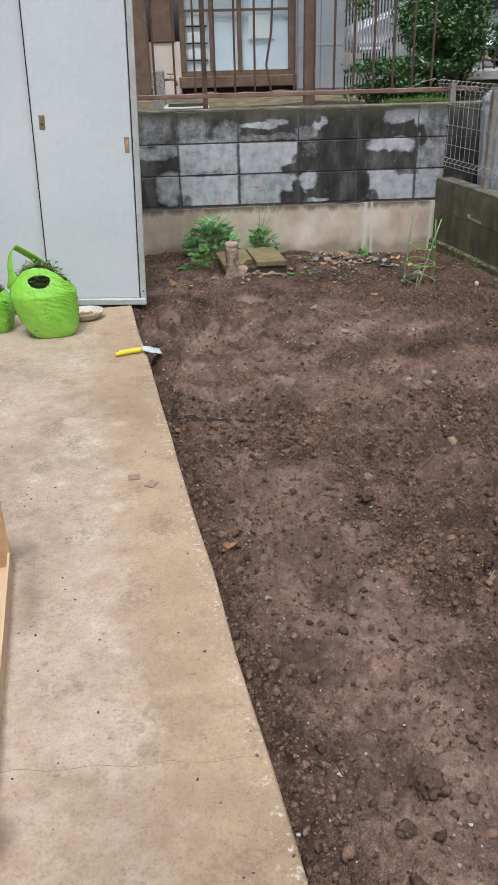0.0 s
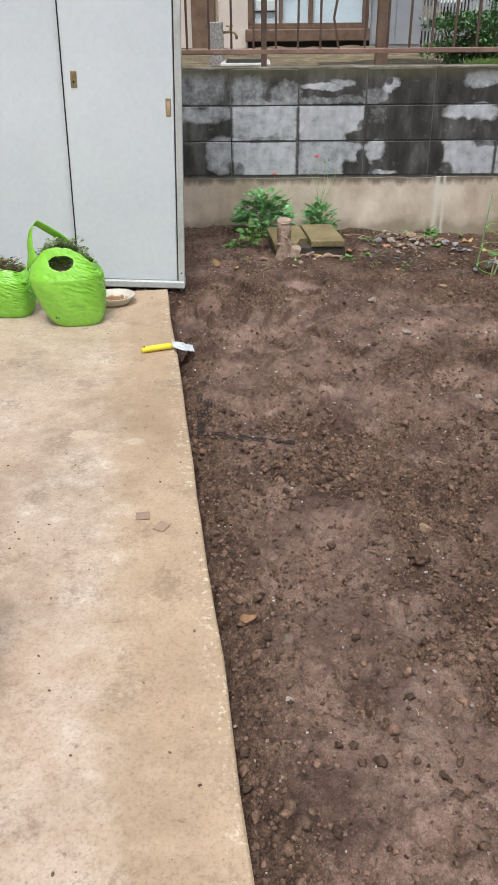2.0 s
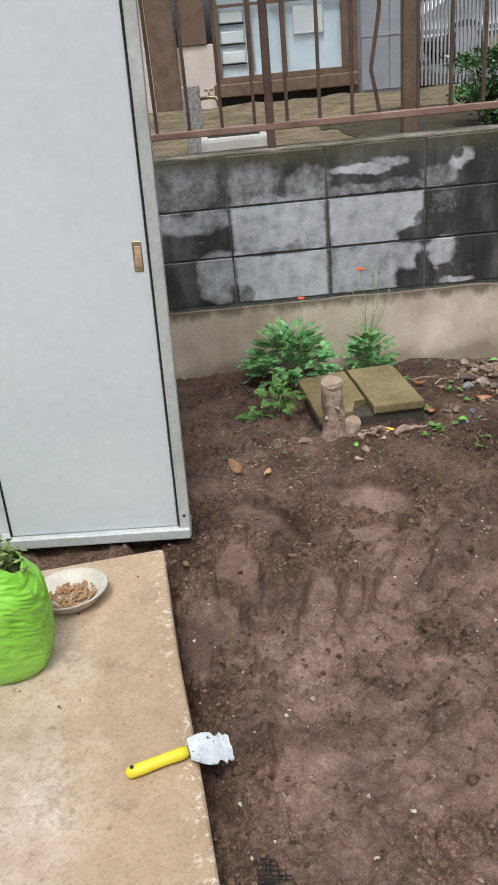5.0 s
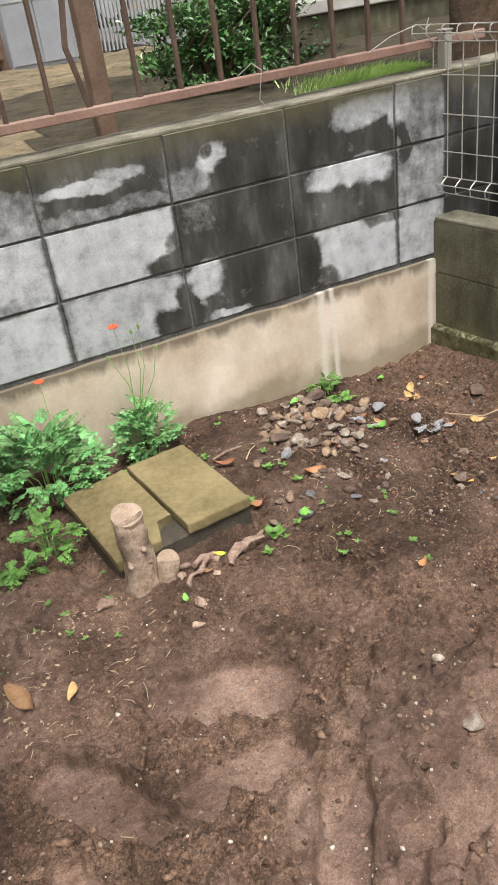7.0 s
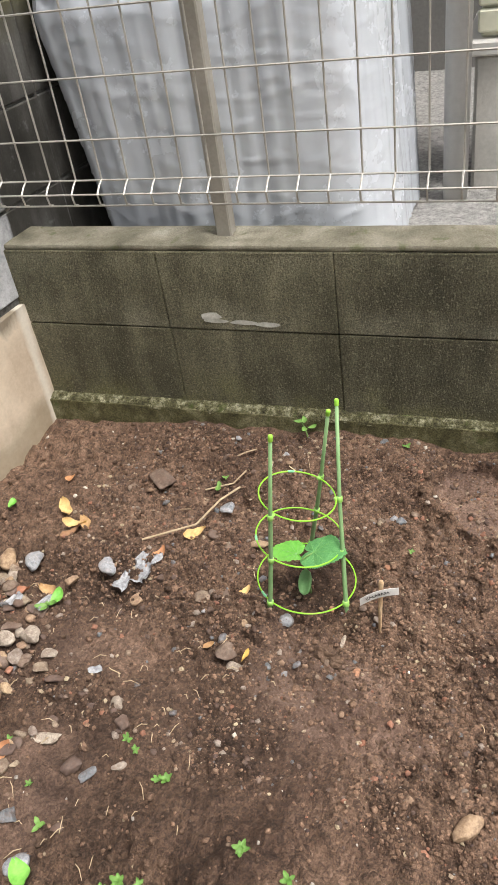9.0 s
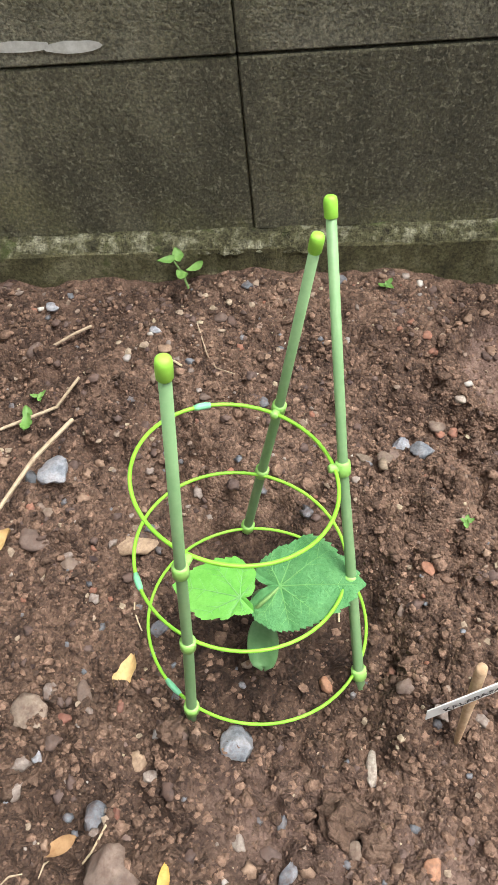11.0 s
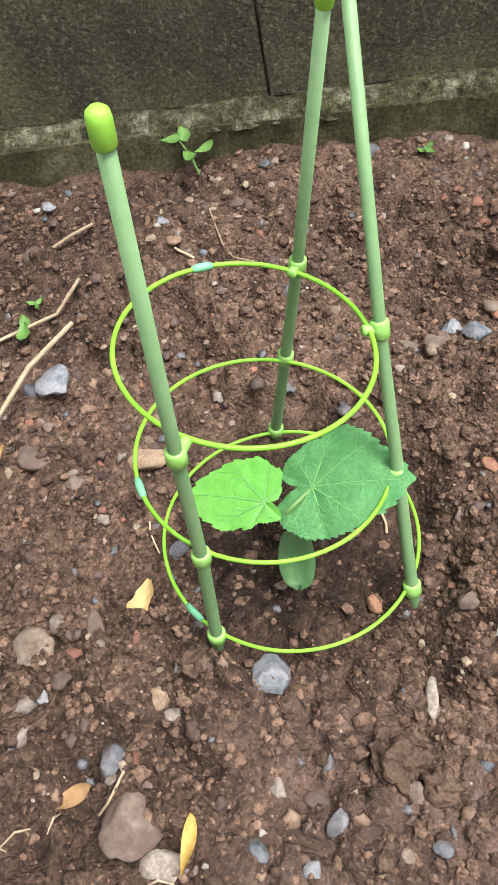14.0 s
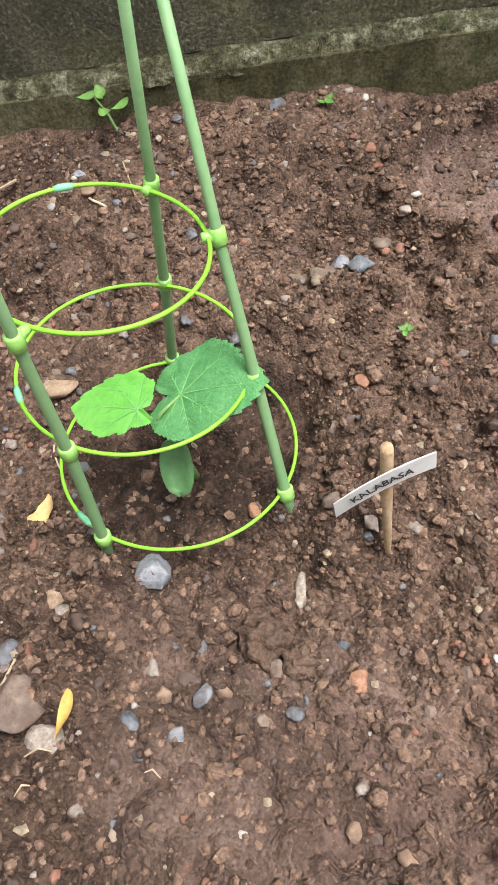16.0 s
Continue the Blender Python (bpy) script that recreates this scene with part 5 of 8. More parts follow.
    for k in range(4 if tall else 2):
        part("print", box((-0.002, -0.004, 0.0), (0.002, 0.006, 0.009 + 0.003 * (k % 2)), 0.001, m=Matrix.Translation((-0.055 + 0.010 * k, -d * 0.372, h * 0.15))), DARK, b, "dark printed mark")
    return b


shopping_bag((-1.03, -1.87, 0.04), (0.29, 0.22, 0.285), 8, True)
shopping_bag((-1.335, -1.77, 0.04), (0.25, 0.19, 0.215), -6, False)

dish = thing("dish", "oval cream plastic dish holding soil scraps, on the slab", "dish", (-0.885, -1.655, 0.04), 12)
dish.scale = (1.15, 1.15, 1.15)
part("bowl", lathe([(0.0, 0.004), (0.050, 0.0), (0.062, 0.006), (0.080, 0.030), (0.086, 0.034), (0.083, 0.036), (0.076, 0.031), (0.057, 0.010), (0.0, 0.008)][1:-1] + [(0.001, 0.009)], 36, 1.0, 0.86), ENAMEL, dish, smooth=True)
bm = bmesh.new()
for k in range(150):
    a, r = rng.uniform(0, 6.283), math.sqrt(rng.random()) * 0.056
    l = lump(k, 1, 0.2)
    s_ = rng.uniform(0.004, 0.012)
    bmesh.ops.transform(l, verts=l.verts, matrix=pose(r * math.cos(a), 0.86 * r * math.sin(a), 0.0125 + rng.uniform(0, 0.006)) @ Matrix.Diagonal((s_, s_ * 1.4, s_ * 0.8, 1)))
    tmp = bpy.data.meshes.new("t")
    l.to_mesh(tmp), l.free()
    bm.from_mesh(tmp)
    bpy.data.meshes.remove(tmp)
part("litter", bm, DRYLEAF, dish, "crumbs of soil and straw")["kind"] = "stuff"

# hand trowel lying across the slab's edge
tr = thing("garden_trowel", "trowel with yellow handle and chipped white blade on the slab", "trowel", (-0.575, -2.158, 0.052), 0)
tr.matrix_basis = pose(-0.572, -2.185, 0.051, 0, 0, 4)
bm = tube([(-0.118, -0.030, 0.0), (-0.112, -0.0285, 0.001), (-0.09, -0.024, 0.003), (-0.05, -0.013, 0.004), (-0.012, -0.003, 0.004), (0.0, 0.0, 0.003)], [0.007, 0.0115, 0.0125, 0.0115, 0.0125, 0.010], 14)
h = part("handle", bm, YELLOW, tr, "yellow plastic handle", smooth=True)
# a solid dark plug, coloured like the shaded inside of the hanging hole
part("eyelet", tube([(-0.106, -0.027, -0.012), (-0.106, -0.027, 0.0145)], 0.004, 10), DARK, h)
bm = bmesh.new()
prev = None
for i in range(15):
    u = i / 14
    w = 0.026 + 0.014 * min(1, u * 3) - (0.010 if i in (9, 10, 12) else 0) * 1.0 - 0.012 * max(0, u - 0.85) * 6
    cur = []
    for j in range(9):
        v = j / 4 - 1
        jag = 0.004 * noise.noise(Vector((i * 1.7, j * 2.1, 0))) if u > 0.9 else 0
        cur.append(bm.verts.new((0.004 + 0.082 * u + jag, v * w, 0.002 + 0.008 * v * v - 0.024 * u)))
    if prev:
        for j in range(8):
            bm.faces.new((prev[j], cur[j], cur[j + 1], prev[j + 1]))
    prev = cur
bmesh.ops.rotate(bm, verts=bm.verts, cent=(0, 0, 0), matrix=Matrix.Rotation(radians(8), 3, "Z"))
bl = part("blade", bm, BLADE, tr, "chipped white painted blade")
bl.modifiers.new("thick", "SOLIDIFY").thickness = 0.002

# two squares of card that lie on the slab
for x, y, a in ((-0.54, -3.327, 6), (-0.484, -3.376, 62)):
    o = part("card_scrap", box((-0.019, -0.016, 0), (0.019, 0.016, 0.003), 0.0008), CARDGREY)
    o.matrix_basis = pose(x, y, 0.0415, 1, -1, a)
    tagged(o, "small square of damp brown card on the slab", "card", "squares of card")

# a wad of white film on the smaller bag
bm = lump(9, 4, 0.5, 2.2)
bmesh.ops.transform(bm, verts=bm.verts, matrix=pose(-1.435, -1.83, 0.235, 0, 20, 30) @ Matrix.Diagonal((0.10, 0.08, 0.09, 1)))
tagged(part("plastic_scrap", bm, WHITEFILM, smooth=True), "crumpled wad of white plastic film on the bag", "litter")

# cardboard box by the house
bx = thing("cardboard_box", "open brown cardboard box on the slab", "box", (0, 0, 0))
M = SLABM @ Matrix.Translation((2.57, 0.515, 0.04))
for name, lo, hi, mat in (("side", (-0.4, 0.0, 0.0), (-0.394, 0.5, 0.26), CARD), ("side", (0.5, 0.0, 0.0), (0.506, 0.5, 0.26), CARD), ("side", (-0.394, 0.0, 0.0), (0.5, 0.006, 0.05), CARDIN),
                          ("base", (-0.394, 0.006, 0.0), (0.5, 0.494, 0.006), CARDIN), ("side", (-0.394, 0.494, 0.0), (0.5, 0.5, 0.26), CARD)):
    part(name, box(lo, hi, m=M), mat, bx)
part("flap", box((0.0, -0.002, 0), (0.36, 0.003, 0.13), m=M @ pose(-0.394, 0.0, 0.19, 0, 0, 0)), CARDIN, bx, "folded pale flap")

# ---- the neighbour's fence on the back wall ----
fence = thing("metal_fence", "brown aluminium bar fence standing on the block wall", "fence")
part("rail", box((-2.6, 0.045, 0.938), (1.60, 0.075, 0.965), 0.003), RUSTRAIL, fence, "faded brown bottom rail")
part("rail", box((-2.6, 0.045, 1.80), (1.60, 0.075, 1.83), 0.003), BRONZE, fence)
for k in range(-15, 11):
    x = -0.006 + 0.1285 * k
    if k == 2:
        pts = [(x - 0.02, 0.06, 0.955), (x - 0.045, 0.058, 1.08), (x - 0.055, 0.055, 1.12), (x - 0.02, 0.06, 1.32), (x, 0.06, 1.81)]
        part("bar", tube(pts, 0.0095, 4), BRONZE, fence, "bent bar")
    else:
        part("bar", box((x - 0.0065, 0.052, 0.955), (x + 0.0065, 0.068, 1.81), 0.002), BRONZE, fence)
for x in (-1.55, -0.203):
    part("post", box((x - 0.016, 0.046, 0.865), (x + 0.016, 0.078, 1.86), 0.003), BRONZE, fence)

# wire that hangs on the rail
bm = tube([(0.68, 0.04, 0.97), (0.72, 0.02, 1.0), (0.74, 0.0, 0.98), (0.73, 0.01, 0.9), (0.75, 0.02, 0.88)], 0.0016, 5)
tagged(part("wire", bm, WIRE), "thin loose wire hanging on the fence rail", "wire")
bm = tube([(1.13, 0.03, 0.965), (1.2, 0.01, 1.0), (1.29, 0.0, 1.02), (1.33, 0.01, 1.0), (1.36, 0.03, 1.03)], 0.0014, 5)
tagged(part("wire", bm, WIRE), "thin loose wire hanging on the fence rail", "wire")

# ---- mesh panels on the low wall ----
mesh_fence = thing("mesh_fence", "beige welded wire mesh fence on the low wall", "fence")


def wpt(s, q, z):
    return WALLM @ Vector((s, q, z))


for s in (-0.012, 0.53, 2.53, 4.53):
    pst = part("post", box((s - 0.017, 0.045, 0.395), (s + 0.017, 0.079, 0.985), 0.003, m=WALLM), POSTM, mesh_fence, "square beige post")
    part("cap", box((s - 0.019, 0.043, 0.985), (s + 0.019, 0.081, 0.99), 0.001, m=WALLM), POSTM, pst)
for z in (0.62, 0.74, 0.86):
    part("wire", tube([wpt(-0.1, 0.033, z), wpt(3, 0.033, z), wpt(6.0, 0.033, z)], 0.0022, 6), WIRE, mesh_fence)
for z, q in ((0.535, 0.035), (0.515, 0.005), (0.488, 0.012), (0.958, 0.035), (0.985, 0.005), (1.008, 0.022)):
    part("wire", tube([wpt(-0.1, q, z), wpt(3, q, z), wpt(6.0, q, z)], 0.0022, 6), WIRE, mesh_fence)
curl = [(0.02, 0.487), (0.008, 0.492), (0.004, 0.515), (0.020, 0.528), (0.0365, 0.537), (0.0365, 0.956), (0.020, 0.966), (0.004, 0.982), (0.008, 1.003), (0.024, 1.009)]
for k in range(90):
    s = -0.10 + 0.0625 * k
    part("wire", tube([wpt(s, q, z) for q, z in curl], 0.0022, 6), WIRE, mesh_fence)

# ---- beyond the low wall: covered machine, pipe, unit ----
cover = thing("covered_machine", "machine draped in a wrinkled silver plastic sheet on the gravel", "cover")
bm = bmesh.new()
rows, n = 110, 240
rings = []
for i in range(rows + 1):
    u = i / rows
    ring = []
    for k in range(n):
        a = 2 * math.pi * k / n
        c, s_ = math.cos(a), math.sin(a)
        r = (abs(c) ** 5 + abs(s_) ** 5) ** (-0.2)
        dome = (1 - max(0, (u - 0.80) / 0.20) ** 2.4) ** 0.5 if u < 0.999 else 0.02
        flare = 1.04 - 0.06 * u
        wr = 0.014 * noise.noise(Vector((c * 2.5, s_ * 2.5, u * 0.5))) + 0.012 * (0.5 - abs(noise.noise(Vector((c * 8, s_ * 8, u * 0.35))))) + 0.007 * (0.4 + u) * noise.noise(Vector((c * 17, s_ * 17, u * 0.6)))
        for f_, g_ in ((3.4, 1.2), (6.5, 2.5), (5.0, -3.0), (2.2, 5.0), (3.0, -6.0)):
            wr += 0.0038 / f_ * max(0.0, 1 - 12 * abs(noise.noise(Vector((c * f_ + u * g_, s_ * f_ - u * 1.7 * g_, f_)))))
        gather = 0.03 * math.exp(-(((u - 0.80) / 0.03) ** 2)) * (0.6 + 0.4 * math.sin(a * 30))
        s = 0.47 + (0.385 - 0.05 * u if c > 0 else 0.34 + 0.12 * u) * r * c * dome + wr * c - gather * c * 0.5
        q = 0.48 + 0.29 * r * s_ * flare * dome + wr * s_ * 1.2 - gather * s_ * 0.5
        s += 0.18 * (q - 0.19) * (1 - (c + 1) / 2)
        ring.append(bm.verts.new(wpt(s, q, 0.262 + 0.75 * u + 0.03 * (u > 0.85) * noise.noise(Vector((c * 2, s_ * 2, 4))))))
    rings.append(ring)
for p, q in zip(rings, rings[1:]):
    for k in range(n):
        bm.faces.new((p[k], p[(k + 1) % n], q[(k + 1) % n], q[k]))
bm.faces.new(rings[-1])
part("sheet", bm, SILVER, cover, "wrinkled silver sheet", smooth=True)
for zz in (0.835, 0.868):
    hem = []
    for j in range(61):
        a = 2 * math.pi * j / 60
        r = (abs(math.cos(a)) ** 5 + abs(math.sin(a)) ** 5) ** -0.2
        q = 0.48 + 0.284 * r * math.sin(a)
        hem.append(wpt(0.47 + (0.345 if math.cos(a) > 0 else 0.425) * r * math.cos(a) + 0.18 * (q - 0.19) * (1 - (math.cos(a) + 1) / 2), q, zz + 0.006 * math.sin(9 * a)))
    part("hem", tube(hem, 0.004, 6), SILVER, cover, "gathered elastic hem", smooth=True)
tagged(part("downpipe", tube([wpt(0.956, 0.61, 0.25), wpt(0.956, 0.61, 3.1)], 0.031, 20), PIPE, smooth=True), "grey round downpipe beside the cream unit", "pipe", kind="structure")
unit = thing("outdoor_unit", "cream slatted outdoor unit on a grey shelf", "air conditioner")
part("base", box((0.99, 0.66, 0.25), (1.95, 0.98, 0.585), 0.008, m=WALLM), CEMENT, unit, "pale grey cabinet base")
part("shelf", box((0.965, 0.645, 0.585), (1.97, 1.0, 0.618), 0.004, m=WALLM), PIPE, unit, "grey shelf edge")
part("body", box((1.0, 0.68, 0.618), (1.93, 0.97, 1.25), 0.006, m=WALLM), CREAM, unit)
for k in range(11):
    part("slat", box((0.993, 0.664, 0.632 + 0.056 * k), (1.93, 0.682, 0.682 + 0.056 * k), 0.005, m=WALLM), CREAM, unit)

# old trunk behind the corner
trunk = thing("tree", "gnarled brown stems of an old tree beyond the wall", "tree")
bm = bmesh.new()
for dx, dy, r, lean in ((0, 0, 0.10, 0.02), (0.20, 0.06, 0.085, 0.03), (0.40, 0.02, 0.08, 0.03), (0.12, -0.05, 0.06, -0.04)):
    pts, rad = [], []
    for i in range(9):
        u = i / 8
        pts.append((2.58 + dx + lean * u + 0.02 * math.sin(i * 1.7 + dx * 9), 1.32 + dy + 0.02 * math.cos(i * 1.3), 0.2 + 2.6 * u))
        rad.append(r * (1.3 - 0.45 * u) * (1 + 0.08 * math.sin(i * 2.3)))
    tube(pts, rad, 14, bm)
for v in bm.verts:
    v.co += Vector((noise.noise(v.co * 9), noise.noise(v.co * 9 + Vector((4, 0, 0))), 0)) * 0.02
part("trunk", bm, TRUNK, trunk, smooth=True)
bm = bmesh.new()
for k in range(500):
    c = Vector((2.8 + rng.gauss(0, 0.5), 1.4 + rng.gauss(0, 0.4), 2.75 + rng.gauss(0, 0.25)))
    d = Vector((rng.uniform(-1, 1), rng.uniform(-1, 1), rng.uniform(-0.5, 0.5))).normalized() * 0.035
    e = d.orthogonal().normalized() * 0.014
    bm.faces.new([bm.verts.new(c), bm.verts.new(c + d + e), bm.verts.new(c + 2 * d), bm.verts.new(c + d - e)])
part("crown", bm, BUSHLEAF, trunk)

# ---- the neighbouring yard, farther back ----
tagged(part("pillar", box((0.645, 1.57, 0.58), (0.735, 1.66, 3.2), 0.006), TIMBER), "square brown steel pillar in the yard", "pillar")
col = thing("tap_post", "pebble-dashed tap post with a chrome tap in the yard", "tap")
part("column", box((-0.60, 1.50, 0.55), (-0.50, 1.60, 1.06), 0.006), PEBBLEDASH, col)
bm = tube([(-0.5, 1.55, 0.99), (-0.45, 1.54, 0.995), (-0.415, 1.535, 0.99), (-0.40, 1.53, 0.965), (-0.40, 1.53, 0.945)], 0.010, 10)
tube([(-0.45, 1.54, 0.99), (-0.45, 1.54, 1.03)], 0.006, 8, bm)
tube([(-0.475, 1.54, 1.032), (-0.425, 1.54, 1.032)], 0.006, 8, bm)
part("spout", bm, BRASS, col, "dark metal tap", smooth=True)
sink = thing("tap_basin", "low grey cement basin under the yard tap", "basin")
part("basin", box((-0.52, 1.3, 0.55), (-0.15, 1.7, 0.80), 0.02, seg=2), CEMENT, sink)
# flat dark plate on the solid basin, painted as the shade in its hollow
part("hollow", box((-0.48, 1.34, 0.79), (-0.19, 1.66, 0.802), 0.002), DARK, sink)


def yard_house():
    h = thing("house", "neighbouring house with a brown framed sliding glass door", "house")
    y = 9.0
    part("wall", box((-4.5, y, 0.2), (-0.93, y + 0.2, 3.6)), PINKWALL, h, "pale pink wall")
    part("wall", box((1.52, y, 0.2), (1.75, y + 0.2, 3.6)), TIMBER, h)
    part("wall", box((-0.93, y, 2.6), (1.52, y + 0.2, 3.6)), PINKWALL, h)
    # solid panel; the shade of the gap under the floor is its colour
    part("wall", box((-0.93, y, 0.2), (1.52, y + 0.2, 0.55)), DARK, h, "near-black panel painted as the shade under the floor")
    part("panel", box((-1.30, y - 0.1, 0.25), (-0.93, y, 3.4), 0.01), TIMBER, h, "dark brown boarded panel")
    part("panel", box((-0.88, y - 0.06, 1.24), (-0.50, y, 3.0), 0.01), TIMBER, h, "brown shutter box")
    part("panel", box((-0.88, y - 0.03, 0.30), (-0.42, y, 1.24), 0.01), PINKWALL, h)
    part("sill", box((-0.46, y - 0.16, 0.55), (1.56, y, 0.72), 0.012), TIMBER, h, "brown door sill")
    d = part("door", box((-0.42, y - 0.02, 0.72), (1.46, y + 0.02, 0.80), 0.005), TIMBER, h, "brown sliding door frame")
    for x, w in ((-0.42, 0.09), (0.06, 0.06), (0.52, 0.07), (1.36, 0.10)):
        part("stile", box((x, y - 0.03, 0.79), (x + w, y + 0.03, 2.6), 0.005), TIMBER, d)
    for x0, x1 in ((-0.33, 0.06), (0.12, 0.52), (0.59, 1.36)):
        g = part("pane", box((x0, y - 0.004, 0.80), (x1, y + 0.004, 2.58)), GLASS, d)
        g.visible_shadow = False
        part("muntin", box((x0, y - 0.012, 1.66), (x1, y + 0.012, 1.70)), TIMBER, d)
    part("pale_sheet", box((-0.42, y + 0.06, 0.6), (1.5, y + 0.10, 2.6)), PALESHEET, h, "pale blue-white sheet close behind the glass")
    for k in range(3):
        z = 0.95 + 0.25 * k
        part("shelf", box((-0.32, y + 0.02, z), (0.03, y + 0.058, z + 0.02)), DARK, h)
        part("basket", box((-0.30, y + 0.02, z + 0.02), (0.02, y + 0.055, z + 0.17), 0.01), WHITE, h)
    part("basket", box((0.7, y + 0.015, 1.25), (1.12, y + 0.055, 1.62), 0.012), WHITE, h, "white wire basket")
    part("roof", box((-5, y - 0.7, 3.5), (2.3, y + 4, 3.7)), TIMBER, h)
    return h


yard_house()
lock = thing("steel_locker", "blue-grey steel storage locker in the yard", "locker", (1.15, 6.1, 0.55), -6)
part("body", box((0, 0, 0.06), (0.62, 0.55, 1.85), 0.008), GREYSTEEL, lock)
part("foot", box((0.02, 0.02, 0), (0.60, 0.5, 0.06)), CEMENT, lock, "pale plinth")
part("door", box((0.012, -0.014, 0.10), (0.30, 0.0, 1.8), 0.004), GREYSTEEL, lock)
part("door", box((0.306, -0.014, 0.10), (0.608, 0.0, 1.8), 0.004), GREYSTEEL, lock)
part("hinge", box((0.0, -0.02, 0.62), (0.60, -0.012, 0.635)), SLATM, lock, "pale cross strip")

louvre = thing("louvre_fence", "pale grey vertical-slat fence between the yards", "fence")
for k in range(46):
    x = 1.92 + 0.045 * k
    part("slat", box((x, 7.0, 0.58), (x + 0.022, 7.03, 2.4)), SLATM, louvre)
for z in (0.75, 1.12, 2.0):
    part("rail", box((1.9, 7.03, z), (4.0, 7.05, z + 0.05)), SLATM, louvre)


def leafy_bush(name, label, centre, size, count, leaf, seed, trunk_z):
    b = thing(name, label, "bush")
    r = random.Random(seed)
    bm = bmesh.new()
    stems = []
    for k in range(14):
        a = r.uniform(0, 6.283)
        tip = Vector(centre) + Vector((math.cos(a) * size[0] * r.uniform(0.3, 0.85), math.sin(a) * size[1] * r.uniform(0.3, 0.85), size[2] * r.uniform(-0.2, 0.9)))
        base = Vector((centre[0] + 0.2 * math.cos(a) * size[0], centre[1] + 0.2 * math.sin(a) * size[1], trunk_z))
        mid = (base + tip) / 2 + Vector((r.uniform(-0.1, 0.1), r.uniform(-0.1, 0.1), 0.1))
        tube([base, mid, tip], [0.016, 0.010, 0.004], 6, bm)
    part("branch", bm, TRUNK, b, "thin brown stems")
    verts, faces = [], []
    clumps = [Vector((r.gauss(0, 0.45), r.gauss(0, 0.45), r.uniform(-1, 1))) for _ in range(46)]
    for k in range(count):
        q = r.choice(clumps) + Vector((r.gauss(0, 0.16), r.gauss(0, 0.16), r.gauss(0, 0.12)))
        c = Vector(centre) + Vector((q.x * size[0], q.y * size[1], q.z * size[2]))
        d = Vector((r.uniform(-1, 1), r.uniform(-1.2, 0.6), r.uniform(-0.5, 0.9))).normalized()
        e = d.cross(Vector((r.uniform(-1, 1), r.uniform(-1, 1), 1.2))).normalized()
        n_ = d.cross(e) * 0.12
        l, w = leaf * r.uniform(0.7, 1.3), leaf * 0.27
        i = len(verts)
        verts += [c, c + d * l * 0.45 + e * w - n_ * l, c + d * l, c + d * l * 0.45 - e * w - n_ * l]
        faces += [(i, i + 1, i + 2), (i, i + 2, i + 3)]
    me = bpy.data.meshes.new("crown")
    me.from_pydata([tuple(v) for v in verts], [], faces)
    me.materials.append(BUSHLEAF)
    o = new("crown", me)
    o.parent = b
    o["label"] = "dense small glossy leaves"
    return b


leafy_bush("bush", "tall leafy green bush behind the fence", (2.26, 3.1, 1.15), (0.50, 0.5, 0.62), 11000, 0.052, 5, 0.55)
leafy_bush("bush", "low dark green bush behind the fence", (1.62, 2.5, 0.84), (0.42, 0.32, 0.23), 5000, 0.045, 6, 0.55)
leafy_bush("bush", "tall leafy green bush behind the fence", (2.5, 3.6, 1.9), (0.45, 0.5, 0.7), 7000, 0.056, 9, 0.55)

# street side: kerb wall, railing, road, cars
tagged(part("kerb_wall", box((2.75, 4.0, 0.3), (9.5, 4.25, 0.80), 0.01), DARKBLOCK), "dark low retaining wall along the street", "wall", kind="structure")
tagged(part("kerb_coping", box((2.72, 3.96, 0.80), (9.5, 4.6, 0.90), 0.01), CEMENT), "pale cement coping of the street wall", "coping", kind="structure")
tagged(part("road", box((2.6, 4.6, 0.45), (40.0, 16.0, 0.62)), ASPHALT), "grey asphalt street", "road", kind="structure")
rail = thing("street_railing", "dark brown bar railing on the street wall", "railing")
for z in (0.98, 1.85):
    part("rail", box((2.75, 4.3, z), (9.5, 4.33, z + 0.03)), BRONZE, rail)
for k in range(46):
    x = 2.8 + 0.13 * k
    part("bar", box((x, 4.305, 0.9), (x + 0.016, 4.325, 1.86)), BRONZE, rail)


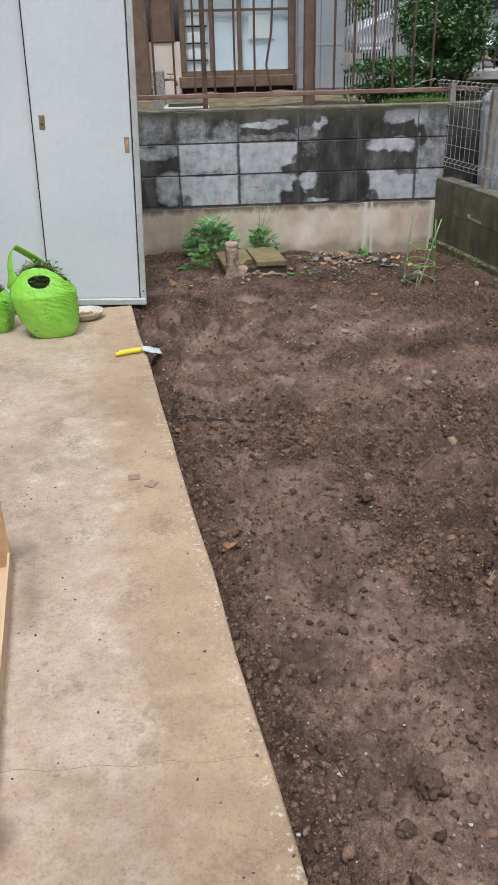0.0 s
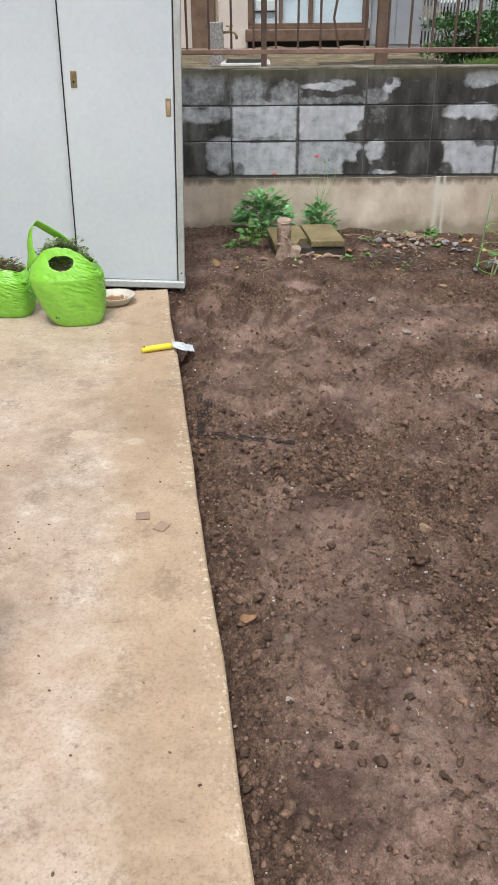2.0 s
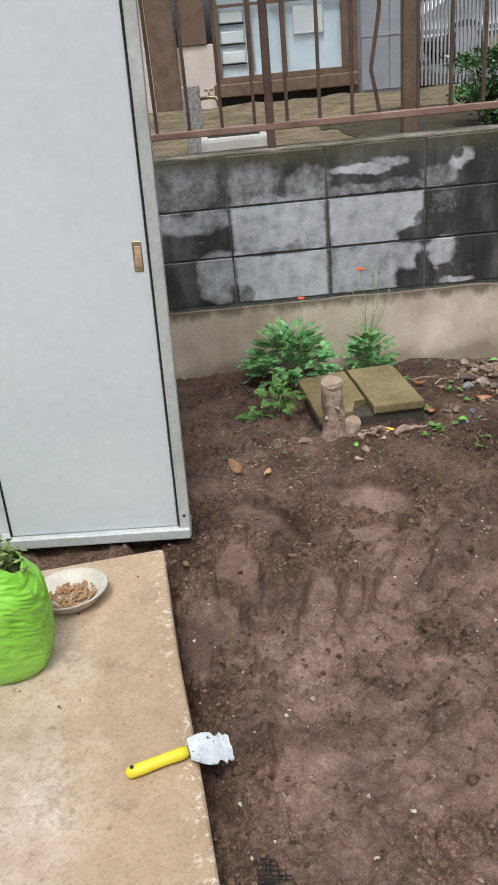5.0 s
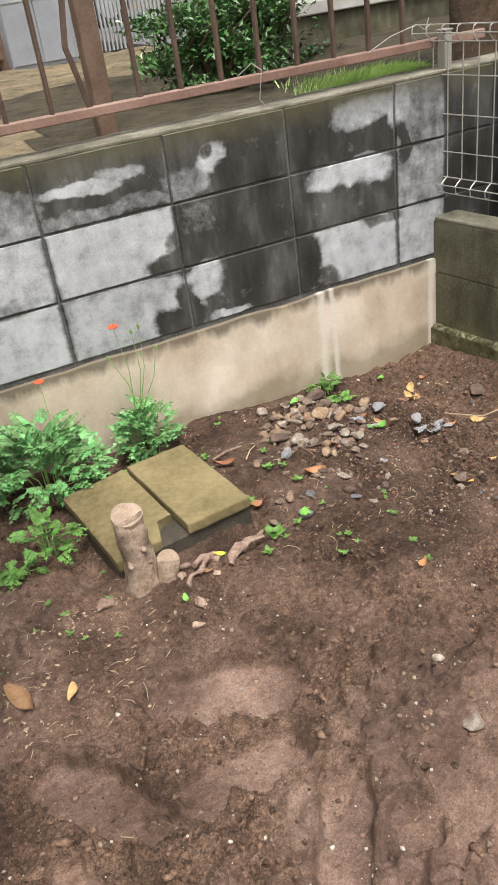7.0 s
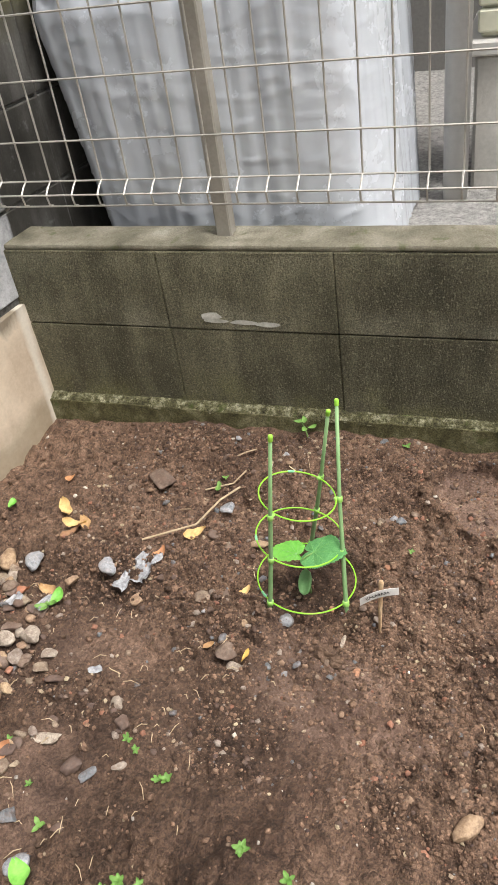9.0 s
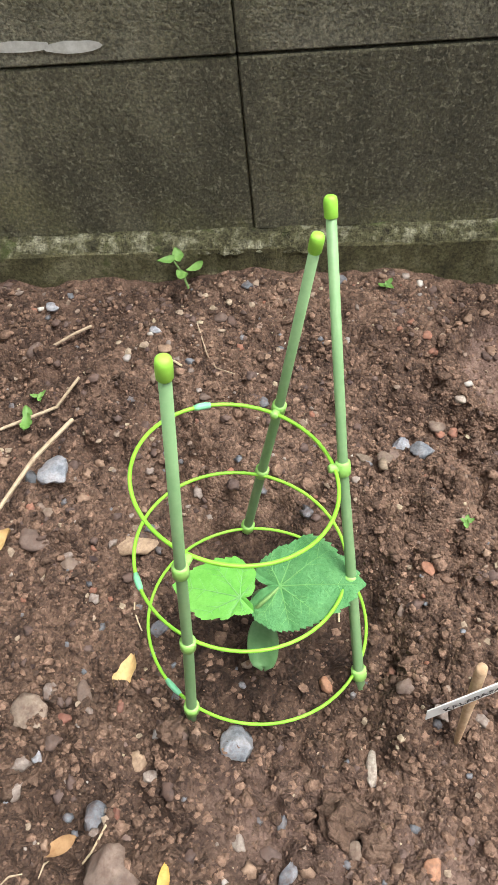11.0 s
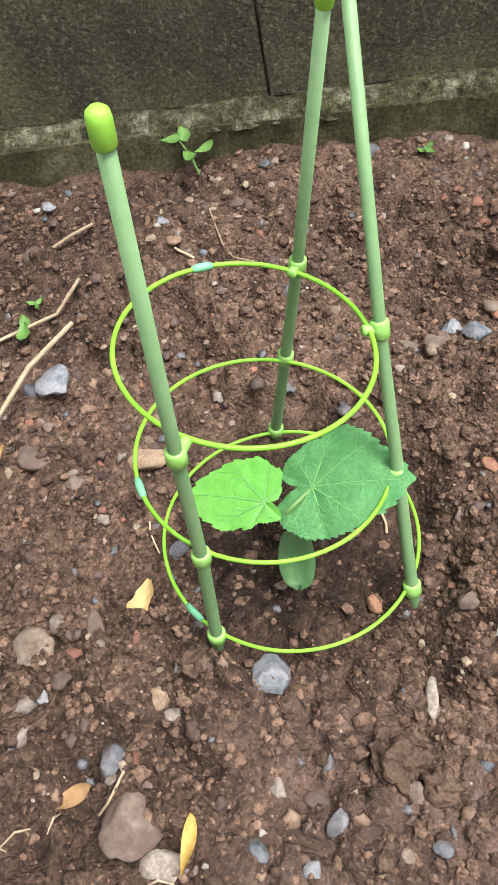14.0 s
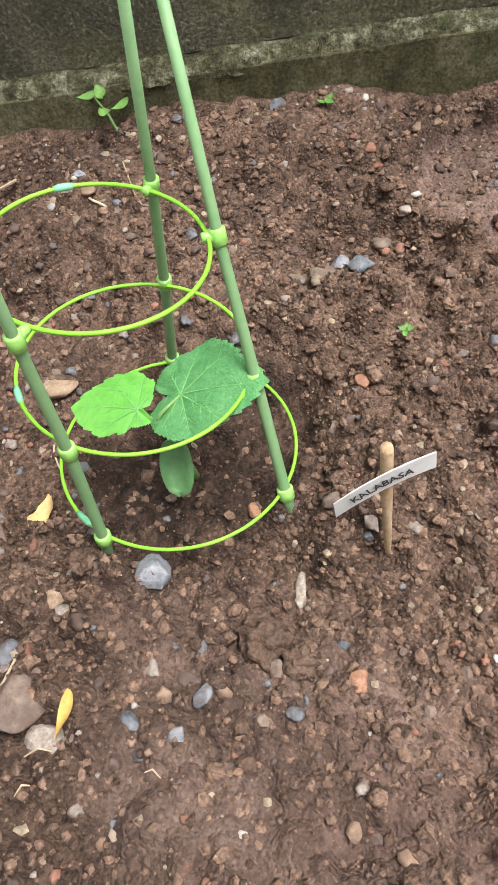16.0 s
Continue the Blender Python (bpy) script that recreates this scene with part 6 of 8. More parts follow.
def parked_car(at, turn, label):
    c = thing("car", label, "car", at, turn)
    prof = [(-2.1, 0.35), (-2.12, 0.75), (-1.75, 0.92), (-1.15, 1.0), (-0.6, 1.48), (1.2, 1.52), (1.9, 1.05), (2.05, 0.9), (2.08, 0.4)]
    bm = bmesh.new()
    for y in (-0.82, 0.82):
        bm.faces.new([bm.verts.new((x, y, z)) for x, z in prof])
    bm.verts.ensure_lookup_table()
    n = len(prof)
    for k in range(n):
        bm.faces.new((bm.verts[k], bm.verts[(k + 1) % n], bm.verts[n + (k + 1) % n], bm.verts[n + k]))
    bmesh.ops.bevel(bm, geom=list(bm.edges), offset=0.06, segments=2, affect="EDGES")
    part("body", bm, CARPAINT, c, smooth=True)
    for y in (-0.83, 0.83):
        for x0, x1 in ((-0.85, 0.15), (0.22, 1.3)):
            bm = bmesh.new()
            bm.faces.new([bm.verts.new(p) for p in ((x0 - (0.1 if x0 < 0 else 0), y, 1.02), (x1 + 0.02, y, 1.02), (x1 - (0.1 if x1 > 1 else 0), y, 1.40), (x0 + (0.25 if x0 < 0 else 0), y, 1.40))])
            w = part("window", bm, DARK, c, "dark side window")
            w.modifiers.new("thick", "SOLIDIFY").thickness = 0.02
        for x in (-1.35, 1.3):
            wh = part("wheel", tube([(x, y - 0.1, 0.31), (x, y + 0.02 * (1 if y > 0 else -1), 0.31)], 0.31, 24), RUBBER, c, "black tyre")
            part("rim", tube([(x, y - 0.11, 0.31), (x, y + 0.04 * (1 if y > 0 else -1), 0.31)], 0.19, 20), SLATM, wh)
    return c


parked_car((7.2, 8.6, 0.62), 6, "white car parked on the street beyond the railing")
parked_car((4.9, 11.5, 0.62), 0, "white van-like car parked farther along the street")

# ---- the plant support and the seedling ----
def circle_through(a, b, c):
    """Centre and half axes of the circle through three points."""
    a, b, c = Vector(a), Vector(b), Vector(c)
    u, v = b - a, c - a
    w = u.cross(v)
    o = a + (w.cross(u) * v.length_squared + v.cross(w) * u.length_squared) / (2 * w.length_squared)
    n = w.normalized()
    ax = a - o
    return o, ax, n.cross(ax)


POLES = {"l": [(0.944, -0.833, -0.095), (0.949, -0.841, -0.041), (0.958, -0.852, 0.066), (0.9605, -0.863, 0.170), (0.969, -0.881, 0.341)],
         "r": [(0.999, -0.969, -0.095), (1.011, -0.964, -0.059), (1.041, -0.952, 0.041), (1.071, -0.940, 0.140), (1.126, -0.923, 0.312)],
         "b": [(1.133, -0.832, -0.098), (1.130, -0.841, -0.058), (1.124, -0.864, 0.044), (1.112, -0.887, 0.144), (1.094, -0.922, 0.311)]}
cage = thing("plant_support", "green plant support with three poles and lime rings", "plant support")
SHRINK = {1: 0.97, 2: 0.95, 3: 0.875}
for key, pts in POLES.items():
    pole = part("pole", tube(pts, [0.0044, 0.0043, 0.0040, 0.0035, 0.0031], 14), POLE, cage, "matt green coated pole", smooth=True)
    top = Vector(pts[4])
    d = (top - Vector(pts[3])).normalized()
    part("cap", tube([top - d * 0.0105, top - d * 0.0100, top - d * 0.002, top + d * 0.0006, top + d * 0.0018], [0.0037, 0.0040, 0.0041, 0.0037, 0.0024], 16), CAPM, pole, "bright lime pole cap", smooth=True)
for level, shift in ((1, 6.04), (2, 5.52), (3, 3.88)):
    o, ax, ay = circle_through(POLES["l"][level], POLES["r"][level], POLES["b"][level])
    g = SHRINK[level]
    o = o + (Vector((0.0015, -0.003, 0)) if level == 3 else Vector((0, 0, 0)))
    rg = part("ring", loop_tube(o, ax * g, ay * g, 0.0014, 8, 72), RINGM, cage, "lime green plastic ring", smooth=True)
    bm = tube([o + g * (math.cos(a) * ax + math.sin(a) * ay) for a in (shift - 0.09, shift - 0.04, shift + 0.04, shift + 0.09)], [0.0019, 0.0025, 0.0025, 0.0019], 10)
    part("sleeve", bm, SLEEVE, rg, "milky mint joining sleeve", smooth=True)
    for key in POLES:
        q, d = Vector(POLES[key][level]), (Vector(POLES[key][4]) - Vector(POLES[key][1])).normalized()
        rad = 0.0068 - 0.0005 * level
        cl = part("clip", tube([q - d * 0.0055, q - d * 0.0045, q + d * 0.0045, q + d * 0.0055], [rad - 0.001, rad, rad, rad - 0.001], 14), CLIP, cage, "pale green ring clip", smooth=True)
        inner = o + (q - o) * g
        part("arm", tube([q, inner, inner + (inner - q).normalized() * 0.001], [0.0036, 0.0032, 0.0026], 8), CLIP, cl, smooth=True)


def palm_leaf(hub, tip, flank, upper, lower, material, parent, teeth=40, seed=1, fold=0.0):
    """A broad toothed leaf whose veins fan out from hub; flank: a point on its upper side.
    upper and lower: how far the edge lies from the hub, every 30 degrees from the tip round to the notch."""
    hub, tip, flank = Vector(hub), Vector(tip), Vector(flank)
    L = (tip - hub).length
    x = (tip - hub).normalized()
    side = flank - hub
    side = (side - x * side.dot(x)).normalized()
    up = x.cross(side)
    up = up if up.z > 0 else -up
    bm = bmesh.new()
    n, rings = 240, 12

    def at(a, r):
        table = upper if a > 0 else lower
        k = min(abs(a) / (math.pi / 6), 5.999)
        i_, f_ = int(k), k - int(k)
        f_ = f_ if i_ == 0 else f_ * f_ * (3 - 2 * f_)
        R = table[i_] * (1 - f_) + table[i_ + 1] * f_
        turn = abs(a) * teeth / 6.283 + 0.35 * noise.noise(Vector((a * 2.0, seed, 0)))
        if r > 0.93:
            R *= 1 + (0.055 + 0.04 * noise.noise(Vector((math.floor(turn), seed * 2.1, a > 0)))) * (0.5 - turn % 1)
        R *= 1 + 0.05 * noise.noise(Vector((2.4 * math.cos(a), 2.4 * math.sin(a), seed * 3.7)))
        u, v = L * r * R * math.cos(a), L * r * R * math.sin(a)
        ribs = abs(math.sin(a * 2.4))
        quilt = 0.030 * L * min(1, r * 2) * ribs ** 0.7 + 0.020 * L * noise.noise(Vector((u * 90, v * 90, seed))) + 0.02 * L * r * r * noise.noise(Vector((u * 35, v * 35, seed + 5)))
        drop = -0.13 * L * (r * R) ** 2.5 - (fold * abs(v) if v < 0 else 0.0)
        return hub + x * u + side * v + up * (quilt + drop)
    mid = bm.verts.new(at(0.0, 0.0))
    last = None
    for i in range(1, rings + 1):
        ring = [bm.verts.new(at(-math.pi + 2 * math.pi * (k + 0.5) / n, i / rings)) for k in range(n)]
        for k in range(n):
            if last:
                bm.faces.new((last[k], ring[k], ring[(k + 1) % n], last[(k + 1) % n]))
            else:
                bm.faces.new((mid, ring[k], ring[(k + 1) % n]))
        last = ring
    leaf = part("leaf", bm, material, parent, "broad toothed green leaf", smooth=True)
    for a in (0.0001, 0.64, -0.64, 1.31, -1.31, 2.1, -2.1):
        pts = [at(a * (0.94 + 0.06 * r), r * 0.92) + up * 0.0003 for r in (0.0, 0.2, 0.4, 0.6, 0.8, 1.0)]
        part("vein", tube(pts, [0.0007, 0.0005, 0.0004, 0.0003, 0.0002, 0.0001], 6), VEIN, leaf)
        for r0 in (0.3, 0.5, 0.7):
            for s_ in (0.24, -0.24):
                q0, q1 = at(a, r0) + up * 0.0002, at(a + s_, min(0.95, r0 + 0.24)) + up * 0.0002
                part("vein", tube([q0, (q0 + q1) / 2 + up * 0.0003, q1], [0.00024, 0.00018, 0.0001], 5), VEIN, leaf)
    return leaf


seedling = thing("squash_seedling", "young squash seedling with two toothed leaves and pale seed leaves", "seedling")
gz = ground_at(1.030, -0.884)
NODE = (1.019, -0.8825, 0.010)
part("stem", tube([(1.032, -0.882, gz - 0.012), (1.028, -0.883, gz + 0.02), NODE], [0.0030, 0.0028, 0.0024], 10), STEM, seedling, smooth=True)
part("stem", tube([NODE, (1.012, -0.884, 0.024), (1.014, -0.889, 0.032), (1.028, -0.899, 0.0336)], [0.002, 0.0017, 0.0015, 0.001], 8), STEM, seedling, smooth=True)
part("stem", tube([NODE, (1.014, -0.879, 0.024), (1.012, -0.873, 0.030)], [0.002, 0.0017, 0.0013], 8), STEM, seedling, smooth=True)
palm_leaf((1.029, -0.8995, 0.034), (1.035, -0.9636, 0.0544), (1.0686, -0.925, 0.047), (0.97, 0.74, 0.72, 0.50, 0.42, 0.40, 0.14), (0.97, 0.66, 0.55, 0.50, 0.46, 0.44, 0.14), CUKE, seedling, 46, 1, 0.15)
palm_leaf((1.014, -0.872, 0.034), (1.020, -0.815, 0.028), (1.046, -0.841, 0.030), (1.0, 0.80, 0.66, 0.46, 0.26, 0.16, 0.08), (1.0, 0.64, 0.36, 0.22, 0.24, 0.26, 0.10), CUKEPALE, seedling, 36, 3, 0.35)


def seed_leaf(base, tip, width):
    base, tip = Vector(base), Vector(tip)
    x = (tip - base).normalized()
    L = (tip - base).length
    side = Vector((0, 0, 1)).cross(x).normalized()
    up = x.cross(side)
    bm = bmesh.new()
    prev = None
    for i in range(13):
        u = i / 12
        w = width / 2 * math.sqrt(max(0.0, 1 - (2 * u - 1) ** 2)) ** 0.85 + 0.0006
        cur = [bm.verts.new(base + x * L * u + side * w * v + up * (0.004 * v * v - 0.006 * u * u)) for v in (-1, -0.5, 0, 0.5, 1)]
        if prev:
            for j in range(4):
                bm.faces.new((prev[j], cur[j], cur[j + 1], prev[j + 1]))
        prev = cur
    o = part("seed_leaf", bm, COTYL, seedling, "smooth pale oval seed leaf", smooth=True)
    o.modifiers.new("thick", "SOLIDIFY").thickness = 0.0012


seed_leaf((1.022, -0.885, -0.010), (0.990, -0.889, -0.044), 0.0235)
seed_leaf((1.026, -0.882, -0.012), (1.052, -0.880, -0.018), 0.018)

# name tag: a peeled stick with a strip of tape
tag = thing("plant_tag", "peeled stick with a strip of white tape lettered KALABASA", "plant tag", (0.004, 0.011, 0.0))
part("stick", tube([(0.966, -1.056, ground_at(0.970, -1.045) - 0.012), (0.967, -1.0562, -0.045), (0.972, -1.057, 0.01), (0.9775, -1.058, 0.060), (0.978, -1.0581, 0.064)], [0.0010, 0.0026, 0.0037, 0.0042, 0.0036], 9), PEELED, tag, smooth=True)
bm = bmesh.new()
prev = None
for i in range(17):
    u = i / 16
    p = Vector((0.953 + 0.032 * u, -1.029 - 0.058 * u, 0.034 + 0.018 * u - 0.010 * (2 * u - 1) ** 2)) - Vector((0.0055 - 0.0035 * (2 * u - 1) ** 2, 0, 0))
    cur = [bm.verts.new(p + Vector((0.002, 0.001, 0.0085 * v))) for v in (-1, 0, 1)]
    if prev:
        bm.faces.new((prev[0], cur[0], cur[1], prev[1])), bm.faces.new((prev[1], cur[1], cur[2], prev[2]))
    prev = cur
tp = part("tape", bm, TAPE, tag, "folded strip of white tape")
tp.modifiers.new("thick", "SOLIDIFY").thickness = 0.0008
for i, sign in enumerate("KALABASA"):
    u = 0.215 + 0.074 * i
    p = Vector((0.953 + 0.032 * u, -1.029 - 0.058 * u, 0.034 + 0.018 * u - 0.010 * (2 * u - 1) ** 2)) - Vector((0.0055 - 0.0035 * (2 * u - 1) ** 2, 0, 0))
    along = Vector((0.032 + 0.014 * (2 * u - 1), -0.058, 0.018 - 0.04 * (2 * u - 1))).normalized()
    face = along.cross(Vector((0, 0, 1))).normalized()
    rise = face.cross(along)
    data = bpy.data.curves.new("letter", "FONT")
    data.body, data.size, data.align_x, data.align_y, data.extrude, data.offset = sign, 0.0086, "CENTER", "CENTER", 0.0001, 0.00012
    made = bpy.data.objects.new("letter_curve", data)
    scene.collection.objects.link(made)
    bpy.context.view_layer.update()
    me = bpy.data.meshes.new_from_object(made.evaluated_get(bpy.context.evaluated_depsgraph_get()))
    bpy.data.objects.remove(made)
    me.materials.clear()
    me.materials.append(INK)
    ob = new("letter", me)
    ob.parent = tag
    at = p + Vector((0.002, 0.001, 0.0004)) + face * 0.0012
    ob.matrix_basis = Matrix(((along.x, rise.x, face.x, at.x), (along.y, rise.y, face.y, at.y), (along.z, rise.z, face.z, at.z), (0, 0, 0, 1))) @ Matrix.Rotation(radians((-6, 5, -3, 4, -5, 8, -4, 3)[i]), 4, "Z")
far = thing("plant_tag", "thin pale stick with a small white tag, stuck in the soil", "plant tag")
gz = ground_at(1.255, -1.26)
part("stick", tube([(1.253, -1.262, gz - 0.01), (1.257, -1.256, gz + 0.072)], 0.0028, 7), PEELED, far)
part("tape", box((1.249, -1.268, gz + 0.058), (1.266, -1.246, gz + 0.076), 0.002), TAPE, far)

# stakes in the bed
gz = ground_at(0.325, -4.385)
tagged(part("garden_stake", tube([(0.325, -4.385, gz - 0.03), (0.332, -4.38, gz + 0.3), (0.338, -4.375, gz + 0.75)], 0.0055, 10), STAKE, smooth=True), "dark green plastic coated stake pushed into the soil", "stake")
gz = ground_at(1.31, -2.1)
tagged(part("stick", tube([(1.308, -2.105, gz - 0.01), (1.33, -2.08, gz + 0.06), (1.345, -2.07, gz + 0.10)], 0.004, 7), TWIG), "short pale stick leaning out of the soil", "stick")

# ---- by the back wall: inspection lids, stump, poppies ----
pit = thing("inspection_pit", "concrete inspection box with two mossy lids, one broken", "drain cover", (0.028, -0.497, 0), 7)
part("frame", box((-0.195, -0.178, -0.12), (0.205, 0.178, 0.012), 0.006), LIDBOX, pit, "damp dark concrete box")
for name, x0, x1, z0, tilt in (("lid", 0.008, 0.198, 0.013, 1.5), ("lid", -0.196, 0.0, 0.010, -2.5)):
    bm = box((x0, -0.188, 0), (x1, 0.185, 0.034), 0.006, seg=2)
    bmesh.ops.subdivide_edges(bm, edges=[e for e in bm.edges if e.calc_length() > 0.1], cuts=14, use_grid_fill=True)
    for v in bm.verts:
        v.co += Vector((noise.noise(v.co * 30), noise.noise(v.co * 30 + Vector((9, 0, 0))), noise.noise(v.co * 22 + Vector((0, 7, 0))))) * 0.0022
        if x1 < 0.1 and v.co.y < -0.10 and v.co.x > -0.07:
            v.co.y += min(0.10, (-0.10 - v.co.y) * 0.9 * min(1, (v.co.x + 0.07) / 0.03)) + 0.008 * noise.noise(v.co * 60)
    bmesh.ops.transform(bm, verts=bm.verts, matrix=pose(0, 0, z0, 0, tilt, 0))
    part(name, bm, LIDM, pit, "mossy concrete lid" if x0 > 0 else "mossy concrete lid with a broken corner")

stump = thing("tree_stump", "short bleached tree stump with a cut side shoot", "stump")


def gnarled(pts, radii, sides=18, amp=0.006):
    bm = tube(pts, radii, sides)
    for v in bm.verts:
        v.co += Vector((noise.noise(v.co * 28), noise.noise(v.co * 28 + Vector((5, 0, 0))), noise.noise(v.co * 28 + Vector((0, 5, 0))))) * amp
    return bm


base = Vector((-0.102, -0.748, 0))
axis, girth = [], []
for i in range(18):
    u = i / 17
    axis.append(base + Vector((0.004 * math.sin(4.0 * u) + 0.010 * u, 0.030 * u, -0.07 + 0.24 * u)))
    girth.append((0.056 - 0.018 * min(1, u * 2.2)) * (1 + 0.035 * math.sin(17 * u + 0.6) + 0.02 * math.sin(37 * u)))
part("trunk", gnarled(axis, girth, 28, 0.010), BARK, stump, "pale weathered bark", smooth=True)
top = axis[-1]
part("cut_face", gnarled([top + Vector((0, 0, -0.012)), top + Vector((0.001, -0.004, 0.004))], [0.0395, 0.0385], 20, 0.004), CUTWOOD, stump)
for dx, dz, out in ((0.020, 0.09, -0.034), (0.030, 0.045, -0.030), (-0.022, 0.055, -0.034)):
    part("knot", gnarled([base + Vector((dx * 0.8, out * 0.6 + 0.02, dz)), base + Vector((dx, out + 0.008, dz + 0.003)), base + Vector((dx * 1.1, out - 0.002 + 0.008, dz + 0.005))], [0.008, 0.006, 0.003], 8, 0.003), BARK, stump, "stub of a cut twig", smooth=True)
part("shoot", gnarled([base + Vector(p) for p in ((0.056, -0.030, -0.07), (0.060, -0.026, -0.03), (0.066, -0.020, 0.0), (0.072, -0.014, 0.028))], [0.034, 0.029, 0.027, 0.029], 16, 0.004), BARK, stump, "short cut side shoot", smooth=True)
part("cut_face", gnarled([base + Vector((0.072, -0.014, 0.026)), base + Vector((0.073, -0.017, 0.032))], [0.0295, 0.0285], 14, 0.003), CUTWOOD, stump)
# broken roots and chips in front of it
for k, (x, y, s) in enumerate(((-0.201, -0.762, 0.040), (-0.013, -0.796, 0.030), (0.009, -0.753, 0.030), (0.045, -0.768, 0.032), (-0.013, -0.921, 0.028), (-0.048, -0.982, 0.024), (0.09, -0.775, 0.024), (0.065, -0.835, 0.018))):
    ob = new("root_piece", mesh_of(facet(k + 40, 13, 3, 0.30), ROOT, False))
    ob.matrix_basis = pose(x, y, ground_at(x, y) + 0.24 * s, 12, 14, 67 * k + 20) @ Matrix.Diagonal((s * 1.35, s * 0.75, s * 0.6, 1))
    tagged(ob, "broken pinkish piece of root beside the stump", "root", "broken roots")


def root_stick(pts, radii, label):
    """A crooked length of root that lies on the soil."""
    g = [Vector((x, y, ground_at(x, y) + up)) for x, y, up in pts]
    fine, rad = [], []
    for a, b, p, q in zip(g, g[1:], radii, radii[1:]):
        for i in range(5):
            fine.append(a.lerp(b, i / 5))
            rad.append((p + (q - p) * i / 5) * (1 + 0.18 * noise.noise(a.lerp(b, i / 5) * 60)))
    tagged(part("root", gnarled(fine + [g[-1]], rad + [radii[-1]], 9, 0.011), ROOT), label, "root", "broken roots")


root_stick([(0.105, -0.828, 0.008), (0.135, -0.795, 0.018), (0.165, -0.775, 0.026), (0.205, -0.745, 0.03), (0.25, -0.722, 0.034)], [0.007, 0.013, 0.010, 0.008, 0.003], "crooked pale root beside the lids")
root_stick([(0.165, -0.775, 0.026), (0.185, -0.768, 0.03), (0.225, -0.770, 0.028)], [0.010, 0.008, 0.004], "short fork of pale root beside the lids")
root_stick([(-0.023, -0.866, 0.010), (0.02, -0.827, 0.016), (0.063, -0.789, 0.024)], [0.0065, 0.007, 0.006], "straight pale stick in front of the stump")
root_stick([(0.02, -0.79, 0.012), (0.06, -0.765, 0.02), (0.10, -0.755, 0.016)], [0.008, 0.010, 0.005], "pinkish broken root in front of the stump")


def feathery_plant(name, label, at, spread, height, stems, seed, mat=LEAF, leaflet=0.013):
    """A leafy clump: each frond a thin stalk with pairs of three-pointed leaflets along it."""
    p = thing(name, label, "plant", (at[0], at[1], ground_at(at[0], at[1])))
    r = random.Random(seed)
    verts, faces = [], []
    for k in range(stems):
        a = r.uniform(0, 6.283)
        out = math.sqrt(r.random())
        tip = Vector((math.cos(a) * spread[0] * out, math.sin(a) * spread[1] * out, height * (1.02 - 0.6 * out ** 2) * r.uniform(0.35, 1.0)))
        foot = Vector((tip.x * 0.35, tip.y * 0.35, tip.z * r.uniform(0.45, 0.8)))
        if k < 16:
            part("stem", tube([(0.02 * math.cos(a), 0.02 * math.sin(a), -0.01), foot, tip], [0.0024, 0.0018, 0.001], 5), STEM, p)
        d0 = (tip - foot)
        if d0.length < 0.02:
            d0 = Vector((math.cos(a), math.sin(a), 0.2)) * 0.03
        d0 = (d0.normalized() + Vector((math.cos(a) * 0.4, math.sin(a) * 0.4, r.uniform(-0.5, 0.15)))).normalized()
        side = d0.cross(Vector((r.gauss(0, 0.35), r.gauss(0, 0.35), 1))).normalized()
        up = side.cross(d0)
        L = leaflet * r.uniform(1.6, 2.8)
        for i in range(5):
            u = i / 4
            c = tip + d0 * L * (u - 0.5) - up * 0.25 * L * u * u
            for s_ in ((-1, 1) if i < 4 else (0,)):
                d = (side * s_ + d0 * (0.7 if s_ else 1.0) + up * r.uniform(-0.35, 0.2)).normalized()
                l = leaflet * (1.15 - 0.45 * u) * r.uniform(0.75, 1.3)
                w = d.cross(up).normalized() * l * 0.72
                sag = up * -0.2 * l
                q = len(verts)
                verts += [c, c + d * l * 0.45 + w * 0.5, c + d * l * 0.75 + w * 1.0 + sag * 0.5, c + d * l * 0.8 + w * 0.35, c + d * l * 1.2 + sag, c + d * l * 0.8 - w * 0.35, c + d * l * 0.75 - w * 1.0 + sag * 0.5, c + d * l * 0.45 - w * 0.5]
                faces += [(q, q + 1, q + 7), (q + 1, q + 2, q + 3), (q + 1, q + 3, q + 5, q + 7), (q + 3, q + 4, q + 5), (q + 5, q + 6, q + 7)]
    me = bpy.data.meshes.new("foliage")
    me.from_pydata([tuple(v) for v in verts], [], faces)
    me.materials.append(mat)
    o = new("foliage", me)
    o.parent = p
    tagged(o, "lacy divided leaves", kind="stuff")
    return p


def poppy(parent, foot, head, radius=0.015, bud=False):
    at = parent.matrix_basis.translation
    foot, head = Vector(foot) - at, Vector(head) - at
    st = part("flower_stalk", tube([foot, foot * 0.45 + head * 0.55 + Vector((0.012, -0.01, 0)), head], [0.0016, 0.0013, 0.001], 6), STEM, parent)
    if bud:
        l = lump(3, 2, 0.06)
        bmesh.ops.transform(l, verts=l.verts, matrix=Matrix.Translation(head) @ Matrix.Diagonal((0.010, 0.010, 0.017, 1)))
        part("bud", l, STEM, st, smooth=True)
        return
    for k in range(4):
        bm = bmesh.new()
        a0 = k * math.pi / 2
        mid = bm.verts.new(head)
        rim = [bm.verts.new(head + Vector((math.cos(a0 + a) * radius, math.sin(a0 + a) * radius, radius * (0.55 + 0.12 * math.sin(9 * a))))) for a in (-1, -0.6, -0.2, 0.2, 0.6, 1)]
        for p_, q_ in zip(rim, rim[1:]):
            bm.faces.new((mid, p_, q_))
        part("petal", bm, POPPY, st, "orange-red petal").modifiers.new("thick", "SOLIDIFY").thickness = 0.0006


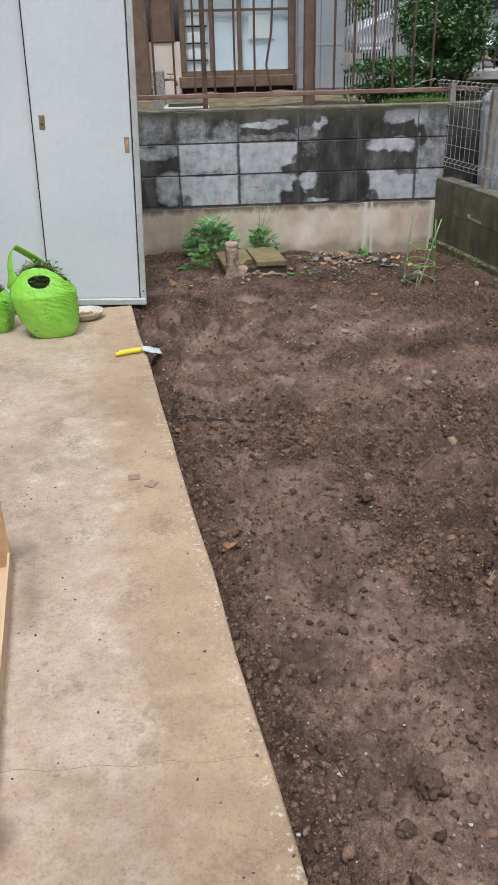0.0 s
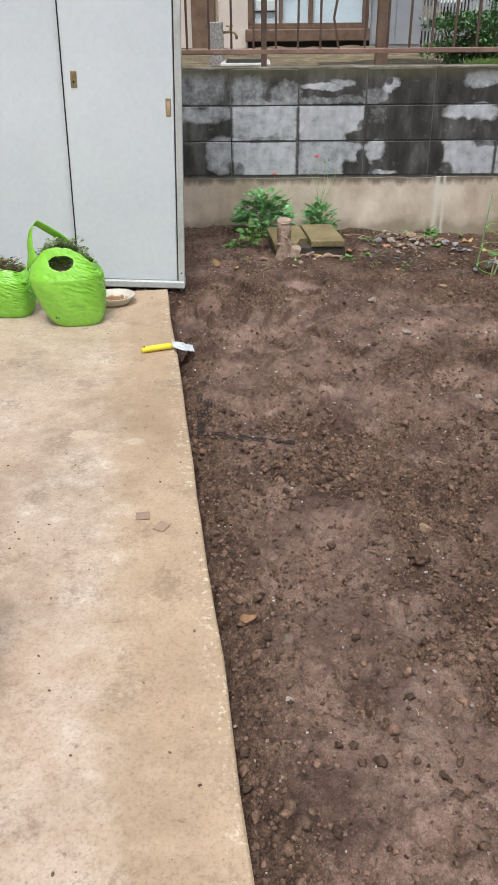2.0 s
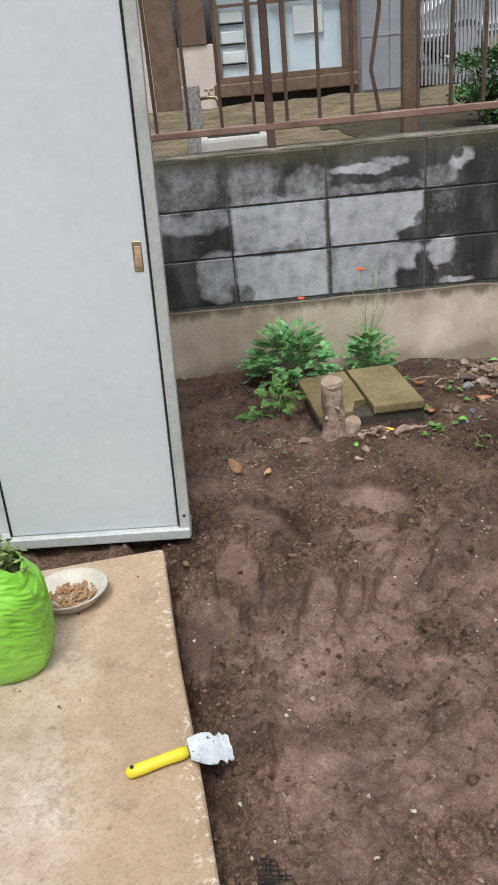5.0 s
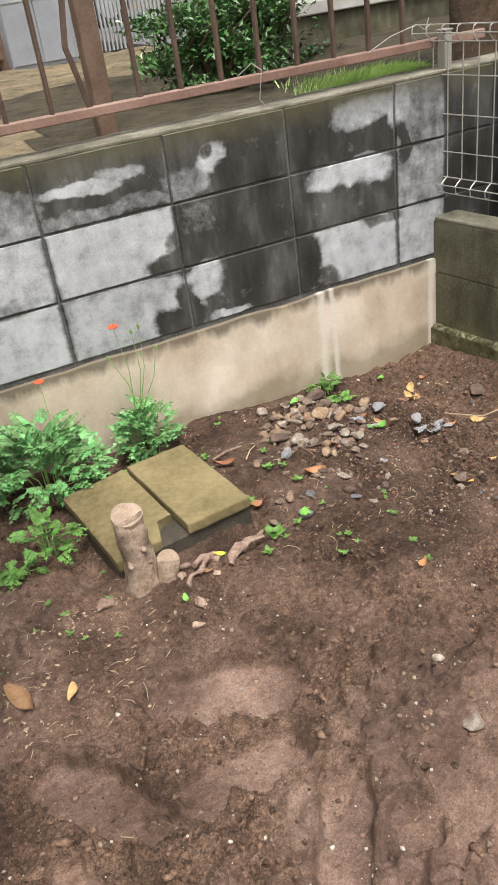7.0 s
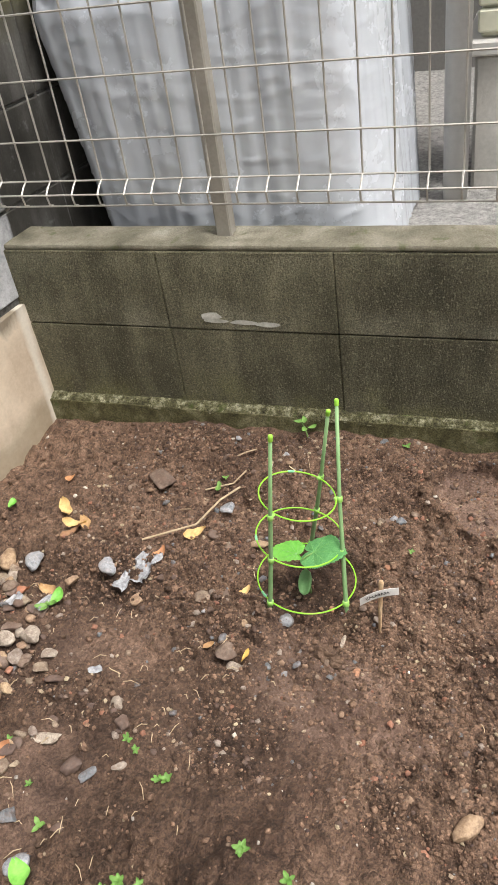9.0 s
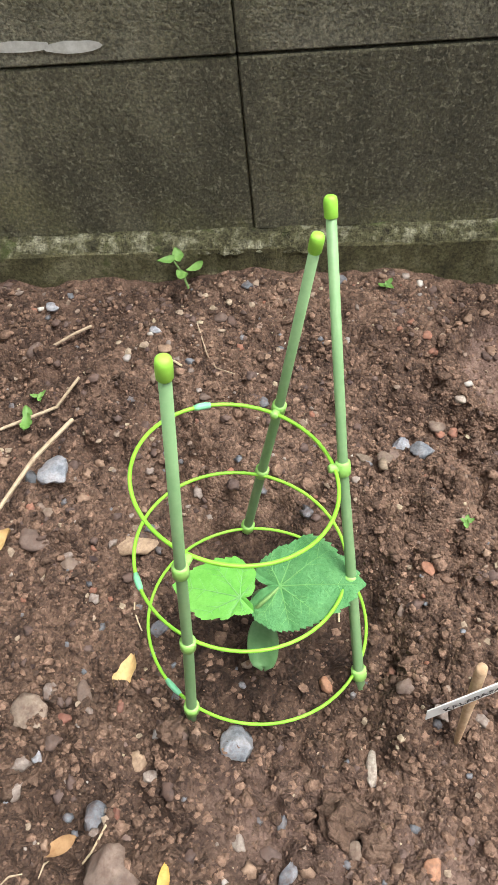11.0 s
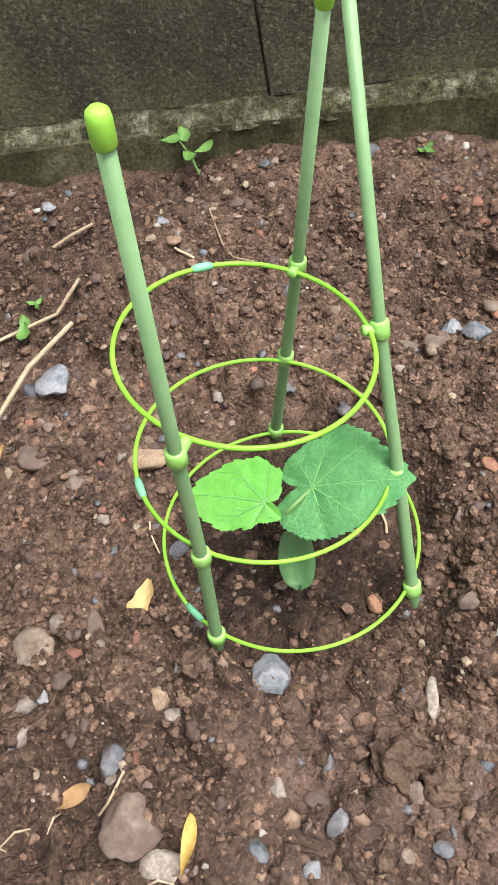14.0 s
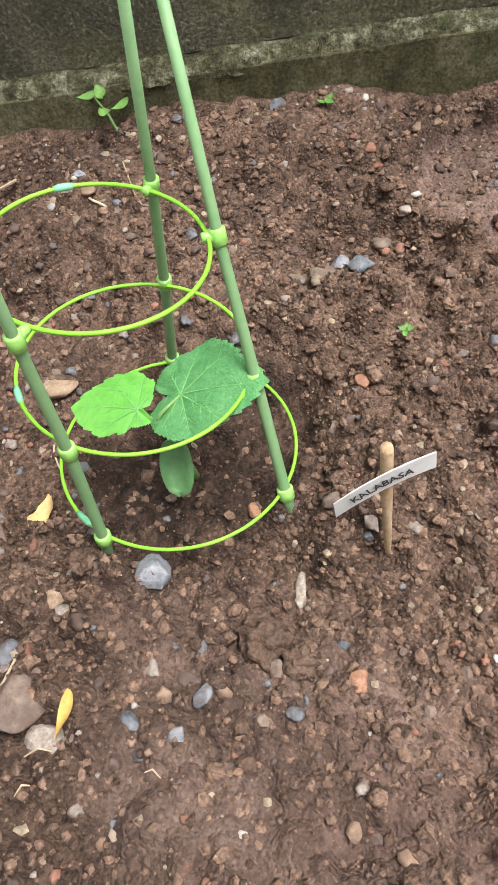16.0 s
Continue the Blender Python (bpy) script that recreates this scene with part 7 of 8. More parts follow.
pa = feathery_plant("poppy_plant", "bushy green poppy plant with an orange-red flower against the wall", (-0.20, -0.20), (0.19, 0.14), 0.29, 190, 3, LEAF, 0.020)
poppy(pa, (-0.17, -0.19, 0.1), (-0.138, -0.14, 0.300))
pb = feathery_plant("poppy_plant", "smaller poppy plant with thin stalks, one red flower and buds", (0.14, -0.13), (0.115, 0.09), 0.23, 100, 4, LEAF, 0.017)
poppy(pb, (0.12, -0.13, 0.1), (0.108, -0.136, 0.395), 0.017)
for hx, hz in ((0.16, 0.37), (0.185, 0.38), (0.225, 0.30), (0.075, 0.31)):
    poppy(pb, (0.135, -0.13, 0.1), (hx, -0.13, hz), bud=True)
feathery_plant("weed", "leggy pale green weed beside the stump", (-0.275, -0.49), (0.10, 0.10), 0.13, 26, 8, WEED, 0.015)
feathery_plant("weed", "small sprawling weed on the bare soil", (-0.36, -0.53), (0.09, 0.05), 0.05, 14, 9, WEED, 0.013)
feathery_plant("weed", "small yellowish weed under the wall plants", (0.10, -0.24), (0.10, 0.04), 0.06, 16, 12, WEED, 0.014)

feathery_plant("weed", "leafy green weed growing out of the stone heap", (0.83, -0.06), (0.07, 0.04), 0.065, 15, 14, WEED, 0.013)
feathery_plant("weed", "leafy green weed growing out of the stone heap", (0.825, -0.185), (0.05, 0.04), 0.04, 9, 15, WEED, 0.012)

# ---- loose stones, leaves, twigs, weeds ----
SHAPES = {}


def stone_mesh(material, seed, angular):
    key = (material.name, seed, angular)
    if key not in SHAPES:
        SHAPES[key] = mesh_of(facet(seed + 1, 15, 3, 0.16) if angular else facet(seed + 1, 8, 3, 0.18), material, True)
    return SHAPES[key]


def stone(x, y, size, material, label, seed=0, angular=False, flat=0.6, long=1.25, turn=0, sink=0.25, group="", up=0.0):
    ob = new("stone", stone_mesh(material, seed % 7, angular))
    sx, sy, sz = size * long, size / long ** 0.5, size * flat
    sz *= 0.9
    ob.matrix_basis = pose(x, y, ground_at(x, y) + up + sz * (0.5 - sink), rng.uniform(-12, 12), rng.uniform(-12, 12), turn) @ Matrix.Diagonal((sx, sy, sz, 1))
    return tagged(ob, label, "stone", group)


G = "loose stones on the soil"
NAMED = [(0.631, -0.728, 0.033, STONE, "grey pebble", False, 1.1),
         (0.226, -3.289, 0.052, TANSTONE, "tan stone lying on the soil", True, 1.1),
         (0.575, -3.069, 0.046, TANSTONE, "smooth tan stone lying on the soil", False, 1.4),
         (0.394, -1.91, 0.042, PALESTONE, "pale grey stone lying on the soil", True, 1.2),
         (0.283, -4.122, 0.026, PALESTONE, "white chip lying on the soil", True, 1.4),
         (-0.164, -3.907, 0.02, PALESTONE, "small pale stone", True, 1.1),
         (0.642, -2.522, 0.042, PALESTONE, "pale stone lying on the soil", False, 1.4),
         (0.302, -1.508, 0.045, PALESTONE, "pinkish white stone lying on the soil", True, 1.3),
         (0.167, -1.307, 0.03, STONE, "grey pebble lying on the soil", True, 1.2),
         (0.35, -1.334, 0.026, PALESTONE, "small pale stone", True, 1.2),
         (0.675, -1.283, 0.036, TANSTONE, "pale tan stone lying on the soil", False, 1.6),
         (-0.16, -3.74, 0.042, STONE, "dark flat stone beside the leaf", True, 1.4),
         (0.68, -2.44, 0.034, PALESTONE, "pale stone lying on the soil", True, 1.2),
         (0.57, -2.47, 0.036, PALESTONE, "flat pale stone lying on the soil", True, 1.6)]
for k, (x, y, s, m, lab, ang, long) in enumerate(NAMED):
    stone(x, y, s * 0.92, m, lab + " in the soil" if len(lab.split()) < 4 else lab, k, ang, 0.7, long, rng.uniform(0, 360), 0.25, G)
def near_stones(material, label, angular, rows):
    """Stones round the seedling: place, mean size, length to width, turn."""
    for k, (x, y, size, long, turn) in enumerate(rows):
        stone(x, y, size * 0.95, material, label, k + int(1000 * x), angular, 0.72 if size < 0.03 else 0.5, long, turn, 0.36, G)


near_stones(ICESTONE, "pale blue-white angular stone lying on the soil", True, [(1.146, -0.643, 0.037, 1.1, 35), (1.353, -0.68, 0.013, 1.2, 69), (1.251, -0.97, 0.022, 1.3, 160), (1.241, -0.99, 0.023, 1.1, 72), (1.385, -0.537, 0.017, 1.2, 90), (0.933, -0.881, 0.029, 1.15, 45), (0.888, -0.732, 0.01, 1.2, 50), (0.825, -0.929, 0.012, 1.3, 99)])
near_stones(BLUESTONE, "slate-blue angular stone half sunk in the soil", True, [(1.143, -0.614, 0.017, 1.2, 95), (1.324, -0.728, 0.011, 1.2, 121), (1.47, -0.869, 0.02, 1.2, 9), (0.888, -0.926, 0.012, 2.4, 0), (0.859, -0.786, 0.027, 1.1, 83), (0.854, -0.938, 0.014, 1.3, 162), (0.853, -1.001, 0.012, 1.1, 106), (0.828, -0.895, 0.014, 1.4, 82), (1.021, -0.785, 0.017, 1.2, 40)])
near_stones(STONE, "dull brown stone crusted with soil", False, [(1.104, -0.652, 0.015, 1.1, 95), (1.073, -0.649, 0.029, 1.2, 80), (1.056, -0.689, 0.016, 1.1, 96), (1.074, -0.992, 0.011, 1.3, 159), (1.39, -0.747, 0.014, 1.1, 90), (1.388, -0.76, 0.014, 1.1, 35), (1.281, -0.703, 0.011, 1.2, 23), (1.276, -0.759, 0.013, 1.1, 90), (1.29, -1.0, 0.016, 1.2, 79), (1.215, -0.959, 0.018, 1.1, 58), (1.22, -0.937, 0.014, 1.4, 79)])
near_stones(STONE, "grey-brown weathered stone half sunk in the soil", True, [(1.316, -0.543, 0.024, 1.2, 43), (1.003, -1.003, 0.016, 1.3, 159), (0.921, -0.708, 0.033, 1.25, 7), (0.905, -0.732, 0.018, 1.2, 97), (0.945, -0.745, 0.02, 1.6, 30), (0.928, -0.84, 0.009, 1.3, 90), (0.827, -0.817, 0.043, 1.15, 172), (0.866, -0.923, 0.015, 1.2, 98), (0.88, -0.982, 0.013, 1.5, 0), (0.844, -0.981, 0.009, 1.3, 9), (1.188, -0.445, 0.062, 1.3, 60), (1.15, -0.388, 0.026, 1.2, 30)])
near_stones(TANSTONE, "tan orange stone lying on the soil", False, [(1.089, -0.737, 0.031, 1.7, 103), (1.325, -0.7, 0.015, 1.2, 90), (1.011, -1.015, 0.007, 1.1, 98), (0.954, -0.809, 0.011, 1.3, 97), (0.907, -0.802, 0.016, 1.1, 69), (0.834, -0.967, 0.009, 1.1, 98), (0.874, -0.587, 0.03, 1.2, 40)])
near_stones(REDSTONE, "small rusty red stone in the soil", True, [(1.11, -1.009, 0.015, 1.2, 60), (1.002, -0.939, 0.015, 1.1, 97), (0.925, -0.735, 0.011, 1.2, 96), (0.941, -0.781, 0.008, 1.0, 97), (0.865, -0.802, 0.009, 1.5, 9), (0.88, -1.037, 0.015, 1.2, 9)])
near_stones(PALESTONE, "whitish quartz stone lying on the soil", True, [(1.313, -1.021, 0.013, 1.1, 90), (1.186, -0.934, 0.01, 1.1, 90), (0.99, -1.032, 0.014, 1.5, 23), (0.944, -0.715, 0.018, 1.1, 66), (0.881, -0.751, 0.009, 1.4, 30), (0.895, -0.821, 0.013, 1.1, 97), (0.808, -0.842, 0.033, 1.2, 129), (0.866, -0.899, 0.012, 1.3, 39), (1.228, -0.484, 0.024, 1.1, 0), (0.657, -0.699, 0.03, 1.1, 20), (0.555, -0.634, 0.03, 1.7, 120)])
near_stones(PALESTONE, "smooth oblong beige pebble lying on the soil", False, [(0.944, -0.985, 0.014, 2.0, 8)])
for k, (x, y, s) in enumerate(((0.09, -4.53, 0.05), (0.9, -0.968, 0.033), (0.887, -0.997, 0.021), (0.928, -0.83, 0.018), (0.02, -4.62, 0.03), (0.18, -3.45, 0.045), (0.24, -3.62, 0.036))):
    ob = new("soil_lump", mesh_of(lump(k + 23, 4, 0.30, 1.6), CLOD))
    ob.matrix_basis = pose(x, y, ground_at(x, y) + 0.26 * s, 0, 0, 40 * k) @ Matrix.Diagonal((s * 1.1, s, s * 0.85, 1))
    tagged(ob, "large crumbly lump of dark soil", "soil lump", "lumps of soil")

# the heap of rounded stones by the back wall
H = "heap of stones by the wall"
for k in range(125):
    a, r = rng.uniform(0, 6.283), math.sqrt(rng.random())
    x, y = 0.665 + 0.20 * r * math.cos(a) + 0.05 * math.sin(a), -0.29 + 0.20 * r * math.sin(a)
    if y > -0.04:
        continue
    m = rng.choice((STONE, STONE, TANSTONE, STONE, TANSTONE, PALESTONE, STONE, PALESTONE, TANSTONE, REDSTONE))
    stone(x, y, 0.014 + 0.020 * rng.random() ** 1.4, m, "rounded river stone in a heap by the wall", k, k % 4 == 0, rng.uniform(0.62, 0.9), rng.uniform(1.05, 1.5), rng.uniform(0, 360), 0.22, H, 0.008 * (1 - r) * rng.random())


def heap_stones(material, label, angular, rows):
    for k, (x, y, size, long, turn) in enumerate(rows):
        stone(x, y, 1.75 * size, material, label, k + int(700 * x), angular, 0.75, long, turn, 0.15, H, 0.006)


heap_stones(PALESTONE, "smooth cream river stone in the heap by the wall", False, [(0.715, -0.077, 0.016, 1.1, 0), (0.557, -0.098, 0.022, 1.2, 60), (0.554, -0.259, 0.017, 1.1, 20), (0.678, -0.372, 0.021, 1.3, 10), (0.693, -0.413, 0.019, 1.1, 80), (0.668, -0.461, 0.017, 1.1, 50), (0.715, -0.458, 0.022, 1.3, 70), (0.59, -0.398, 0.017, 1.1, 0), (0.549, -0.367, 0.024, 1.4, 30)])
heap_stones(STONE, "smooth brown river stone in the heap by the wall", False, [(0.761, -0.11, 0.03, 1.5, 10), (0.706, -0.149, 0.021, 1.2, 60), (0.737, -0.196, 0.029, 1.4, 20), (0.652, -0.103, 0.018, 1.2, 40), (0.547, -0.201, 0.015, 1.2, 60), (0.512, -0.268, 0.014, 1.2, 30), (0.60, -0.256, 0.017, 1.2, 0), (0.62, -0.323, 0.017, 1.1, 20), (0.501, -0.339, 0.028, 1.3, 0), (0.548, -0.399, 0.018, 1.3, 40)])
heap_stones(TANSTONE, "tan river stone in the heap by the wall", False, [(0.648, -0.436, 0.017, 1.2, 10), (0.584, -0.486, 0.018, 1.3, 60), (0.611, -0.435, 0.018, 1.1, 80), (0.636, -0.281, 0.022, 1.3, 70), (0.733, -0.322, 0.022, 1.2, 30), (0.681, -0.281, 0.028, 1.4, 20), (0.871, -0.252, 0.026, 1.2, 40), (0.732, -0.264, 0.018, 1.2, 0), (0.789, -0.289, 0.018, 1.3, 20), (0.859, -0.442, 0.014, 1.2, 0)])
heap_stones(ICESTONE, "whitish angular stone at the edge of the heap", True, [(0.885, -0.313, 0.023, 1.2, 20), (0.462, -0.46, 0.02, 1.3, 50), (0.375, -0.728, 0.022, 1.1, 20), (0.90, -0.507, 0.02, 1.2, 60)])

for k in range(60):
    u = rng.random()
    x, y = 0.74 - 0.36 * u + rng.gauss(0, 0.075), -0.34 - 0.34 * u + rng.gauss(0, 0.09)
    if y > -0.06 or (abs(x - 1.03) < 0.16 and abs(y + 0.9) < 0.16):
        continue
    m = rng.choice((STONE, STONE, STONE, STONE, TANSTONE, PALESTONE, STONE, STONE, BLUESTONE))
    stone(x, y, 0.011 + 0.022 * rng.random() ** 1.8, m, "small weathered stone strewn over the soil", k + 400, k % 3 == 0, rng.uniform(0.5, 0.75), rng.uniform(1.05, 1.6), rng.uniform(0, 360), 0.12, "stones strewn over the soil")

NARROW_M = blade_mesh(0.034, 0.009, 0.12, TANLEAF, 0.5)
DRY_M = [blade_mesh(0.075, 0.032, 0.22, DRYLEAF, 0.3), blade_mesh(0.06, 0.034, 0.35, DRYLEAF, -0.4, 2)]
ORANGE_M = [blade_mesh(0.07, 0.03, 0.3, ORANGELEAF, 0.3), blade_mesh(0.05, 0.03, 0.45, ORANGELEAF, -0.5)]
YELLOW_M = [blade_mesh(0.09, 0.036, 0.15, YELLOWLEAF, 0.3)]


def leaf(x, y, mesh, label, turn, scale=1.0, up=0.006):
    ob = new("fallen_leaf", mesh)
    ob.matrix_basis = pose(x, y, ground_at(x, y) + up, rng.uniform(-14, 14), rng.uniform(-14, 14), turn) @ Matrix.Scale(scale, 4)
    tagged(ob, label, "leaf", "fallen leaves")


for x, y, m, s in ((1.17, -1.897, YELLOW_M[0], 1.25), (1.105, -2.145, YELLOW_M[0], 1.2), (0.10, -0.77, YELLOW_M[0], 0.35)):
    leaf(x, y, m, "yellow fallen leaf on the soil", rng.uniform(0, 360), s, 0.018)
for x, y, m, s in ((-0.452, -0.985, DRY_M[0], 1.2), (0.973, -0.771, DRY_M[1], 0.55), (0.835, -0.766, DRY_M[0], 0.4), (-0.25, -3.687, DRY_M[1], 0.75), (0.05, -0.82, DRY_M[1], 0.5), (1.05, -0.62, DRY_M[1], 0.8), (1.002, -0.331, DRY_M[1], 0.9), (1.01, -0.36, DRY_M[0], 0.7), (0.98, -0.34, DRY_M[1], 0.8), (0.83, -0.40, DRY_M[0], 0.8), (-0.351, -1.017, DRY_M[0], 0.7), (1.048, -0.266, DRY_M[1], 0.9)):
    leaf(x, y, m, "dry tan curled leaf on the soil", rng.uniform(0, 360), s)
for x, y, s in ((0.284, -0.398, 0.95), (0.481, -0.591, 0.95), (0.297, -0.61, 0.95), (0.479, -1.11, 0.6), (1.165, -0.18, 0.5), (0.985, -0.572, 0.75), (0.80, -0.36, 0.7)):
    leaf(x, y, rng.choice(ORANGE_M), "curled orange-brown fallen leaf on the soil", rng.uniform(0, 360), s)

leaf(0.822, -0.858, NARROW_M, "narrow yellowed leaf on the soil", 8)
BROAD_M = blade_mesh(0.05, 0.03, 0.3, BROADLEAF, 0.2)
for x, y, turn, size, up in ((0.364, -0.750, 60, 1.0, 0.016), (0.671, -0.121, 40, 0.9, 0.02), (0.814, -0.439, 10, 0.8, 0.012), (1.02, -0.127, 30, 0.7, 0.008), (-0.038, -0.885, 80, 0.5, 0.008)):
    leaf(x, y, BROAD_M, "bright green broad leaf on the soil", turn, size, up)

WEED_M = [blade_mesh(0.022, 0.013, 0.25, WEED, 0.2), blade_mesh(0.03, 0.018, 0.3, WEED, -0.2, 3)]


def weed(x, y, n, size):
    size *= 0.52
    w = thing("weed_seedling", "tiny bright green weed seedling in the soil", "weed", (x, y, ground_at(x, y)), rng.uniform(0, 360), "weed seedlings")
    part("stem", tube([(0, 0, -0.004), (0.001, 0, 0.012 * size)], 0.0009, 5), STEM, w)
    for k in range(n):
        ob = new("leaf", rng.choice(WEED_M))
        ob.parent = w
        a = 360 * k / n + rng.uniform(-25, 25)
        ob.matrix_basis = pose(0, 0, rng.uniform(0.006, 0.014) * size, 0, 0, a) @ pose(0.011 * size, 0, 0.002, 0, rng.uniform(-25, 5), 0) @ Matrix.Scale(size, 4)


WEEDS = [(0.263, -0.301, 5, 1.5), (0.382, -0.123, 5, 1.2), (0.42, -0.391, 4, 1.4), (0.373, -0.513, 6, 1.6), (0.416, -0.524, 5, 1.2), (0.42, -0.608, 5, 1.6), (0.434, -0.72, 3, 1.2), (0.264, -0.762, 7, 2.3),
         (0.29, -0.745, 5, 1.4), (0.333, -0.764, 4, 1.3), (0.212, -0.826, 4, 1.6), (0.122, -0.711, 6, 1.5), (0.279, -0.578, 6, 1.6), (0.417, -0.878, 6, 1.0), (0.40, -0.86, 5, 0.8), (0.43, -0.90, 5, 0.8), (0.372, -0.927, 3, 1.3), (0.612, -0.751, 5, 0.8)]
WEEDS += [(0.60, -0.775, 5, 0.7), (0.58, -0.847, 5, 0.9), (0.792, -0.43, 4, 1.8), (0.515, -1.022, 6, 1.0), (0.506, -1.096, 4, 0.9), (1.462, -0.925, 3, 0.9), (1.163, -1.037, 4, 0.6), (1.248, -0.576, 3, 0.8), (1.218, -0.575, 2, 1.6), (-0.30, -0.74, 6, 1.1), (-0.33, -0.68, 6, 1.0)]
for k in range(8):
    WEEDS.append((rng.uniform(0.22, 0.74), rng.uniform(-0.95, -0.06), rng.choice((3, 4, 5, 6)), rng.uniform(0.5, 1.0)))
for k in range(10):
    WEEDS.append((rng.uniform(-0.5, -0.15), rng.uniform(-0.95, -0.55), rng.choice((3, 4, 5)), rng.uniform(0.6, 1.2)))
for x, y, n, s in WEEDS:
    weed(x, y, n, s)
sp = thing("weed", "small seedling with rounded leaves under the low wall", "weed", (1.436, -0.695, ground_at(1.436, -0.695)), 30)
part("stem", tube([(0, 0, -0.005), (0.004, 0.004, 0.02), (0.0, 0.012, 0.045)], [0.0016, 0.0014, 0.001], 6), STEM, sp)
for k, (dx, dy, dz, a) in enumerate(((0, 0.012, 0.046, 100), (0.006, 0.004, 0.036, 0), (-0.006, 0.008, 0.03, 190), (0.004, -0.004, 0.02, 280))):
    ob = new("leaf", WEED_M[0])
    ob.parent = sp
    ob.matrix_basis = pose(dx, dy, dz, 0, -10, a) @ pose(0.009, 0, 0) @ Matrix.Scale(1.0, 4)

# twigs and straws
def twig(pts, r, label="thin dry twig on the soil", mat=TWIG):
    g = [(x, y, ground_at(x, y) + up) for x, y, up in pts]
    if math.hypot(pts[-1][0] - pts[0][0], pts[-1][1] - pts[0][1]) < 0.06:
        a, b = g[0][2], g[-1][2]
        g = [(x, y, a + (b - a) * k / (len(g) - 1) + 0.002 * (0 < k < len(g) - 1)) for k, (x, y, z) in enumerate(g)]
    tagged(part("twig", tube(g, r, 6), mat), label, "twig", "twigs on the soil")


twig([(0.266, -0.353, 0.02), (0.317, -0.339, 0.012), (0.373, -0.328, 0.008)], 0.003, "reddish twig leaning by the lids", ROOT)
twig([(0.349, -0.417, 0.004), (0.38, -0.38, 0.01), (0.412, -0.342, 0.008)], 0.0018)
twig([(0.995, -0.523, 0.006), (1.075, -0.606, 0.012), (1.141, -0.63, 0.03), (1.203, -0.642, 0.035)], 0.0022)
twig([(1.327, -0.56, 0.004), (1.345, -0.578, 0.008), (1.363, -0.595, 0.006)], 0.0018)
twig([(1.368, -0.726, 0.003), (1.333, -0.746, 0.005), (1.308, -0.764, 0.004), (1.30, -0.787, 0.005)], 0.0008, "thin pale root thread on the soil")
twig([(1.20, -0.55, 0.006), (1.24, -0.60, 0.006), (1.27, -0.62, 0.008)], 0.0018)
for k in range(26):
    x, y = rng.choice(((rng.uniform(0.75, 1.4), rng.uniform(-1.25, -0.5)), (rng.uniform(-0.5, 0.9), rng.uniform(-1.3, -0.1)), (rng.uniform(-0.4, 0.9), rng.uniform(-4.2, -1.3))))
    a, l = rng.uniform(0, 6.283), rng.uniform(0.012, 0.038)
    twig([(x, y, 0.004), (x + 0.3 * l * math.cos(a + 0.15), y + 0.3 * l * math.sin(a + 0.15), 0.006), (x + 0.7 * l * math.cos(a + 0.1), y + 0.7 * l * math.sin(a + 0.1), 0.006), (x + l * math.cos(a), y + l * math.sin(a), 0.004)], rng.uniform(0.0006, 0.0013))

# scraps of film on the soil
for x, y, s in ((0.935, -0.565, 0.038), (0.89, -0.55, 0.022), (0.80, -0.42, 0.022), (0.70, -0.62, 0.012), (0.78, -0.36, 0.016)):
    bm = bmesh.new()
    bmesh.ops.create_grid(bm, x_segments=12, y_segments=12, size=s)
    for v in bm.verts:
        e = noise.noise(v.co * 55 + Vector((x * 9, y * 5, 0)))
        v.co.x += 0.35 * s * noise.noise(v.co * 45 + Vector((x * 5, 3, 0)))
        v.co.y = 0.6 * v.co.y + 0.4 * s * noise.noise(v.co * 40 + Vector((7, y * 9, 0)))
        v.co.z = 0.006 + 0.45 * s * abs(e)
    bmesh.ops.transform(bm, verts=bm.verts, matrix=pose(x, y, ground_at(x, y), 0, 0, 200 * x))
    tagged(part("plastic_scrap", bm, FILM), "crumpled scrap of clear plastic film on the soil", "litter", "scraps of film")

# black net half buried beside the slab
net = thing("plastic_net", "black plastic mesh mat half buried in the soil", "net")


def level_at(x, y):
    """The soil's height, evened out over a hand's breadth."""
    ox, oy = np.meshgrid((-0.04, -0.02, 0, 0.02, 0.04), (-0.04, -0.02, 0, 0.02, 0.04))
    return float(soil_parts(x + ox.ravel(), y + oy.ravel())[0].mean())


def net_band(a, b, across, cells, pitch):
    """A strip of mesh that shows above the soil from a to b; the rest of the mat lies under it."""
    a, b = Vector(a), Vector(b)
    along = (b - a).normalized()
    side = Vector((-along.y, along.x)) * (1 if across > 0 else -1)
    n = int((b - a).length / pitch)

    def at(i, j):
        p = a + along * pitch * i + side * (pitch * j + 0.004 * noise.noise(Vector((i * 0.3, j, 4))))
        return (p.x, p.y, level_at(p.x, p.y) + 0.008 - 0.0035 * max(0, j - 1) + 0.009 * noise.noise(Vector((p.x * 20, p.y * 20, 2))))
    for j in range(cells + 1):
        part("strand", tube([at(i, j) for i in range(n + 1)], 0.0014, 5), NET, net)
    for i in range(n + 1):
        part("strand", tube([at(i, j) for j in range(cells + 1)], 0.0012, 5), NET, net)


net_band((-0.452, -2.38), (-0.434, -2.775), 1, 5, 0.0115)
net_band((-0.434, -2.78), (-0.11, -2.81), 1, 3, 0.0115)

# grass on the top of the back wall
verts, faces = [], []
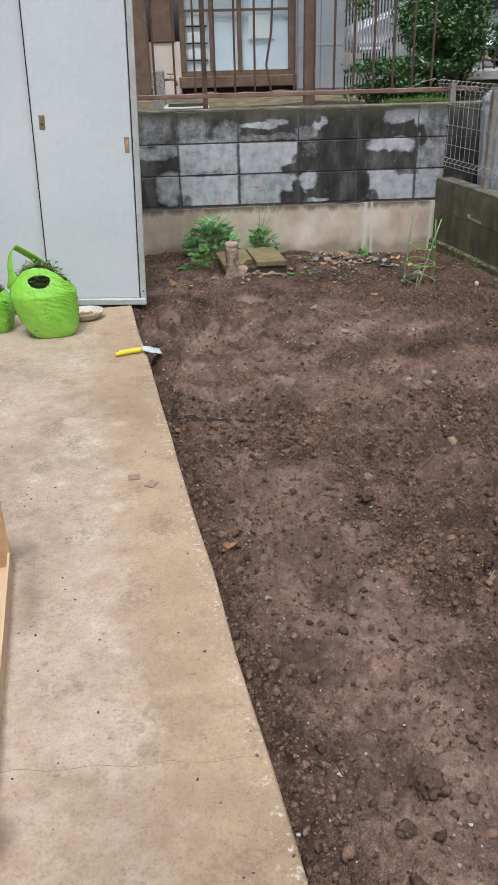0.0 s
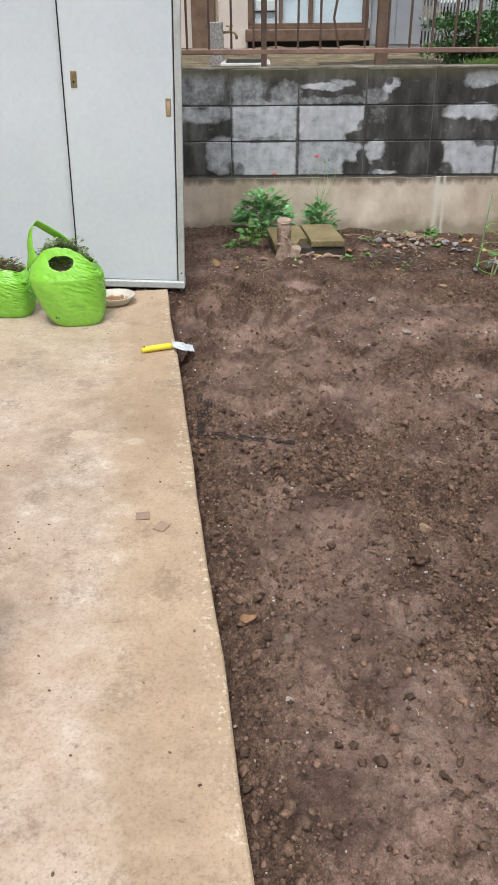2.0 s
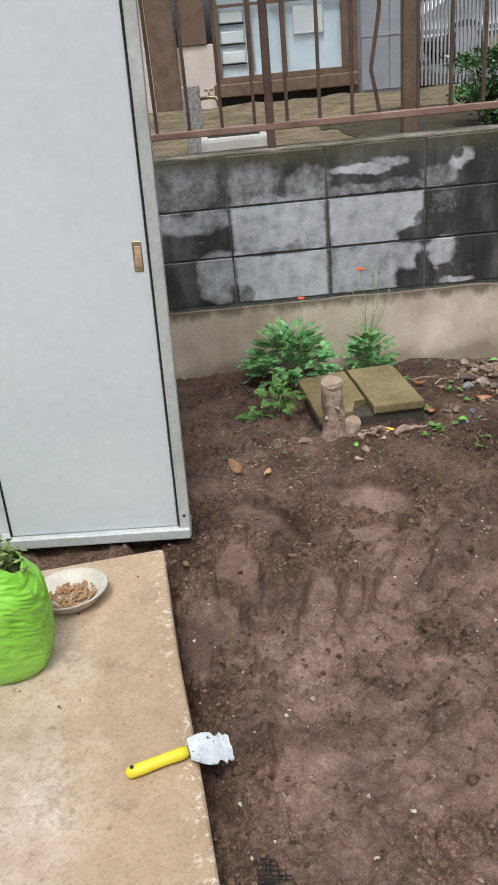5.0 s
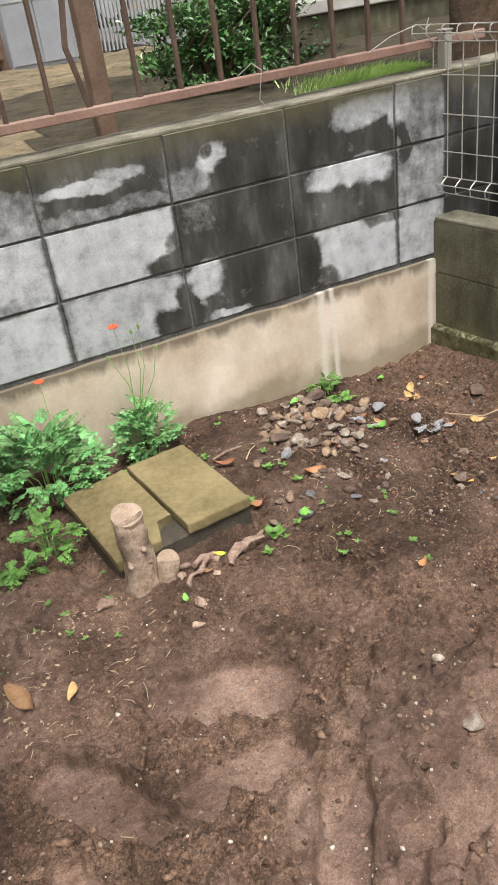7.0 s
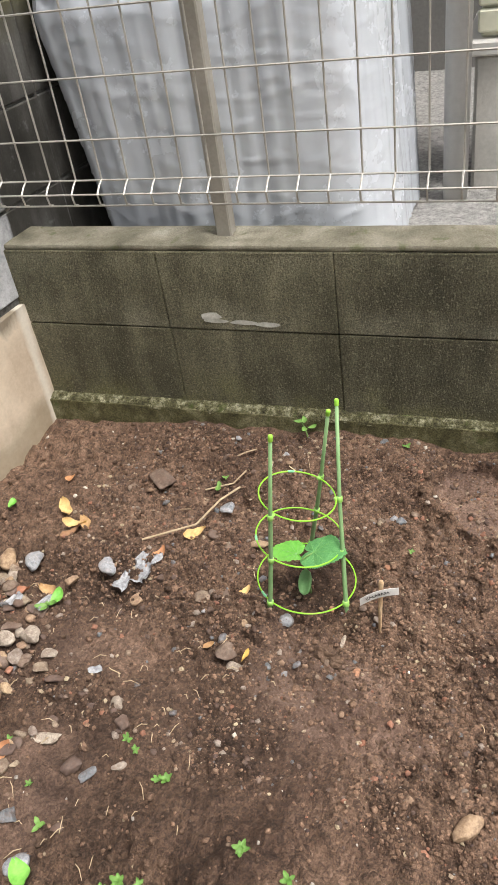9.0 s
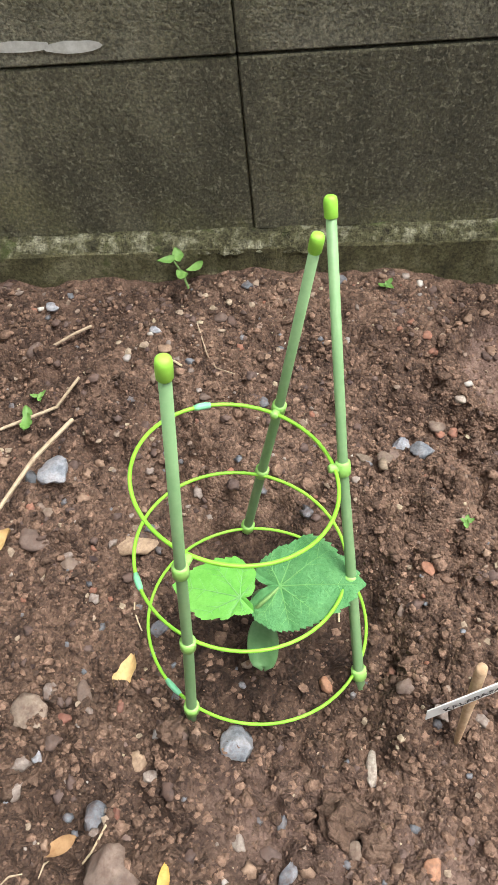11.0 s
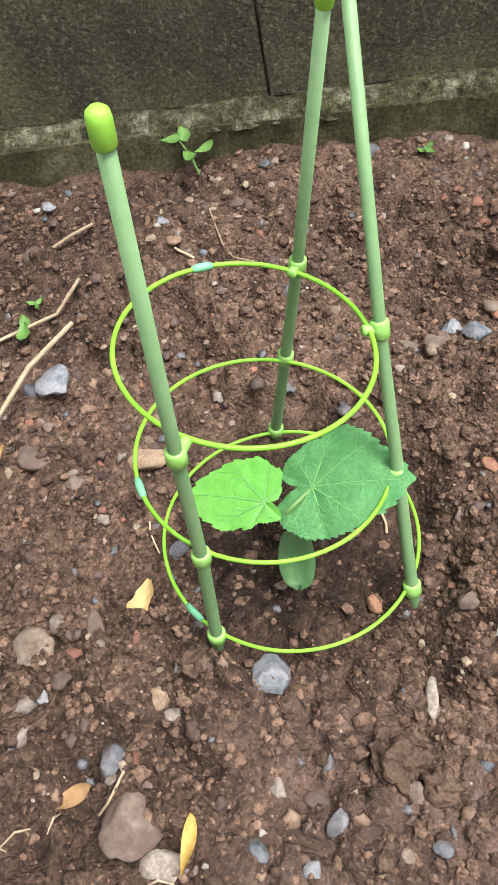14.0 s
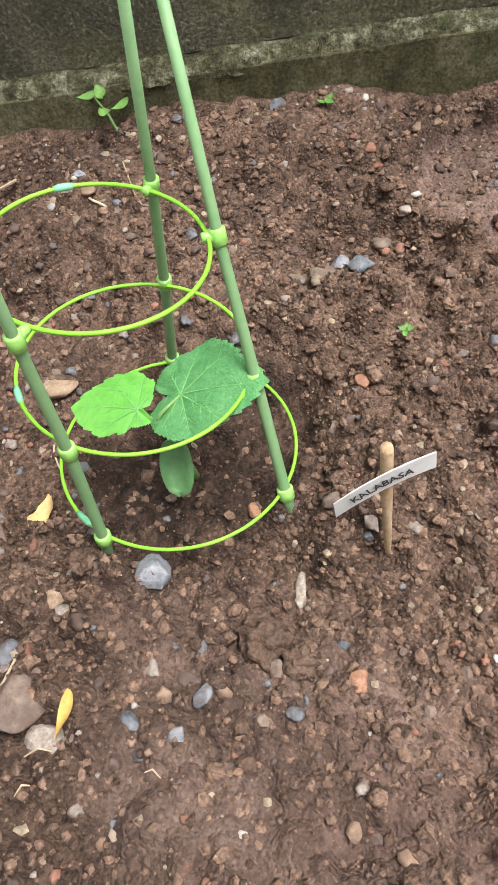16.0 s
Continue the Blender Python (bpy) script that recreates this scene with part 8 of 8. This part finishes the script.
for k in range(4200):
    x, y = 1.02 + 0.42 * rng.random() ** 0.7, 0.125 + abs(rng.gauss(0, 0.12))
    b = Vector((x, y, 0.835))
    l = rng.uniform(0.03, 0.075)
    d = Vector((rng.gauss(0, 0.35), rng.gauss(-0.25, 0.4), 1)).normalized()
    e = d.cross(Vector((rng.uniform(-1, 1), 1, 0))).normalized() * 0.0022
    q = len(verts)
    verts += [b - e, b + e, b + d * l * 0.6 + e * 0.8, b + d * l + Vector((0, -0.3 * l, -0.1 * l)), b + d * l * 0.6 - e * 0.8]
    faces += [(q, q + 1, q + 2, q + 4), (q + 4, q + 2, q + 3)]
me = bpy.data.meshes.new("grass")
me.from_pydata([tuple(v) for v in verts], [], faces)
me.materials.append(GRASSM)
tagged(new("grass", me), "tuft of bright fresh grass behind the wall top", "grass", kind="stuff")


# ---- crumbs, clods and grit: what nobody could count ----
def scatter(name, label, material, n, region, sizes, seed, sub=1, flat=0.7, avoid_firm=0.8, sink=0.3, power=2.2, kinds=6, spare=None, smooth=True):
    r = np.random.RandomState(seed)
    x, y = r.uniform(region[0], region[1], n), r.uniform(region[2], region[3], n)
    z, firm = soil_parts(x, y)
    right = (x - CORNER.x) * WN.x + (y - CORNER.y) * WN.y
    left = (x - EDGE.x) * -SN.x + (y - EDGE.y) * -SN.y
    clump = vnoise(x, y, 0.16, seed + 50)
    clump = np.clip(clump * 1.5 - 0.25, 0, 1)
    keep = (right < -0.04) & ((left > 0.008) | (y > -1.38)) & (y < -0.02) & (r.rand(n) > avoid_firm * firm) & (r.rand(n) < 0.25 + 1.2 * clump ** 2)
    keep = keep & ((((x - 1.055) / 0.105) ** 2 + ((y + 0.88) / 0.092) ** 2 > 1) | (r.rand(n) < 0.22)) & (r.rand(n) > 0.75 * settled(x, y))
    if spare:
        keep = keep & ((r.rand(n) < 0.42) | (x < spare[0]) | (x > spare[1]) | (y < spare[2]) | (y > spare[3]))
    x, y, z = x[keep], y[keep], z[keep]
    n = len(x)
    size = sizes[0] * (sizes[1] / sizes[0]) ** (r.rand(n) ** power)
    shapes = []
    for k in range(kinds):
        l = lump(seed + k, sub, 0.42, 1.7)
        l.verts.ensure_lookup_table()
        shapes.append((np.array([v.co[:] for v in l.verts]), np.array([[v.index for v in f.verts] for f in l.faces])))
        l.free()
    pick = r.randint(0, kinds, n)
    ang = r.uniform(0, 6.283, n)
    allv, allf, count = [], [], 0
    for k in range(n):
        v, f = shapes[pick[k]]
        c, s = math.cos(ang[k]), math.sin(ang[k])
        w = v * (size[k] * (0.8 + 0.5 * r.rand()), size[k] * (0.7 + 0.4 * r.rand()), size[k] * flat)
        allv.append(np.stack([w[:, 0] * c - w[:, 1] * s + x[k], w[:, 0] * s + w[:, 1] * c + y[k], w[:, 2] + z[k] + size[k] * flat * (0.5 - sink)], -1))
        allf.append(f + count)
        count += len(v)
    me = bpy.data.meshes.new(name)
    me.from_pydata(np.concatenate(allv).tolist(), [], np.concatenate(allf).tolist())
    me.materials.append(material)
    me.polygons.foreach_set("use_smooth", [smooth] * len(me.polygons))
    tagged(new(name, me), label, "soil", kind="stuff")


BED, NEAR, FORE = (-0.75, 2.2, -5.2, -0.02), (0.60, 1.56, -1.45, -0.30), (-0.55, 0.95, -5.1, -2.6)
scatter("soil_crumbs", "loose dark crumbs of garden soil", CLOD, 80000, BED, (0.0030, 0.016), 101, 1, 0.75, 0.7, 0.27, 2.0, spare=NEAR)
scatter("fine_soil_crumbs", "fine crumbs of soil along the slab", CLOD, 75000, FORE, (0.0022, 0.012), 107, 1, 0.8, 0.5, 0.4, 1.9, 10, None, False)
scatter("soil_clods", "loose clods of dug garden soil", CLOD, 5500, (-0.75, 2.2, -5.2, -1.35), (0.009, 0.027), 106, 2, 0.75, 0.95, 0.34, 2.4)
scatter("fine_soil_crumbs", "fine crumbs of soil round the seedling", CLOD, 100000, NEAR, (0.0013, 0.0088), 102, 1, 0.75, 0.45, 0.36, 2.4, 12, None, False)
scatter("soil_clods", "crumbly clods of soil near the slab", CLOD, 9000, FORE, (0.006, 0.027), 108, 2, 0.78, 0.85, 0.22, 2.3)
scatter("grit", "mixed brown and tan grit in the soil", GRIT, 7000, BED, (0.0035, 0.015), 103, 1, 0.65, 0.2, 0.25, 2.2, spare=NEAR)
scatter("fine_grit", "mixed brown and tan grit round the seedling", GRIT, 9000, NEAR, (0.0016, 0.010), 104, 1, 0.6, 0.2, 0.35, 2.4, 12, None, False)
for material, tint, n, seed in ((BLUESTONE, "slate-blue", 420, 111), (REDSTONE, "rusty orange", 650, 112), (PALESTONE, "whitish", 520, 113), (STONE, "grey-brown", 1500, 114), (TANSTONE, "tan", 500, 115)):
    scatter("fine_grit", tint + " grit in the soil round the seedling", material, n, NEAR, (0.003, 0.013), seed, 2, 0.65, 0.1, 0.36, 1.8, 8, None, True)
scatter("gravel_chips", "pale gravel chips strewn over the soil", CHIPS, 6000, BED, (0.003, 0.013), 105, 1, 0.6, 0.1, 0.3, 2.2, spare=NEAR)
scatter("leaf_litter", "dry tan scraps of leaf over the soil beside the poppies", TWIG, 900, (-0.50, -0.14, -1.10, -0.74), (0.0025, 0.011), 121, 1, 0.25, 0.1, 0.1, 1.9, 8, None, False)

# straws and dry bits by the lids, the heap and the shed
r_ = np.random.RandomState(77)
bm = bmesh.new()
for k in range(230):
    x, y = (r_.uniform(0.2, 0.85), r_.uniform(-0.95, -0.06)) if k % 5 < 3 else (r_.uniform(-0.5, -0.1), r_.uniform(-1.15, -0.5))
    a, l = r_.uniform(0, 6.283), r_.uniform(0.008, 0.030)
    z0, z1 = ground_at(x, y) + 0.006, ground_at(x + l * math.cos(a), y + l * math.sin(a)) + 0.008
    tube([(x, y, z0), (x + 0.5 * l * math.cos(a) + 0.003, y + 0.5 * l * math.sin(a), (z0 + z1) / 2 + 0.003), (x + l * math.cos(a), y + l * math.sin(a), z1)], [0.0004, 0.0009, 0.0005], 4, bm)
tagged(part("straw", bm, TWIG), "short dry straws and dead stalks on the soil", "straw", kind="stuff")

# crumbs trodden onto the slab
r_ = np.random.RandomState(61)
bm = bmesh.new()
for k in range(420):
    p = SLABM @ Vector((r_.uniform(0.0, 4.2), abs(r_.normal(0.0, 0.45)) + 0.01, 0.0408))
    if p.y > -1.42:
        continue
    s_ = 0.0015 + 0.006 * r_.rand() ** 3
    vs = bmesh.ops.create_icosphere(bm, subdivisions=1, radius=0.5, matrix=pose(p.x, p.y, p.z + 0.1 * s_, 0, 0, 360 * r_.rand()) @ Matrix.Diagonal((s_ * 1.5, s_, s_ * 0.5, 1)))
o = part("slab_crumbs", bm, CLOD)
tagged(o, "dark crumbs of soil trodden onto the slab", "soil", kind="stuff")

# ---- blocks of the walls ----
full = block_mesh(0.3935, 0.1935, 0.12, BLOCK, 0.003)
for c in range(3):
    for k in range(-8, 9):
        x0, x1 = 0.4 * k, 0.4 * k + 0.4
        ob = new("block", full)
        ob.parent = wall
        ob.location = ((x0 + x1) / 2, 0.06, 0.366 + 0.2 * c)
        ob.location.y += 0.0015 * math.sin(k * 3.1 + c)
dark_full = block_mesh(0.3940, 0.187, 0.1, DARKBLOCK, 0.0018)
dark_low = block_mesh(0.3940, 0.202, 0.1, DARKBLOCK, 0.0018)
for c in range(2):
    for k in range(0, 20):
        ob = new("block", dark_full if c else dark_low)
        ob.parent = low
        ob.matrix_basis = WALLM @ Matrix.Translation((-0.012 + 0.395 * k + 0.1975, 0.044 + 0.001 * math.sin(k * 2.7 + c), 0.297 if c else 0.0995))
